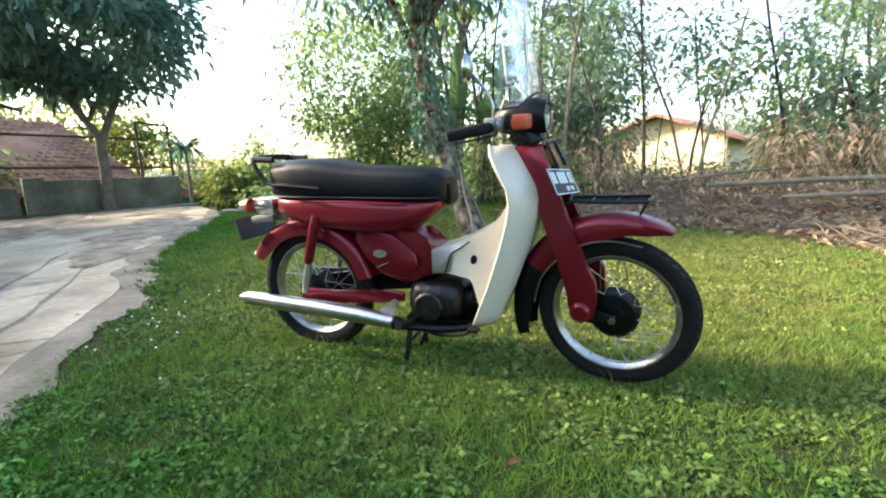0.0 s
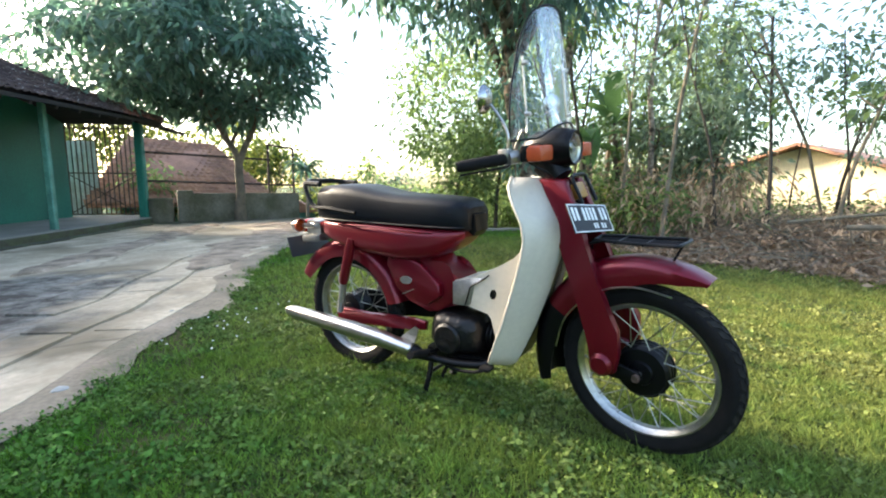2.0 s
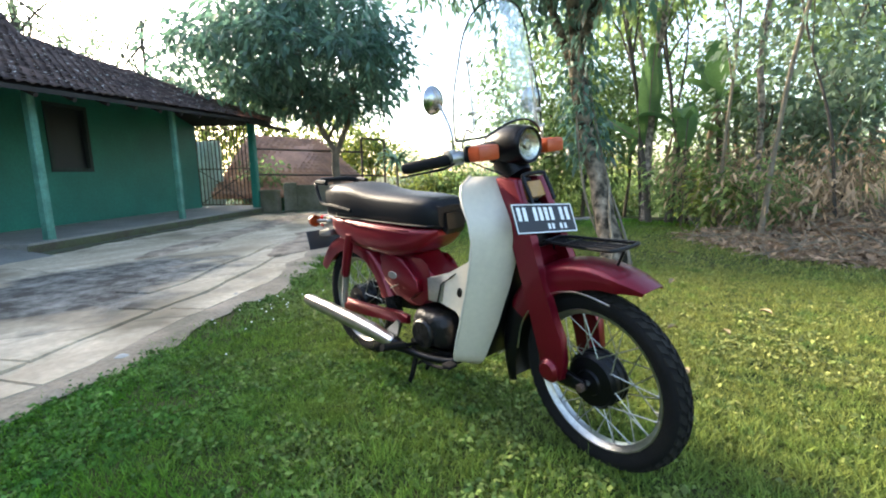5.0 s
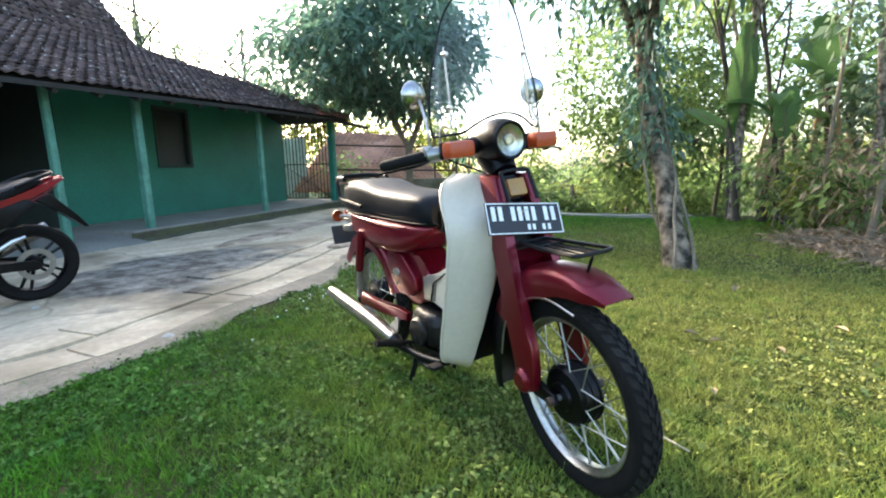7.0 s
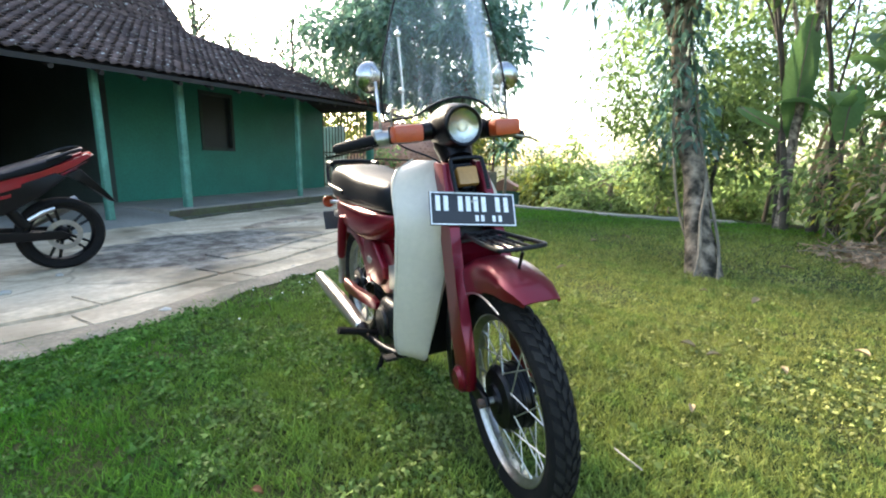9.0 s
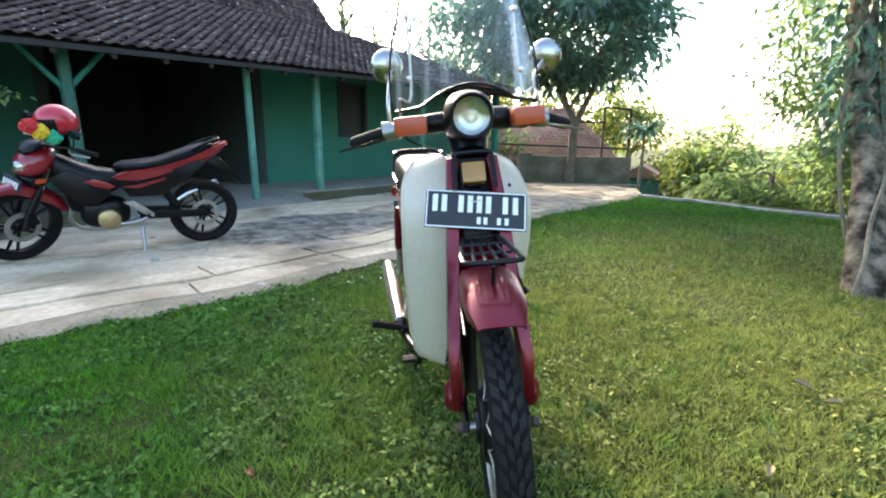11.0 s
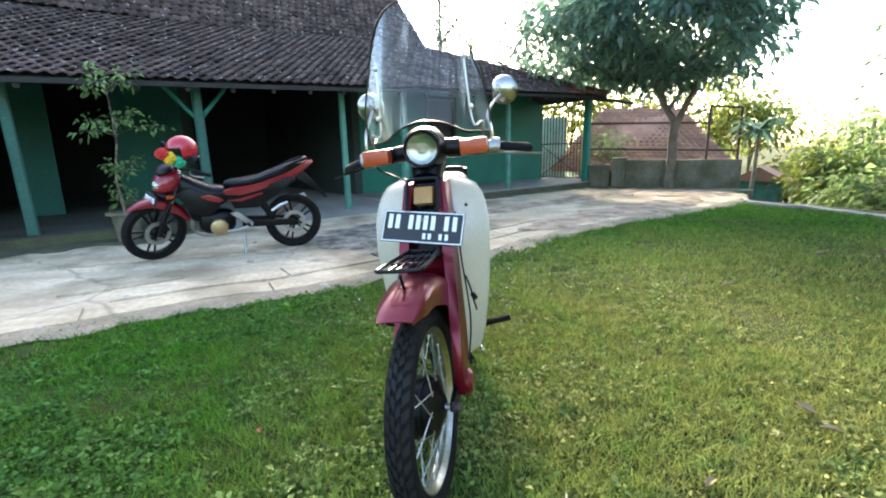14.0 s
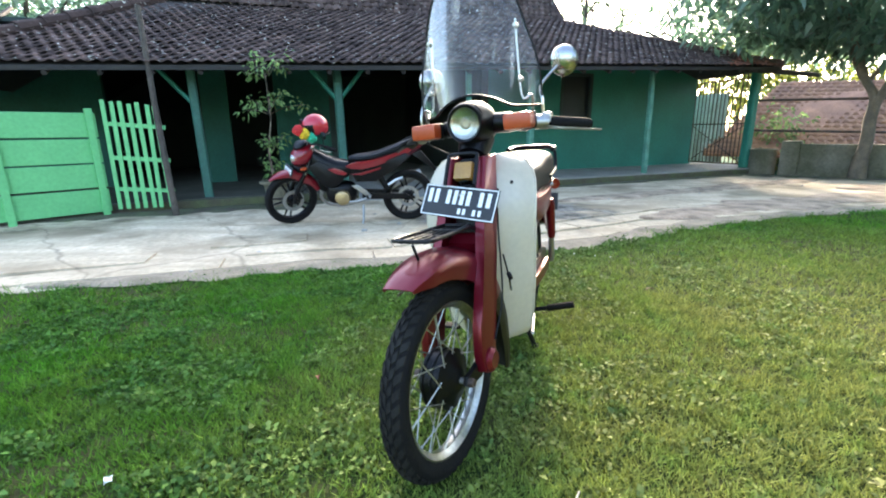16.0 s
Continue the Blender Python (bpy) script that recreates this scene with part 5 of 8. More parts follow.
def bank(i, t):
    p = edge_pts[i]
    q = p + V(0.72, 0.7, 0) * (3.2 * t)
    h = 0.24 * float(soft(0, 0.6, t)) * (0.35 + 0.65 * float(soft(0.8, 2.6, q.x))) + 0.09 * noise.noise(q * 1.7) * min(1, t * 5) + 0.04 * noise.noise(q * 5) * min(1, t * 5)
    return V(q.x, q.y, float(ground_z(q.x, q.y)) + max(h, -0.0) - 0.012 * (t == 0))


nb_, mb_ = len(edge_pts), 18
vs = [tuple(bank(i, j / mb_)) for i in range(nb_) for j in range(mb_ + 1)]
fs = [(i * (mb_ + 1) + j, (i + 1) * (mb_ + 1) + j, (i + 1) * (mb_ + 1) + j + 1, i * (mb_ + 1) + j + 1) for i in range(nb_ - 1) for j in range(mb_)]
ob = raw("earth_bank", vs, fs, M_EARTH, smooth=True)
tagged(ob, "low bank of brown earth under dry litter", "bank", kind="structure")
n = 36000
pi_, pj = rng.integers(0, nb_, n), rng.random(n) ** 0.8
base = np.array([bank(int(i), max(0.0, t - 0.06 * rng.random())) for i, t in zip(pi_, pj)]) + np.stack([rng.normal(size=n) * 0.1, rng.normal(size=n) * 0.1, rng.uniform(0.0, 0.07, n)], 1)
way = np.stack([rng.normal(size=n), rng.normal(size=n), rng.normal(size=n) * 0.45 + 0.1], 1)
s = rng.uniform(0.5, 1.5, n)
ob = fast_mesh("leaf_litter", leaf_quads(base, way, 0.075 * s, 0.024 * s, 0.05), 4, M_LITTER)
tagged(ob, "thick layer of dry brown leaves and twigs", "leaf litter", kind="stuff")
bm = B()
for k in range(760):
    i, t = int(rng.integers(0, nb_)), rng.random()
    p = bank(i, t) + V(0, 0, 0.03 + 0.09 * rng.random())
    d = V(rng.normal(), rng.normal(), rng.normal() * 0.25).normalized()
    L = rng.uniform(0.15, 0.8)
    tube(bm, smooth_path([p - d * L / 2, p + V(0, 0, 0.05 * rng.random()), p + d * L / 2 + V(rng.normal() * 0.05, rng.normal() * 0.05, 0.02)], 2), [0.006, 0.0055, 0.005, 0.004, 0.003], 5)
tw = part("twigs", bm, M_STEM)
tagged(tw, "scattered dry twigs on the litter", "twigs", kind="stuff")
for a_, b_, r in (((2.9, 5.6, 0.42), (5.3, 4.6, 0.5), 0.028), ((3.3, 4.9, 0.33), (5.6, 3.6, 0.45), 0.022), ((2.6, 6.2, 0.42), (4.4, 5.9, 0.62), 0.018)):
    bm = B()
    tube(bm, smooth_path([a_, tuple(V(*a_).lerp(V(*b_), 0.5) + V(0, 0, 0.03)), b_], 4), r, 8)
    ob = part("fallen_pole", bm, M_STEM)
    tagged(ob, "pale dry pole lying on the litter", "pole", group="fallen poles")
bm = B()
tube(bm, [(3.75, 8.1, 0.2), (3.45, 8.15, 1.4), (2.75, 8.3, 3.1)], 0.022, 7)
ob = part("leaning_pole", bm, M_STEM)
tagged(ob, "pale bamboo pole leaning in the grove", "pole")

# far trees that close the view all round, thinner where the sky shows
# those behind the camera are unseen, added to close the reflections
k = 0
for ring, count, rad in ((0, 26, 27.0), (1, 34, 42.0)):
    for i in range(count):
        a = 2 * math.pi * (i + 0.5 * ring) / count + rng.normal() * 0.05
        r = rad * rng.uniform(0.9, 1.15)
        x, y = r * math.cos(a) - 1, r * math.sin(a) + 4
        h = rng.uniform(5.5, 9.0)
        if 1.62 < a < 2.75:              # open sky past the lane's end
            if ring == 0:
                continue
            h *= 0.5
        elif 0.85 < a < 1.5:            # gap before the yellow house
            if ring == 0:
                continue
            h *= 0.5
        elif 2.75 < a < 3.6:             # low sun comes over these
            h *= 0.6
            x -= 8
        z0 = float(ground_z(x, y))
        tree("distant tall leafy tree", (x, y, z0), [(0.2, 0.1, h * 0.3), (0.0, 0.2, h * 0.55), (0.1, 0.0, h * 0.8)], 0.2, (0, 0, h * 0.62), (2.4, 2.4, h * 0.42), 44, 16, 0.5, (0.36, 0.18), M_LEAF_FAR if k % 3 else M_LEAF_MID, M_BARK_DARK, 6, 100 + k, 0.3, "far_tree", "far trees")
        k += 1
# a few airy mid-distance trees over the grove and behind the house
for k, (x, y, h, rx) in enumerate(((3.6, 13.5, 5.2, 1.5), (10.6, 13.2, 6.5, 1.8), (9.8, 11.2, 6.2, 2.0), (10.5, 7.2, 6.0, 2.0), (8.6, 5.0, 5.0, 1.6), (-15.5, 6.5, 5.6, 2.0), (-16.0, 11.0, 5.0, 1.9), (-11.5, -7.5, 6.5, 2.2), (-15.0, -3.0, 7.0, 2.2), (-12.9, 4.7, 6.1, 1.5), (-14.0, 8.0, 6.6, 1.6))):
    tree("airy tree rising behind the grove" if x > 0 else "airy tree rising behind the house", (x, y, float(ground_z(x, y))), [(0.1, 0.0, h * 0.35), (0.0, 0.1, h * 0.6), (0.1, 0.1, h * 0.9)], 0.09, (0, 0, h * 0.7), (rx, rx, h * 0.34), 52, 28, 0.28, (0.13, 0.07), M_LEAF_FAR, M_BARK_DARK, 9, 200 + k, 0.3, "airy_tree", "airy trees")

# ---- lawn ----
def lawn_points(n, x0, x1, y0, y1):
    x, y = rng.uniform(x0, x1, n), rng.uniform(y0, y1, n)
    ex = np.interp(y, [p.y for p in lane_curve], [p.x for p in lane_curve])
    wob = 0.05 * np.sin(y * 7.3) + 0.04 * np.sin(y * 17.1 + 1)
    bx = np.interp(-y, [-p.y for p in edge_pts], [p.x for p in edge_pts])
    keep = (x > ex + wob + 0.03 - 0.16 * rng.random(n) ** 2) & (y < 7.9 + 0.3 * (x + 3)) & ((x < bx + 0.12) | (y > 6.6))
    return x[keep], y[keep]


def blades(n, x0, x1, y0, y1, h0, h1, w, ring=None):
    x, y = lawn_points(n, x0, x1, y0, y1)
    if ring:
        d = np.hypot(x - 0.75, y - 1.2)
        keep = (d >= ring[0]) & (d < ring[1])
        x, y = x[keep], y[keep]
    pat = np.array([noise.noise(Vector((a * 1.3, b * 1.3, 0))) for a, b in zip(x[::1], y[::1])]) if len(x) < 400000 else 0
    dense = rng.random(len(x)) < np.clip(0.9 + 0.6 * pat + 0.35 * np.sin(x * 41 + 4 * np.sin(y * 23)) * np.sin(y * 37 + 4 * np.sin(x * 19)), 0.35, 1)
    x, y, pat = x[dense], y[dense], pat[dense]
    n = len(x)
    tuft = np.sin(x * 23 + 3 * np.sin(y * 9)) * np.sin(y * 19 + 3 * np.sin(x * 11))
    h = rng.uniform(h0, h1, n) * (1 + 0.5 * pat) * (1 + 0.45 * tuft)
    a = rng.uniform(0, 2 * np.pi, n)
    ww = w * rng.uniform(0.6, 1.3, n)
    lean = rng.normal(size=(n, 2)) * 0.65 * h[:, None]
    z = ground_z(x, y)
    p0 = np.stack([x - ww * np.cos(a), y - ww * np.sin(a), z - 0.004], 1)
    p1 = np.stack([x + ww * np.cos(a), y + ww * np.sin(a), z - 0.004], 1)
    p2 = np.stack([x + lean[:, 0], y + lean[:, 1], z + h], 1)
    return np.stack([p0, p1, p2], 1).reshape(-1, 3)


lawn = np.concatenate([
    blades(430000, -1.9, 3.4, -0.9, 4.2, 0.010, 0.034, 0.0032, (0, 2.1)),
    blades(260000, -3.2, 4.6, -2.5, 5.2, 0.014, 0.042, 0.004, (2.1, 3.6)),
    blades(200000, -4.6, 3.4, -1.0, 8.6, 0.018, 0.045, 0.005, (3.6, 9)),
    blades(200000, -3.0, 7.5, -7.5, 5.0, 0.018, 0.045, 0.006, (3.3, 12)),
    blades(5000, -1.9, 3.4, -0.9, 4.2, 0.05, 0.085, 0.0018, (0, 2.6)),
    blades(120000, -0.8, 3.0, 1.2, 4.6, 0.008, 0.022, 0.0045),
])
ob = fast_mesh("grass", lawn, 3, M_BLADE)
tagged(ob, "short green lawn grass", "grass", kind="stuff")
# broad low weeds in the grass, in clumps a hand across, with taller leafy sprigs
def weeds(n, x0, x1, y0, y1, size, lift, seed, cut):
    x, y = lawn_points(n, x0, x1, y0, y1)
    pat = np.array([noise.noise(Vector((a * 2.1, b * 2.1, seed))) + 0.9 * noise.noise(Vector((a * 9.0, b * 9.0, seed + 3))) for a, b in zip(x, y)])
    keep = (pat + rng.normal(size=len(x)) * 0.12 > cut) & (rng.random(len(x)) < 0.3 + 0.7 * soft(2.0, 3.6, np.hypot(x - 0.9, y - 4.4)))
    x, y, pat = x[keep], y[keep], pat[keep]
    n = len(x)
    base = np.stack([x, y, ground_z(x, y) + rng.uniform(0.003, 1.0, n) * lift * np.clip(0.5 + pat, 0.3, 1.6)], 1)
    way = np.stack([rng.normal(size=n), rng.normal(size=n), rng.uniform(0.0, 0.8, n)], 1)
    s = rng.uniform(0.5, 1.4, n) * np.where(rng.random(n) < 0.1, 1.4, 1.0)
    return leaf_quads(base, way, size * s, size * 0.62 * s, 0.1)


ob = fast_mesh("clover", np.concatenate([weeds(300000, -2.4, 3.4, -0.9, 3.4, 0.0185, 0.026, 4, -0.02), weeds(130000, -4.0, 3.4, 2.6, 7.8, 0.022, 0.028, 4, 0.08), weeds(60000, -0.2, 4.6, -2.5, 1.0, 0.022, 0.03, 4, 0.02)]), 4, M_WEED)
tagged(ob, "small round weed leaves in clumps in the lawn", "weeds", kind="stuff")
# little white flowers by the lane
bm = B()
for k in range(20):
    y = rng.normal() * 0.28 + 2.05
    x = lane_edge_x(y) + 0.28 + rng.normal() * 0.12
    c = V(x, y, 0.045 + 0.02 * rng.random())
    tube(bm, [c, c + V(0, 0, 0.005)], [0.0055, 0.004], 6)
ob = part("small_flowers", bm, M_FLOWER)
tagged(ob, "tiny white wildflowers at the lawn's edge", "flowers", kind="stuff")


# ---- the red underbone motorcycle on the lawn ----
def loft_sections(bm, secs, seg=16, power=2.6):
    """Rounded sections along x: (x, y half-width, z low, z high)."""
    rings = []
    for x, w, z0, z1 in secs:
        c, h = (z0 + z1) / 2, (z1 - z0) / 2
        ring = []
        for k in range(seg):
            a = 2 * math.pi * k / seg
            ca, sa = math.cos(a), math.sin(a)
            ring.append(V(x, w * math.copysign(abs(ca) ** (2 / power), ca), c + h * math.copysign(abs(sa) ** (2 / power), sa)))
        rings.append(ring)
    ring_loft(bm, rings)
    return bm


def fender_sheet(bm, axle, a0, a1, radius, half, skirt, thick=0.003, nv=22):
    """A mudguard swept round an axle from angle a0 to a1; radius, half width and skirt depth are tables over the sweep."""
    sec = [(-1.0, -1.0), (-1.02, -0.62), (-1.0, -0.25), (-0.82, -0.02), (-0.42, 0.10), (0.0, 0.13), (0.42, 0.10), (0.82, -0.02), (1.0, -0.25), (1.02, -0.62), (1.0, -1.0)]

    def fn(u, v):
        k = u * (len(sec) - 1)
        y, dr = sec[int(round(k))]
        a = radians(a0 + (a1 - a0) * v)
        r = lerp_table(v, radius) + dr * lerp_table(v, skirt)
        return V(axle[0] + r * math.cos(a), y * lerp_table(v, half), axle[2] + r * math.sin(a))

    return sheet(bm, fn, len(sec) - 1, nv, thick)


def arc_wheel(parent, axle, r_out, tyre_w, hub_r, hub_w, spokes, label, tread=True, rim_in=0.79):
    """A spoked wheel about the y axis: the rim is the part, with tyre, hub and spokes under it."""
    ri, t = r_out - tyre_w * 1.55, tyre_w
    bm = B()
    lathe(bm, [(ri + 0.006, -0.024), (ri - 0.006, -0.024), (ri - 0.012, -0.016), (ri - 0.02, -0.010), (ri - 0.022, 0.0), (ri - 0.02, 0.010), (ri - 0.012, 0.016), (ri - 0.006, 0.024), (ri + 0.006, 0.024), (ri, 0.018), (ri - 0.012, 0.0), (ri, -0.018)], axle, "Y", 56, True)
    rim = part("wheel", bm, M_RIM, parent, label)
    bm = B()
    prof = [(ri - 0.002, -0.024)] + [(ri + (r_out - ri) * s, t * c) for s, c in ((0.22, -0.86), (0.45, -1.0), (0.68, -0.96), (0.86, -0.72), (0.96, -0.38), (1.0, 0.0), (0.96, 0.38), (0.86, 0.72), (0.68, 0.96), (0.45, 1.0), (0.22, 0.86))] + [(ri - 0.002, 0.024), (ri + 0.004, 0.0)]
    lathe(bm, prof, axle, "Y", 64, True)
    part("tyre", bm, M_RUBBER, rim, "worn black tyre")
    if tread:
        bm = B()
        n = 46

        def on_tyre(f, a, lift):
            rr = r_out - float(np.interp(f, (0, 0.38, 0.72, 0.96), (0, 0.0021, 0.0074, 0.0169))) + lift
            return V(axle[0] + rr * math.cos(a), axle[1] + side * f * t, axle[2] + rr * math.sin(a))

        for k in range(n):
            for side in (-1, 1):
                for f0, f1, lag in ((0.03, 0.34, 0.0), (0.40, 0.82, 0.35)):
                    a0, w = 2 * math.pi * (k + lag + (0.5 if side > 0 else 0)) / n, 2 * math.pi * 0.31 / n
                    ends = [(f0, a0 - w + 0.13 * f0), (f1, a0 - w + 0.13 * f1), (f1, a0 + w + 0.13 * f1), (f0, a0 + w + 0.13 * f0)]
                    low, top = [bm.verts.new(on_tyre(f, a, -0.003)) for f, a in ends], [bm.verts.new(on_tyre(f, a, 0.0046)) for f, a in ends]
                    bm.faces.new(top)
                    for i in range(4):
                        bm.faces.new((low[i], low[(i + 1) % 4], top[(i + 1) % 4], top[i]))
        part("tread", bm, M_TREAD, rim, "dusty slanting tread blocks", smooth=False)
    bm = B()
    lathe(bm, [(0.0, -hub_w), (hub_r * 0.45, -hub_w), (hub_r * 0.5, -hub_w * 0.85), (hub_r * 0.92, -hub_w * 0.78), (hub_r, -hub_w * 0.6), (hub_r * 1.06, -hub_w * 0.55), (hub_r * 1.06, -hub_w * 0.45), (hub_r, -hub_w * 0.4), (hub_r, -hub_w * 0.1), (hub_r * 1.05, -hub_w * 0.05), (hub_r * 1.05, hub_w * 0.05), (hub_r, hub_w * 0.1), (hub_r, hub_w * 0.35), (hub_r * 1.06, hub_w * 0.4), (hub_r * 1.06, hub_w * 0.5), (hub_r * 0.85, hub_w * 0.6), (hub_r * 0.5, hub_w * 0.8), (hub_r * 0.3, hub_w), (0.0, hub_w)], axle, "Y", 32)
    part("hub", bm, M_BLACK, rim, "black drum hub")
    bm = B()
    tube(bm, [V(axle[0], axle[1] - hub_w - 0.035, axle[2]), V(axle[0], axle[1] + hub_w + 0.035, axle[2])], 0.009, 8)
    part("axle", bm, M_ALU, rim)
    meshes = []
    for side in (-1, 1):
        for lead in (-1, 1):
            bm = B()
            p = V(hub_r * 0.93, side * hub_w * 0.62, 0)
            a = lead * radians(34)
            q = V((ri - 0.018) * math.cos(a), side * 0.004, (ri - 0.018) * math.sin(a))
            tube(bm, [p, q], 0.0019, 5)
            tube(bm, [q.lerp(p, 0.07), q], 0.0034, 5)
            meshes.append(mesh_of(bm, "spoke", M_STEEL))
    for k in range(spokes):
        ob = new("spoke", meshes[k % 4])
        ob.parent = rim
        ob.matrix_basis = Matrix.Translation(axle) @ Matrix.Rotation(2 * math.pi * k / spokes, 4, "Y")
    return rim


def underbone():
    bike = thing("motorcycle", "old red underbone motorcycle with cream leg shield, standing on the lawn", "motorcycle", pose(0.098, 1.674, 0.0, 2.0, 0, -16.4))
    tilt = Matrix.Translation((0.2, 0, 0.93)) @ Matrix.Rotation(radians(1.8), 4, "X") @ Matrix.Translation((-0.2, 0, -0.93))

    axis_p, axis_d = V(0.19, 0, 0.95), V(0.24, 0, -0.65).normalized()
    steer = Matrix.Translation(axis_p) @ Matrix.Rotation(radians(6.0), 4, axis_d) @ Matrix.Translation(-axis_p)
    turn = Matrix.Translation(axis_p) @ Matrix.Rotation(radians(9.5), 4, axis_d) @ Matrix.Translation(-axis_p)
    turning = {"fork_leg", "pivot_cap", "link_arm", "axle_nut", "fork_crown", "fork_gap_fill", "spring", "front_mudguard", "mud_flap", "edge_bead", "number_plate", "plate_border", "plate_bar", "plate_bracket", "lamp_hoop", "amber_lamp", "front_carrier", "carrier_bar", "carrier_cross_bar", "carrier_strut", "neck"}

    def p(name, bm, material, label="", parent=bike, bars=False):
        if bars:
            bmesh.ops.transform(bm, matrix=tilt, verts=bm.verts)
        if bars or name in turning:
            bmesh.ops.transform(bm, matrix=steer if bars else turn, verts=bm.verts)
        return part(name, bm, material, parent, label)

    FA_, RA_ = V(0.535, 0, 0.266), V(-0.70, 0, 0.264)
    fw = arc_wheel(bike, FA_, 0.267, 0.034, 0.079, 0.05, 36, "polished steel rim of the front wheel")
    fw.matrix_basis = turn
    arc_wheel(bike, RA_, 0.267, 0.037, 0.07, 0.055, 36, "polished steel rim of the rear wheel")

    # fork: two pressed cheeks that run down to the pivots, with a crown between
    side_line = [(0.205, 0.848), (0.292, 0.845), (0.345, 0.72), (0.372, 0.645), (0.408, 0.535), (0.452, 0.455), (0.484, 0.40), (0.489, 0.325), (0.478, 0.268), (0.445, 0.25), (0.412, 0.262), (0.395, 0.30), (0.388, 0.385), (0.36, 0.445), (0.338, 0.505), (0.293, 0.615), (0.25, 0.72)]
    for sgn in (-1, 1):
        bm = B()
        slab(bm, side_line, 0.034 * sgn, 0.062 * sgn, 0.007)
        for v in bm.verts:
            v.co.y += sgn * 0.036 * min(1.0, max(0.0, (0.86 - v.co.z) / 0.45))
        leg = p("fork_leg", bm, M_RED, "deep red pressed steel fork leg")
        bm = B()
        lathe(bm, [(0, -0.026), (0.026, -0.026), (0.036, -0.016), (0.036, 0.014), (0.024, 0.024), (0, 0.024)], (0.437, sgn * 0.088, 0.288), "Y", 20)
        p("pivot_cap", bm, M_RED, parent=leg)
        bm = B()
        slab(bm, [(0.425, 0.262), (0.455, 0.243), (0.53, 0.245), (0.55, 0.26), (0.54, 0.282), (0.5, 0.286), (0.45, 0.30)], sgn * 0.062, sgn * 0.076, 0.004)
        p("link_arm", bm, M_BLACK, "dark suspension link", parent=leg)
        bm = B()
        lathe(bm, [(0, -0.008), (0.011, -0.008), (0.013, 0), (0.011, 0.008), (0, 0.008)], (0.538, sgn * 0.084, 0.266), "Y", 10)
        p("axle_nut", bm, M_GATE, parent=leg)
    bm = B()
    slab(bm, [(0.198, 0.845), (0.222, 0.848), (0.30, 0.64), (0.345, 0.60), (0.34, 0.57), (0.295, 0.59)], -0.058, 0.058, 0.006)
    p("fork_crown", bm, M_RED, "red pressed fork crown")
    # black plate added to fill the dark gap between the legs
    bm = B()
    slab(bm, [(0.222, 0.84), (0.262, 0.84), (0.315, 0.71), (0.33, 0.63), (0.30, 0.62)], -0.036, 0.036, 0.006)
    p("fork_gap_fill", bm, M_BLACK, "black plate filling the dark gap between the fork legs")
    bm = B()
    helix = [V(0.318 + 0.0 * k, 0, 0.70) + V(-0.018 * k / 40 + 0.016 * math.cos(k * 0.9), 0.02 * math.sin(k * 0.9), 0.09 * k / 40) for k in range(41)]
    tube(bm, helix, 0.0035, 6)
    p("spring", bm, M_BLACK, "black coil spring")

    # front mudguard
    bm = B()
    fender_sheet(bm, FA_, 61, 150, [(0, 0.35), (0.15, 0.35), (0.5, 0.349), (1, 0.352)], [(0, 0.042), (0.12, 0.057), (0.4, 0.062), (1, 0.062)], [(0, 0.012), (0.12, 0.042), (0.4, 0.075), (0.7, 0.088), (1, 0.085)], nv=26)
    mud = p("front_mudguard", bm, M_RED, "deep red front mudguard")
    bm = B()
    fender_sheet(bm, FA_, 150, 200, [(0, 0.351), (1, 0.362)], [(0, 0.061), (1, 0.056)], [(0, 0.085), (0.6, 0.075), (1, 0.05)], nv=14)
    p("mud_flap", bm, M_BLACK, "dark lower end of the mudguard", parent=mud)
    bm = B()
    tube(bm, smooth_path([(0.535 + 0.272 * math.cos(radians(a)), -0.062, 0.266 + 0.272 * math.sin(radians(a))) for a in (72, 95, 120, 150, 175)], 5), 0.0028, 5)
    p("edge_bead", bm, M_CHROME, "thin bright edge", parent=mud)

    # leg shield and tunnel cover
    half = [(0.188, 0.085), (0.196, 0.108), (0.21, 0.126), (0.235, 0.142), (0.32, 0.157), (0.45, 0.169), (0.6, 0.177), (0.72, 0.177), (0.78, 0.168), (0.815, 0.15), (0.838, 0.122), (0.85, 0.085)]
    nose = [(0.188, 0.128), (0.235, 0.15), (0.36, 0.202), (0.5, 0.249), (0.6, 0.276), (0.66, 0.285), (0.71, 0.276), (0.78, 0.236), (0.85, 0.198)]
    inner = [(0.188, 0.052), (0.3, 0.05), (0.45, 0.044), (0.6, 0.036), (0.72, 0.03), (0.85, 0.026)]     # the wings leave a dark channel for the fork

    def shield(u, v):
        z = 0.188 + 0.662 * v
        q = 2 * u - 1
        return V(lerp_table(z, nose) - 0.085 * abs(q) ** 2.6, lerp_table(z, half) * q, z)

    def wing(sgn):
        def fn(u, v):
            z = 0.188 + 0.662 * v
            q = lerp_table(z, inner) / lerp_table(z, half)
            q += (1 - q) * u
            hem = -0.012 * max(0.0, 1 - u * 9)
            return shield(0.5 + 0.5 * sgn * q, v) + V(hem, 0, 0)
        return fn

    ls = None
    for sgn in (-1, 1):
        bm = B()
        sheet(bm, wing(sgn), 18, 36, 0.006)
        ls = p("leg_shield", bm, M_WHITE, "cream white moulded leg shield wing")
        bm = B()
        tube(bm, [shield(0.5 + 0.5 * sgn, k / 24) + V(-0.003, 0, 0) for k in range(25)], 0.0055, 6)
        p("shield_edge", bm, M_WHITE, parent=ls)
    # black plate added to stand for the shaded hollow between the wings
    bm = B()
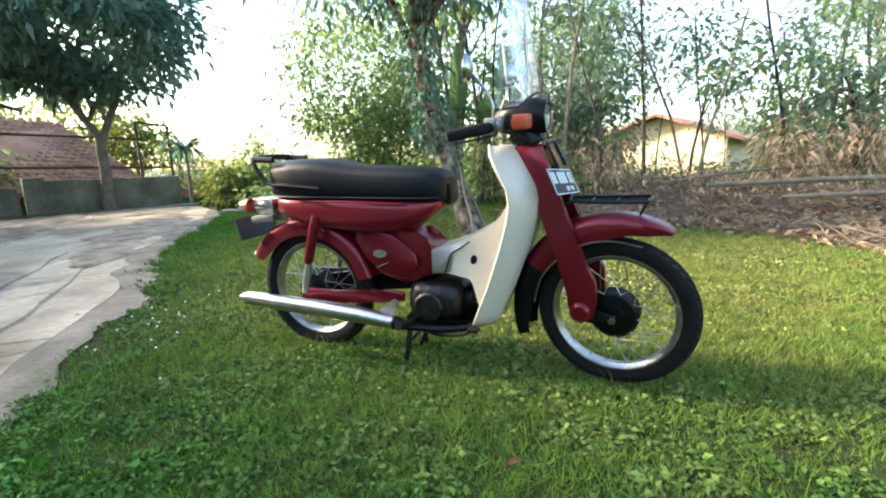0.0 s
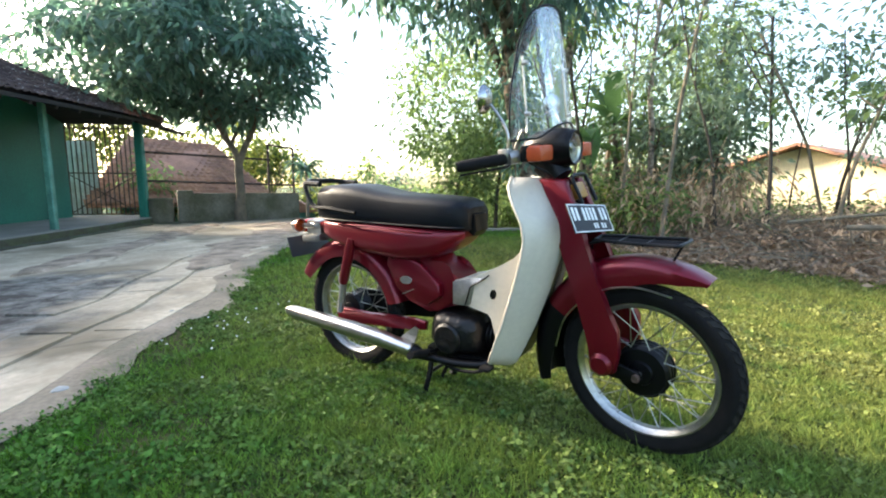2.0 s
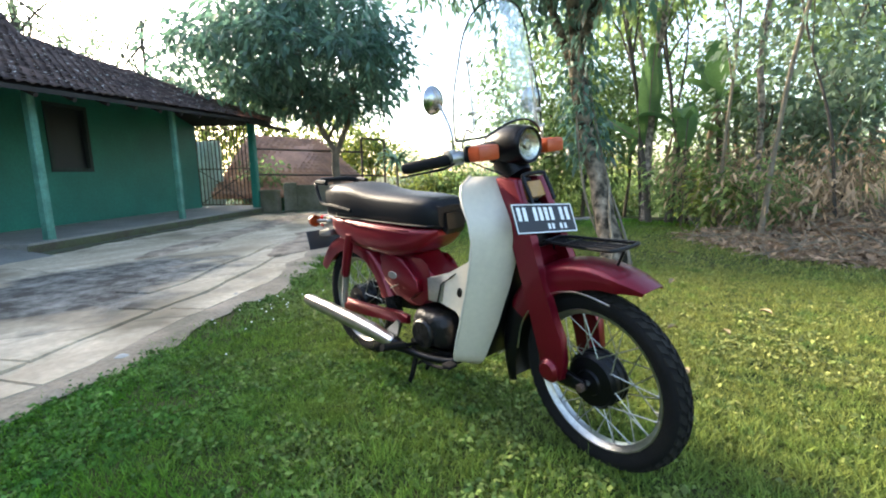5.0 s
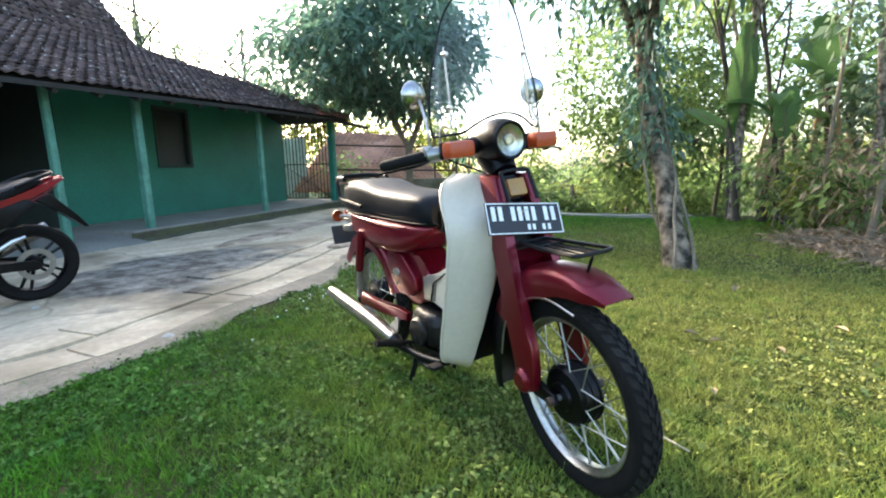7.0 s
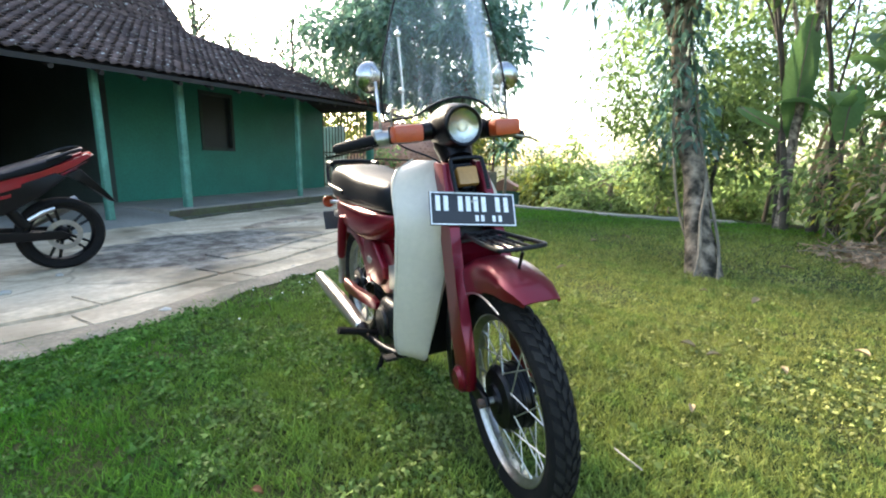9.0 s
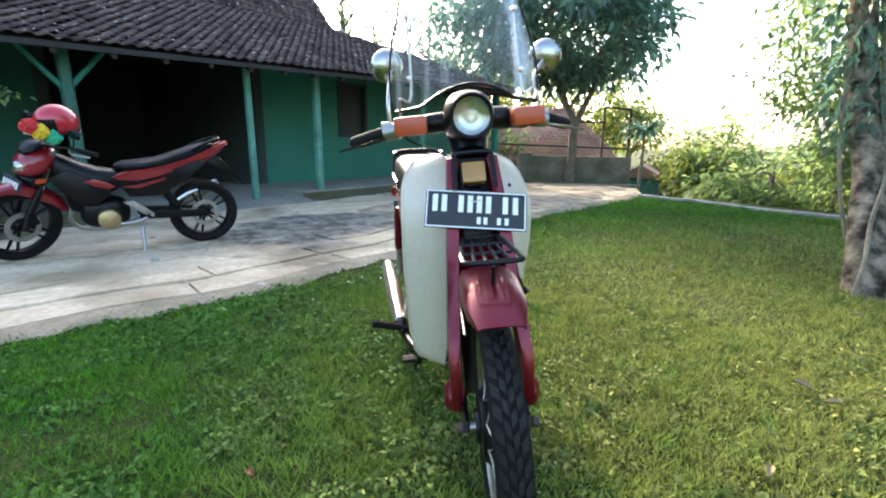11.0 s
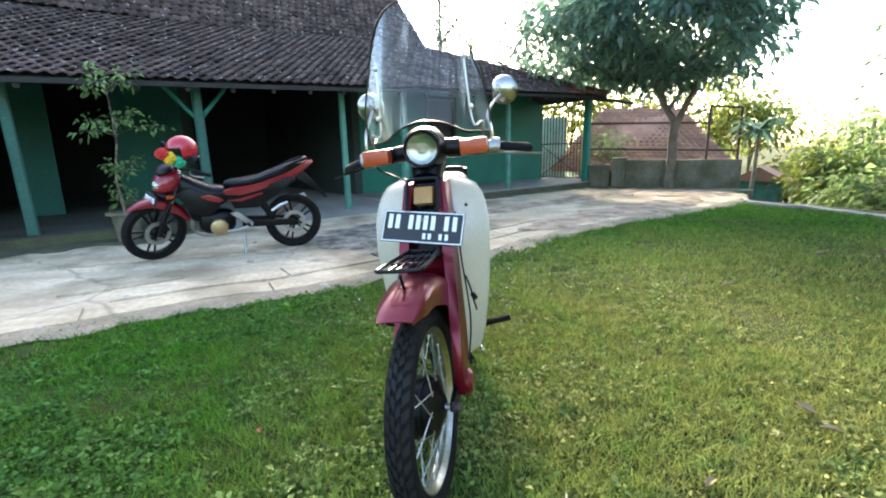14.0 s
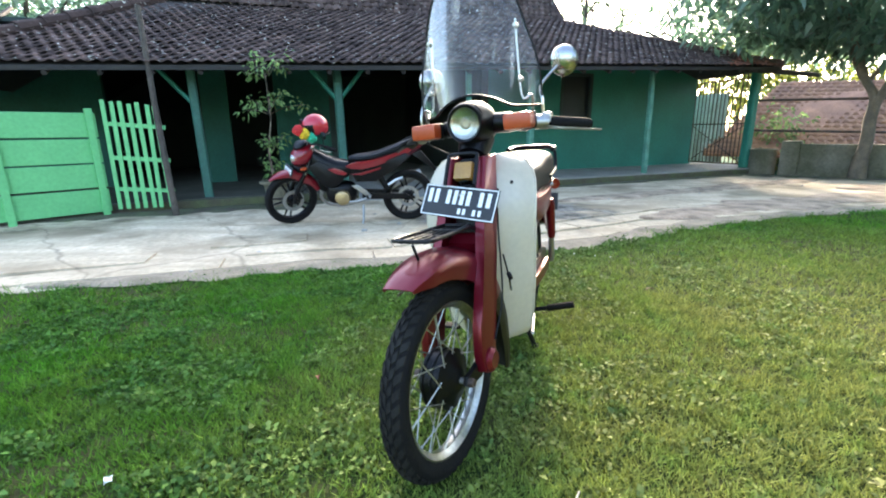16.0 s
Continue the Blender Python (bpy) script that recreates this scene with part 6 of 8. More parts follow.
    slab(bm, [(0.193, 0.83), (0.255, 0.69), (0.255, 0.60), (0.188, 0.36), (0.132, 0.222), (0.11, 0.222), (0.16, 0.36), (0.225, 0.60), (0.225, 0.69), (0.17, 0.83)], -0.066, 0.066, 0.004)
    for v in bm.verts:
        v.co.y *= 1.0 - 0.45 * max(0.0, min(1.0, (v.co.z - 0.55) / 0.25))
    p("hollow_shade", bm, M_BLACK, "black plate added for the shaded hollow behind the fork", parent=ls)
    for y, z in ((0.075, 0.745), (0.115, 0.765)):
        q = shield(0.5 + y / 0.177 / 2, (z - 0.188) / 0.662)
        bm = B()
        lathe(bm, [(0, 0.007), (0.004, 0.006), (0.006, 0.0)], q, "X", 8)
        p("rivet", bm, M_BLACK, parent=ls)
    bm = B()
    outline = [(-0.118, 0.478), (-0.06, 0.492), (-0.006, 0.512), (0.087, 0.546), (0.13, 0.572), (0.158, 0.604), (0.178, 0.64), (0.186, 0.68), (0.172, 0.75), (0.152, 0.808), (0.178, 0.82), (0.228, 0.69), (0.228, 0.60), (0.16, 0.36), (0.11, 0.215), (0.075, 0.215), (0.07, 0.29), (0.05, 0.365), (0.03, 0.388), (-0.06, 0.392), (-0.12, 0.388)]
    slab(bm, outline, -0.088, 0.088, 0.014)
    for v in bm.verts:                      # the tunnel narrows behind the shield's head
        v.co.y *= 1.0 - 0.35 * max(0.0, min(1.0, (v.co.z - 0.55) / 0.25))
    cover = p("tunnel_cover", bm, M_WHITE, "cream white cover over the frame tunnel")
    for sgn in (-1, 1):
        bm = B()
        lathe(bm, [(0, 0.003), (0.012, 0.003), (0.015, 0.0)], (0, 0, 0), "Y", 16)
        bmesh.ops.transform(bm, matrix=Matrix.Translation((0.045, sgn * 0.0875, 0.448)) @ Matrix.Rotation(radians(15), 4, "Y") @ Matrix.Diagonal((0.85, sgn, 1.25, 1)), verts=bm.verts)
        p("inspection_plug", bm, M_BLACK, "dark oval plug", parent=cover)
        bm = B()
        slab(bm, [(-0.118, 0.39), (-0.062, 0.392), (-0.045, 0.40), (-0.03, 0.47), (-0.01, 0.49), (0.012, 0.505), (-0.05, 0.494), (-0.118, 0.476)], sgn * 0.086, sgn * 0.093, 0.002)
        pl = p("trim_plate", bm, M_ALU, "dull silver trim plate", parent=cover)
        bm = B()
        tube(bm, smooth_path([(-0.066, sgn * 0.094, 0.394), (-0.05, sgn * 0.094, 0.44), (-0.04, sgn * 0.094, 0.468), (0.0, sgn * 0.092, 0.492), (0.03, sgn * 0.088, 0.515)], 4), 0.0028, 5)
        p("trim_line", bm, M_BLACK, parent=cover)
        bm = B()
        lathe(bm, [(0, 0.004), (0.007, 0.004), (0.009, 0.0)], (-0.082, sgn * 0.093, 0.428), "Y", 10)
        p("screw", bm, M_BLACK, parent=cover)

    # red body under the seat, side covers and frame spine
    bm = B()
    loft_sections(bm, [(-0.835, 0.04, 0.615, 0.665), (-0.80, 0.085, 0.60, 0.674), (-0.72, 0.115, 0.575, 0.678), (-0.60, 0.128, 0.553, 0.678), (-0.45, 0.134, 0.538, 0.675), (-0.33, 0.131, 0.533, 0.672), (-0.23, 0.118, 0.545, 0.669), (-0.16, 0.102, 0.575, 0.667), (-0.11, 0.084, 0.61, 0.666), (-0.085, 0.06, 0.635, 0.662)], 26, 4.2)
    shell = p("body_shell", bm, M_RED, "deep red rounded body shell below the seat")
    for sgn in (-1, 1):
        bm = B()
        tube(bm, smooth_path([(-0.80, sgn * 0.079, 0.655), (-0.6, sgn * 0.127, 0.662), (-0.45, sgn * 0.134, 0.662), (-0.30, sgn * 0.127, 0.655), (-0.2, sgn * 0.108, 0.651)], 4), 0.004, 6)
        p("moulding", bm, M_RED, parent=shell)
    bm = B()
    slab(bm, [(-0.45, 0.56), (-0.22, 0.56), (-0.19, 0.523), (-0.15, 0.50), (-0.10, 0.484), (-0.108, 0.38), (-0.20, 0.345), (-0.25, 0.33), (-0.34, 0.36), (-0.42, 0.43), (-0.46, 0.5)], -0.07, 0.07, 0.022)
    p("frame_spine", bm, M_RED, "deep red frame spine")
    for sgn in (-1, 1):
        bm = B()
        slab(bm, [(-0.41, 0.53), (-0.35, 0.545), (-0.27, 0.53), (-0.225, 0.49), (-0.18, 0.455), (-0.175, 0.41), (-0.23, 0.372), (-0.32, 0.372), (-0.385, 0.42), (-0.415, 0.47)], sgn * 0.06, sgn * 0.094, 0.009)
        sc = p("side_cover", bm, M_RED, "deep red side cover")
        bm = B()
        lathe(bm, [(0, 0.003), (0.024, 0.003), (0.027, 0.0)], (0, 0, 0), "Y", 18)
        bmesh.ops.transform(bm, matrix=Matrix.Translation((-0.335, sgn * 0.093, 0.455)) @ Matrix.Rotation(radians(-4), 4, "Y") @ Matrix.Diagonal((1.15, sgn, 0.62, 1)), verts=bm.verts)
        p("emblem", bm, M_ALU, "blank silver emblem", parent=sc)
        bm = B()
        slab(bm, [(-0.355, 0.395), (-0.30, 0.42), (-0.297, 0.425), (-0.353, 0.40)], sgn * 0.092, sgn * 0.096)
        p("script_bar", bm, M_ALU, "small silver bar", parent=sc)

    # rear mudguard
    bm = B()
    fender_sheet(bm, RA_, 15, 152, [(0, 0.315), (0.3, 0.318), (0.7, 0.318), (1, 0.322)], [(0, 0.07), (0.5, 0.072), (1, 0.066)], [(0, 0.06), (0.5, 0.07), (0.9, 0.075), (1, 0.06)], nv=24)
    rm = p("rear_mudguard", bm, M_RED, "deep red rear mudguard")
    bm = B()
    tube(bm, [(-0.97, -0.03, 0.425), (-1.0, -0.03, 0.41), (-1.01, 0.03, 0.41), (-0.97, 0.03, 0.425)], 0.008, 6)
    p("guard_stay", bm, M_ALU, "bent metal stay", parent=rm)

    # seat
    bm = B()
    loft_sections(bm, [(-0.818, 0.085, 0.675, 0.79), (-0.81, 0.104, 0.668, 0.808), (-0.785, 0.118, 0.664, 0.82), (-0.69, 0.127, 0.662, 0.826), (-0.60, 0.129, 0.66, 0.824), (-0.53, 0.126, 0.66, 0.812), (-0.46, 0.121, 0.66, 0.798), (-0.38, 0.118, 0.659, 0.79), (-0.28, 0.115, 0.657, 0.786), (-0.19, 0.111, 0.655, 0.782), (-0.12, 0.104, 0.655, 0.776), (-0.08, 0.093, 0.656, 0.764), (-0.062, 0.074, 0.664, 0.745)], 28, 4.0)
    seat = p("seat", bm, M_VINYL, "long black vinyl double seat")
    bm = B()
    for sgn in (-1, 1):
        tube(bm, smooth_path([(-0.80, sgn * 0.11, 0.682), (-0.69, sgn * 0.127, 0.68), (-0.5, sgn * 0.124, 0.678), (-0.28, sgn * 0.116, 0.675), (-0.12, sgn * 0.105, 0.674), (-0.075, sgn * 0.09, 0.676)], 4), 0.0032, 5)
    p("seat_piping", bm, M_VINYL, parent=seat)
    bm = B()
    slab(bm, [(-0.07, 0.72), (-0.05, 0.72), (-0.045, 0.66), (-0.06, 0.64), (-0.08, 0.655)], -0.045, 0.045, 0.006)
    p("seat_nose", bm, M_BLACK, parent=seat)
    # grab rail
    rail_pts = smooth_path([(-0.56, -0.128, 0.712), (-0.70, -0.13, 0.725), (-0.80, -0.125, 0.732), (-0.84, -0.12, 0.765), (-0.884, -0.105, 0.826), (-0.89, -0.06, 0.835), (-0.89, 0.06, 0.835), (-0.884, 0.105, 0.826), (-0.84, 0.12, 0.765), (-0.80, 0.125, 0.732), (-0.70, 0.13, 0.725), (-0.56, 0.128, 0.712)], 5)
    bm = B()
    tube(bm, rail_pts, 0.0085, 8)
    gr = p("grab_rail", bm, M_BLACK, "dark tube grab rail behind the seat")
    bm = B()
    tube(bm, [(-0.78, -0.11, 0.826), (-0.86, -0.112, 0.83), (-0.89, -0.07, 0.837), (-0.89, 0.07, 0.837), (-0.86, 0.112, 0.83), (-0.78, 0.11, 0.826)], 0.0125, 8)
    p("rail_grip", bm, M_BLACK, "black rubber sleeve", parent=gr)

    # tail: lamp, indicators, plate
    bm = B()
    box(bm, (-0.905, 0, 0.628), (0.10, 0.11, 0.07), None, 0.02)
    tl = p("tail_lamp", bm, M_CHROME, "chrome tail lamp body with red lens")
    bm = B()
    box(bm, (-0.972, 0, 0.63), (0.045, 0.1, 0.062), None, 0.016)
    p("lens", bm, M_REDLENS, "red tail lens", parent=tl)
    for sgn in (-1, 1):
        bm = B()
        lathe(bm, [(0, -0.05), (0.02, -0.045), (0.028, -0.02), (0.03, 0.0)], (-0.925, sgn * 0.105, 0.64), "X", 16)
        tube(bm, [(-0.90, sgn * 0.03, 0.63), (-0.92, sgn * 0.1, 0.64)], 0.01, 8)
        ri = p("rear_indicator", bm, M_CHROME, "chrome rear indicator")
        bm = B()
        lathe(bm, [(0.03, 0.0), (0.029, 0.012), (0.018, 0.028), (0, 0.032)], (-0.925, sgn * 0.105, 0.64), "X", 16)
        bmesh.ops.transform(bm, matrix=Matrix.Translation((-0.925, 0, 0)) @ Matrix.Diagonal((-1, 1, 1, 1)) @ Matrix.Translation((0.925, 0, 0)), verts=bm.verts)
        p("lens", bm, M_ORANGE, "orange lens", parent=ri)
    bm = B()
    box(bm, (-0.905, -0.03, 0.578), (0.12, 0.09, 0.032), Matrix.Rotation(radians(-6), 4, "Y"), 0.01)
    p("plate_lamp", bm, M_ALU, "dull metal plate lamp bracket", parent=tl)
    bm = B()
    box(bm, (-1.0, 0, 0.535), (0.006, 0.235, 0.095), Matrix.Rotation(radians(-18), 4, "Y"), 0.001)
    p("rear_plate", bm, M_PLATE, "black rear plate")

    # exhaust
    bm = B()
    tube(bm, [(-0.988, -0.168, 0.253), (-0.97, -0.168, 0.252), (-0.968, -0.168, 0.252), (-0.955, -0.168, 0.2515), (-0.93, -0.168, 0.25), (-0.75, -0.167, 0.241), (-0.55, -0.166, 0.2315), (-0.40, -0.165, 0.222), (-0.29, -0.164, 0.209), (-0.262, -0.163, 0.206), (-0.25, -0.162, 0.204)], [0.008, 0.009, 0.019, 0.0255, 0.028, 0.0325, 0.034, 0.032, 0.027, 0.026, 0.014], 20)
    ex = p("silencer", bm, M_CHROME, "long scratched chrome silencer")
    bm = B()
    tube(bm, smooth_path([(-0.255, -0.162, 0.204), (-0.18, -0.155, 0.19), (-0.05, -0.13, 0.185), (0.04, -0.10, 0.20), (0.085, -0.05, 0.26)], 5), [0.0275, 0.027, 0.024, 0.02, 0.016] + [0.014] * 16, 12)
    p("exhaust_pipe", bm, M_BLACK, "sooty dark exhaust pipe", parent=ex)
    bm = B()
    slab(bm, [(-0.335, 0.235), (-0.265, 0.225), (-0.245, 0.285), (-0.262, 0.292)], -0.142, -0.136)
    p("bracket", bm, M_ALU, "dull metal bracket", parent=ex)

    # swing arm, shocks, chain case
    for sgn in (-1, 1):
        bm = B()
        slab(bm, [(-0.715, 0.24), (-0.70, 0.232), (-0.55, 0.24), (-0.30, 0.262), (-0.24, 0.27), (-0.235, 0.305), (-0.30, 0.308), (-0.55, 0.29), (-0.70, 0.292), (-0.715, 0.28)], sgn * 0.085, sgn * 0.108, 0.006)
        p("swing_arm", bm, M_RED, "deep red swing arm")
        bm = B()
        tube(bm, [(-0.592, sgn * 0.125, 0.605), (-0.60, sgn * 0.126, 0.57), (-0.645, sgn * 0.127, 0.425), (-0.65, sgn * 0.127, 0.41)], [0.016, 0.021, 0.02, 0.016], 12)
        sh = p("shock_absorber", bm, M_RED, "slim red shrouded rear shock")
        bm = B()
        tube(bm, [(-0.645, sgn * 0.127, 0.43), (-0.652, sgn * 0.126, 0.39), (-0.678, sgn * 0.124, 0.30), (-0.682, sgn * 0.124, 0.28)], [0.014, 0.015, 0.014, 0.012], 12)
        p("shock_leg", bm, M_ALU, "dull metal shock leg", parent=sh)
    bm = B()
    slab(bm, [(-0.80, 0.31), (-0.75, 0.335), (-0.3, 0.345), (-0.24, 0.33), (-0.24, 0.27), (-0.75, 0.215), (-0.80, 0.24)], 0.062, 0.084, 0.006)
    p("chain_case", bm, M_BLACK, "black chain case")

    # engine, covered black, with the parts below it
    bm = B()
    bmesh.ops.create_icosphere(bm, subdivisions=4, radius=1.0)
    for v in bm.verts:
        c = v.co.copy()
        c = V(*(math.copysign(abs(a) ** 0.6, a) for a in c))
        v.co = V(-0.118 + c.x * 0.118, c.y * 0.118, 0.275 + c.z * 0.08)
        v.co += v.co.normalized() * 0.008 * noise.noise(V(*v.co) * 16)
    en = p("engine", bm, M_BAG, "engine wrapped in wrinkled black covering")
    bm = B()
    lathe(bm, [(0, -0.012), (0.05, -0.012), (0.058, -0.004), (0.058, 0.01)], (-0.13, -0.118, 0.262), "Y", 20)
    p("crankcase_cover", bm, M_BAG, parent=en)
    bm = B()
    tube(bm, [(-0.02, 0, 0.26), (0.09, 0, 0.285)], [0.055, 0.05], 14)
    for k in range(5):
        lathe(bm, [(0.0, -0.002), (0.066, -0.002), (0.066, 0.002), (0.0, 0.002)], (0.005 + k * 0.018, 0, 0.264 + k * 0.004), "X", 14)
    p("cylinder", bm, M_BLACK, "dark finned cylinder", parent=en)
    bm = B()
    slab(bm, [(-0.24, 0.205), (0.0, 0.20), (0.05, 0.225), (0.06, 0.21), (0.0, 0.165), (-0.10, 0.15), (-0.22, 0.165)], -0.10, 0.10, 0.012)
    p("engine_base", bm, M_BLACK, "oily dark engine base", parent=en)
    for x, z in ((-0.10, 0.168), (-0.02, 0.182)):
        bm = B()
        box(bm, (x, -0.108, z), (0.045, 0.02, 0.02), None, 0.007)
        p("drain_boss", bm, M_BLACK, "oily metal boss", parent=en)
    bm = B()
    tube(bm, [(-0.185, -0.26, 0.236), (-0.185, -0.12, 0.205), (-0.185, 0.12, 0.205), (-0.185, 0.26, 0.236)], 0.009, 8)
    fr = p("footrest", bm, M_BLACK, "black footrest bar")
    for sgn in (-1, 1):
        bm = B()
        tube(bm, [(-0.185, sgn * 0.17, 0.216), (-0.185, sgn * 0.272, 0.239)], 0.017, 8, True, 0.8)
        p("footrest_rubber", bm, M_RUBBER, "worn rubber footrest", parent=fr)
    bm = B()
    tube(bm, smooth_path([(-0.2, -0.125, 0.2), (-0.1, -0.14, 0.165), (0.0, -0.15, 0.175), (0.05, -0.16, 0.2)], 4), 0.007, 6)
    box(bm, (0.06, -0.165, 0.208), (0.04, 0.04, 0.012), None, 0.004)
    p("brake_pedal", bm, M_RUBBER, "dark brake pedal")
    bm = B()
    tube(bm, smooth_path([(-0.12, 0.125, 0.21), (0.0, 0.14, 0.20), (0.06, 0.15, 0.21)], 4), 0.006, 6)
    p("gear_lever", bm, M_ALU, "dull gear lever")
    st = None
    for sgn in (-1, 1):
        bm = B()
        tube(bm, [(-0.235, sgn * 0.06, 0.17), (-0.238, sgn * 0.085, 0.08), (-0.242, sgn * 0.11, 0.012), (-0.27, sgn * 0.115, 0.004)], [0.012, 0.011, 0.011, 0.009], 8)
        p("stand_leg", bm, M_BLACK, "dark centre stand leg")
    bm = B()
    tube(bm, [(-0.238, -0.08, 0.09), (-0.238, 0.08, 0.09)], 0.008, 8)
    tube(bm, [(-0.16, -0.03, 0.17), (-0.20, -0.05, 0.07)], 0.008, 8)
    p("stand_bar", bm, M_BLACK, "dark stand cross bar")

    # handlebar head, lamp and controls
    bm = B()
    secs = [(0.115, 0.03, 0.905, 0.965), (0.14, 0.05, 0.89, 0.985), (0.18, 0.062, 0.878, 1.002), (0.23, 0.064, 0.876, 1.008), (0.265, 0.06, 0.882, 1.004), (0.283, 0.056, 0.888, 0.998)]
    loft_sections(bm, secs, 24, 2.3)
    head = p("handlebar_cover", bm, M_BLACK, "black headlamp nacelle", bars=True)
    bm = B()
    tube(bm, smooth_path([(0.185, -0.185, 0.925), (0.19, -0.12, 0.932), (0.195, -0.05, 0.937), (0.195, 0.05, 0.937), (0.19, 0.12, 0.932), (0.185, 0.185, 0.925)], 4), [0.018] * 5 + [0.026] * 4 + [0.03] * 3 + [0.03] * 4 + [0.026] * 3 + [0.018] * 2, 10)
    p("bar_cover", bm, M_BLACK, parent=head, bars=True)
    bm = B()
    tube(bm, [(0.20, 0, 0.90), (0.245, 0, 0.845)], [0.055, 0.045], 14)
    p("neck", bm, M_BLACK, parent=head)
    bm = B()
    lathe(bm, [(0.043, 0.0), (0.047, 0.006), (0.052, 0.008), (0.056, 0.002), (0.057, -0.012), (0.05, -0.012)], (0.288, 0, 0.942), "X", 32, True)
    hl = p("headlamp", bm, M_BLACK, "round headlamp with black rim", bars=True)
    bm = B()
    lathe(bm, [(0.0, -0.0042), (0.01, -0.004), (0.012, 0.0), (0.015, 0.0), (0.017, -0.0038), (0.03, -0.002), (0.038, 0.0), (0.045, 0.003)], (0.288, 0, 0.942), "X", 28)
    p("reflector", bm, M_LAMP, "silvery reflector", parent=hl, bars=True)
    bm = B()
    lathe(bm, [(0.0, 0.016), (0.02, 0.0145), (0.036, 0.010), (0.046, 0.004)], (0.288, 0, 0.942), "X", 28)
    lens = p("lens", bm, M_LENS, "clear headlamp glass", parent=hl, bars=True)
    lens.visible_shadow = False
    for sgn in (-1, 1):
        bm = B()
        box(bm, (0.238, sgn * 0.148, 0.932), (0.068, 0.082, 0.046), None, 0.010)
        ind = p("front_indicator", bm, M_ORANGE, "orange front indicator", bars=True)
        bm = B()
        box(bm, (0.216, sgn * 0.147, 0.932), (0.028, 0.086, 0.05), None, 0.008)
        p("indicator_base", bm, M_BLACK, parent=ind, bars=True)
        bm = B()
        tube(bm, [(0.183, sgn * 0.178, 0.925), (0.172, sgn * 0.215, 0.922)], 0.022, 10)
        box(bm, (0.165, sgn * 0.21, 0.935), (0.035, 0.028, 0.03), None, 0.005)
        sw = p("switch_housing", bm, M_ALU, "dull metal switch housing", bars=True)
        bm = B()
        tube(bm, [(0.168, sgn * 0.214, 0.922), (0.155, sgn * 0.232, 0.919), (0.07, sgn * 0.305, 0.906), (0.06, sgn * 0.313, 0.905)], [0.0165, 0.0175, 0.0175, 0.014], 12)
        p("grip", bm, M_RUBBER, "black rubber grip", bars=True)
        bm = B()
        tube(bm, smooth_path([(0.185, sgn * 0.215, 0.908), (0.195, sgn * 0.25, 0.90), (0.16, sgn * 0.295, 0.893), (0.10, sgn * 0.35, 0.884)], 4), [0.006] * 8 + [0.0045] * 5, 6, True, 0.6)
        p("lever", bm, M_ALU if sgn > 0 else M_BLACK, "thin control lever", bars=True)
        # mirror
        top = V(0.085, -0.193, 1.10) if sgn < 0 else V(0.09, 0.248, 1.094)
        bm = B()
        tube(bm, smooth_path([(0.168, sgn * 0.20, 0.945), (0.172, sgn * 0.2, 0.985), (0.15, sgn * 0.195, 1.03), top + V(0.012, -sgn * 0.01, -0.01)], 5), 0.0045, 6)
        ms = p("mirror", bm, M_CHROME, "round chrome mirror on a bent stem", bars=True)
        bm = B()
        lathe(bm, [(0, 0.024), (0.018, 0.022), (0.034, 0.014), (0.043, 0.003), (0.0445, -0.004), (0.042, -0.006)], (0, 0, 0), "X", 24)
        bmesh.ops.transform(bm, matrix=Matrix.Translation(top) @ Matrix.Rotation(radians(-sgn * 14), 4, "Z") @ Matrix.Rotation(radians(6), 4, "Y"), verts=bm.verts)
        p("mirror_shell", bm, M_MIRROR, "chrome mirror back", parent=ms, bars=True)
        bm = B()
        lathe(bm, [(0, 0), (0.042, 0)], (0, 0, 0), "X", 24)
        bmesh.ops.transform(bm, matrix=Matrix.Translation(top + V(-0.0055, 0, 0)) @ Matrix.Rotation(radians(-sgn * 14), 4, "Z") @ Matrix.Rotation(radians(6), 4, "Y"), verts=bm.verts)
        p("mirror_glass", bm, M_MIRROR, parent=ms, bars=True)
    for pts in ([(0.18, -0.17, 0.905), (0.215, -0.15, 0.885), (0.24, -0.09, 0.86), (0.24, -0.04, 0.835)], [(0.30, 0.085, 0.70), (0.31, 0.09, 0.62), (0.36, 0.11, 0.45), (0.42, 0.1, 0.34)]):
        bm = B()
        tube(bm, smooth_path(pts, 6), 0.0026, 6)
        p("cable", bm, M_BLACK, "black control cable")
    bm = B()
    tube(bm, smooth_path([(0.30, 0.10, 0.56), (0.315, 0.115, 0.52), (0.31, 0.12, 0.49), (0.33, 0.13, 0.46)], 5), 0.0028, 5)
    tube(bm, [(0.31, 0.118, 0.505), (0.325, 0.128, 0.495)], 0.008, 6)
    p("loose_wire", bm, M_BLACK, "loose black wire end")

    # windscreen
    def screen(u, v):
        q = 2 * u - 1
        low = 0.984 + 0.036 * max(0.0, 1 - (abs(q) / 0.62) ** 2.2) - 0.012 * abs(q)
        high = 1.366 - 0.055 * abs(q) ** 2 - 0.125 * abs(q) ** 5
        z = low + (high - low) * v
        w = 0.192 + 0.006 * math.sin(v * 3.14) - 0.03 * v * v
        x = 0.262 - 0.13 * (z - 1.02) - 0.098 * abs(q) ** 2 + 0.03 * abs(q) ** 2 * v
        return V(x, w * q + 0.005, z)

    bm = B()
    sheet(bm, screen, 24, 20, 0.0025)
    ws = p("windscreen", bm, M_CLEAR, "clear acrylic windscreen with water streaks", bars=True)
    ws.visible_shadow = False
    bm = B()
    tube(bm, [screen(k / 24, 0.0) for k in range(25)], 0.0036, 6)
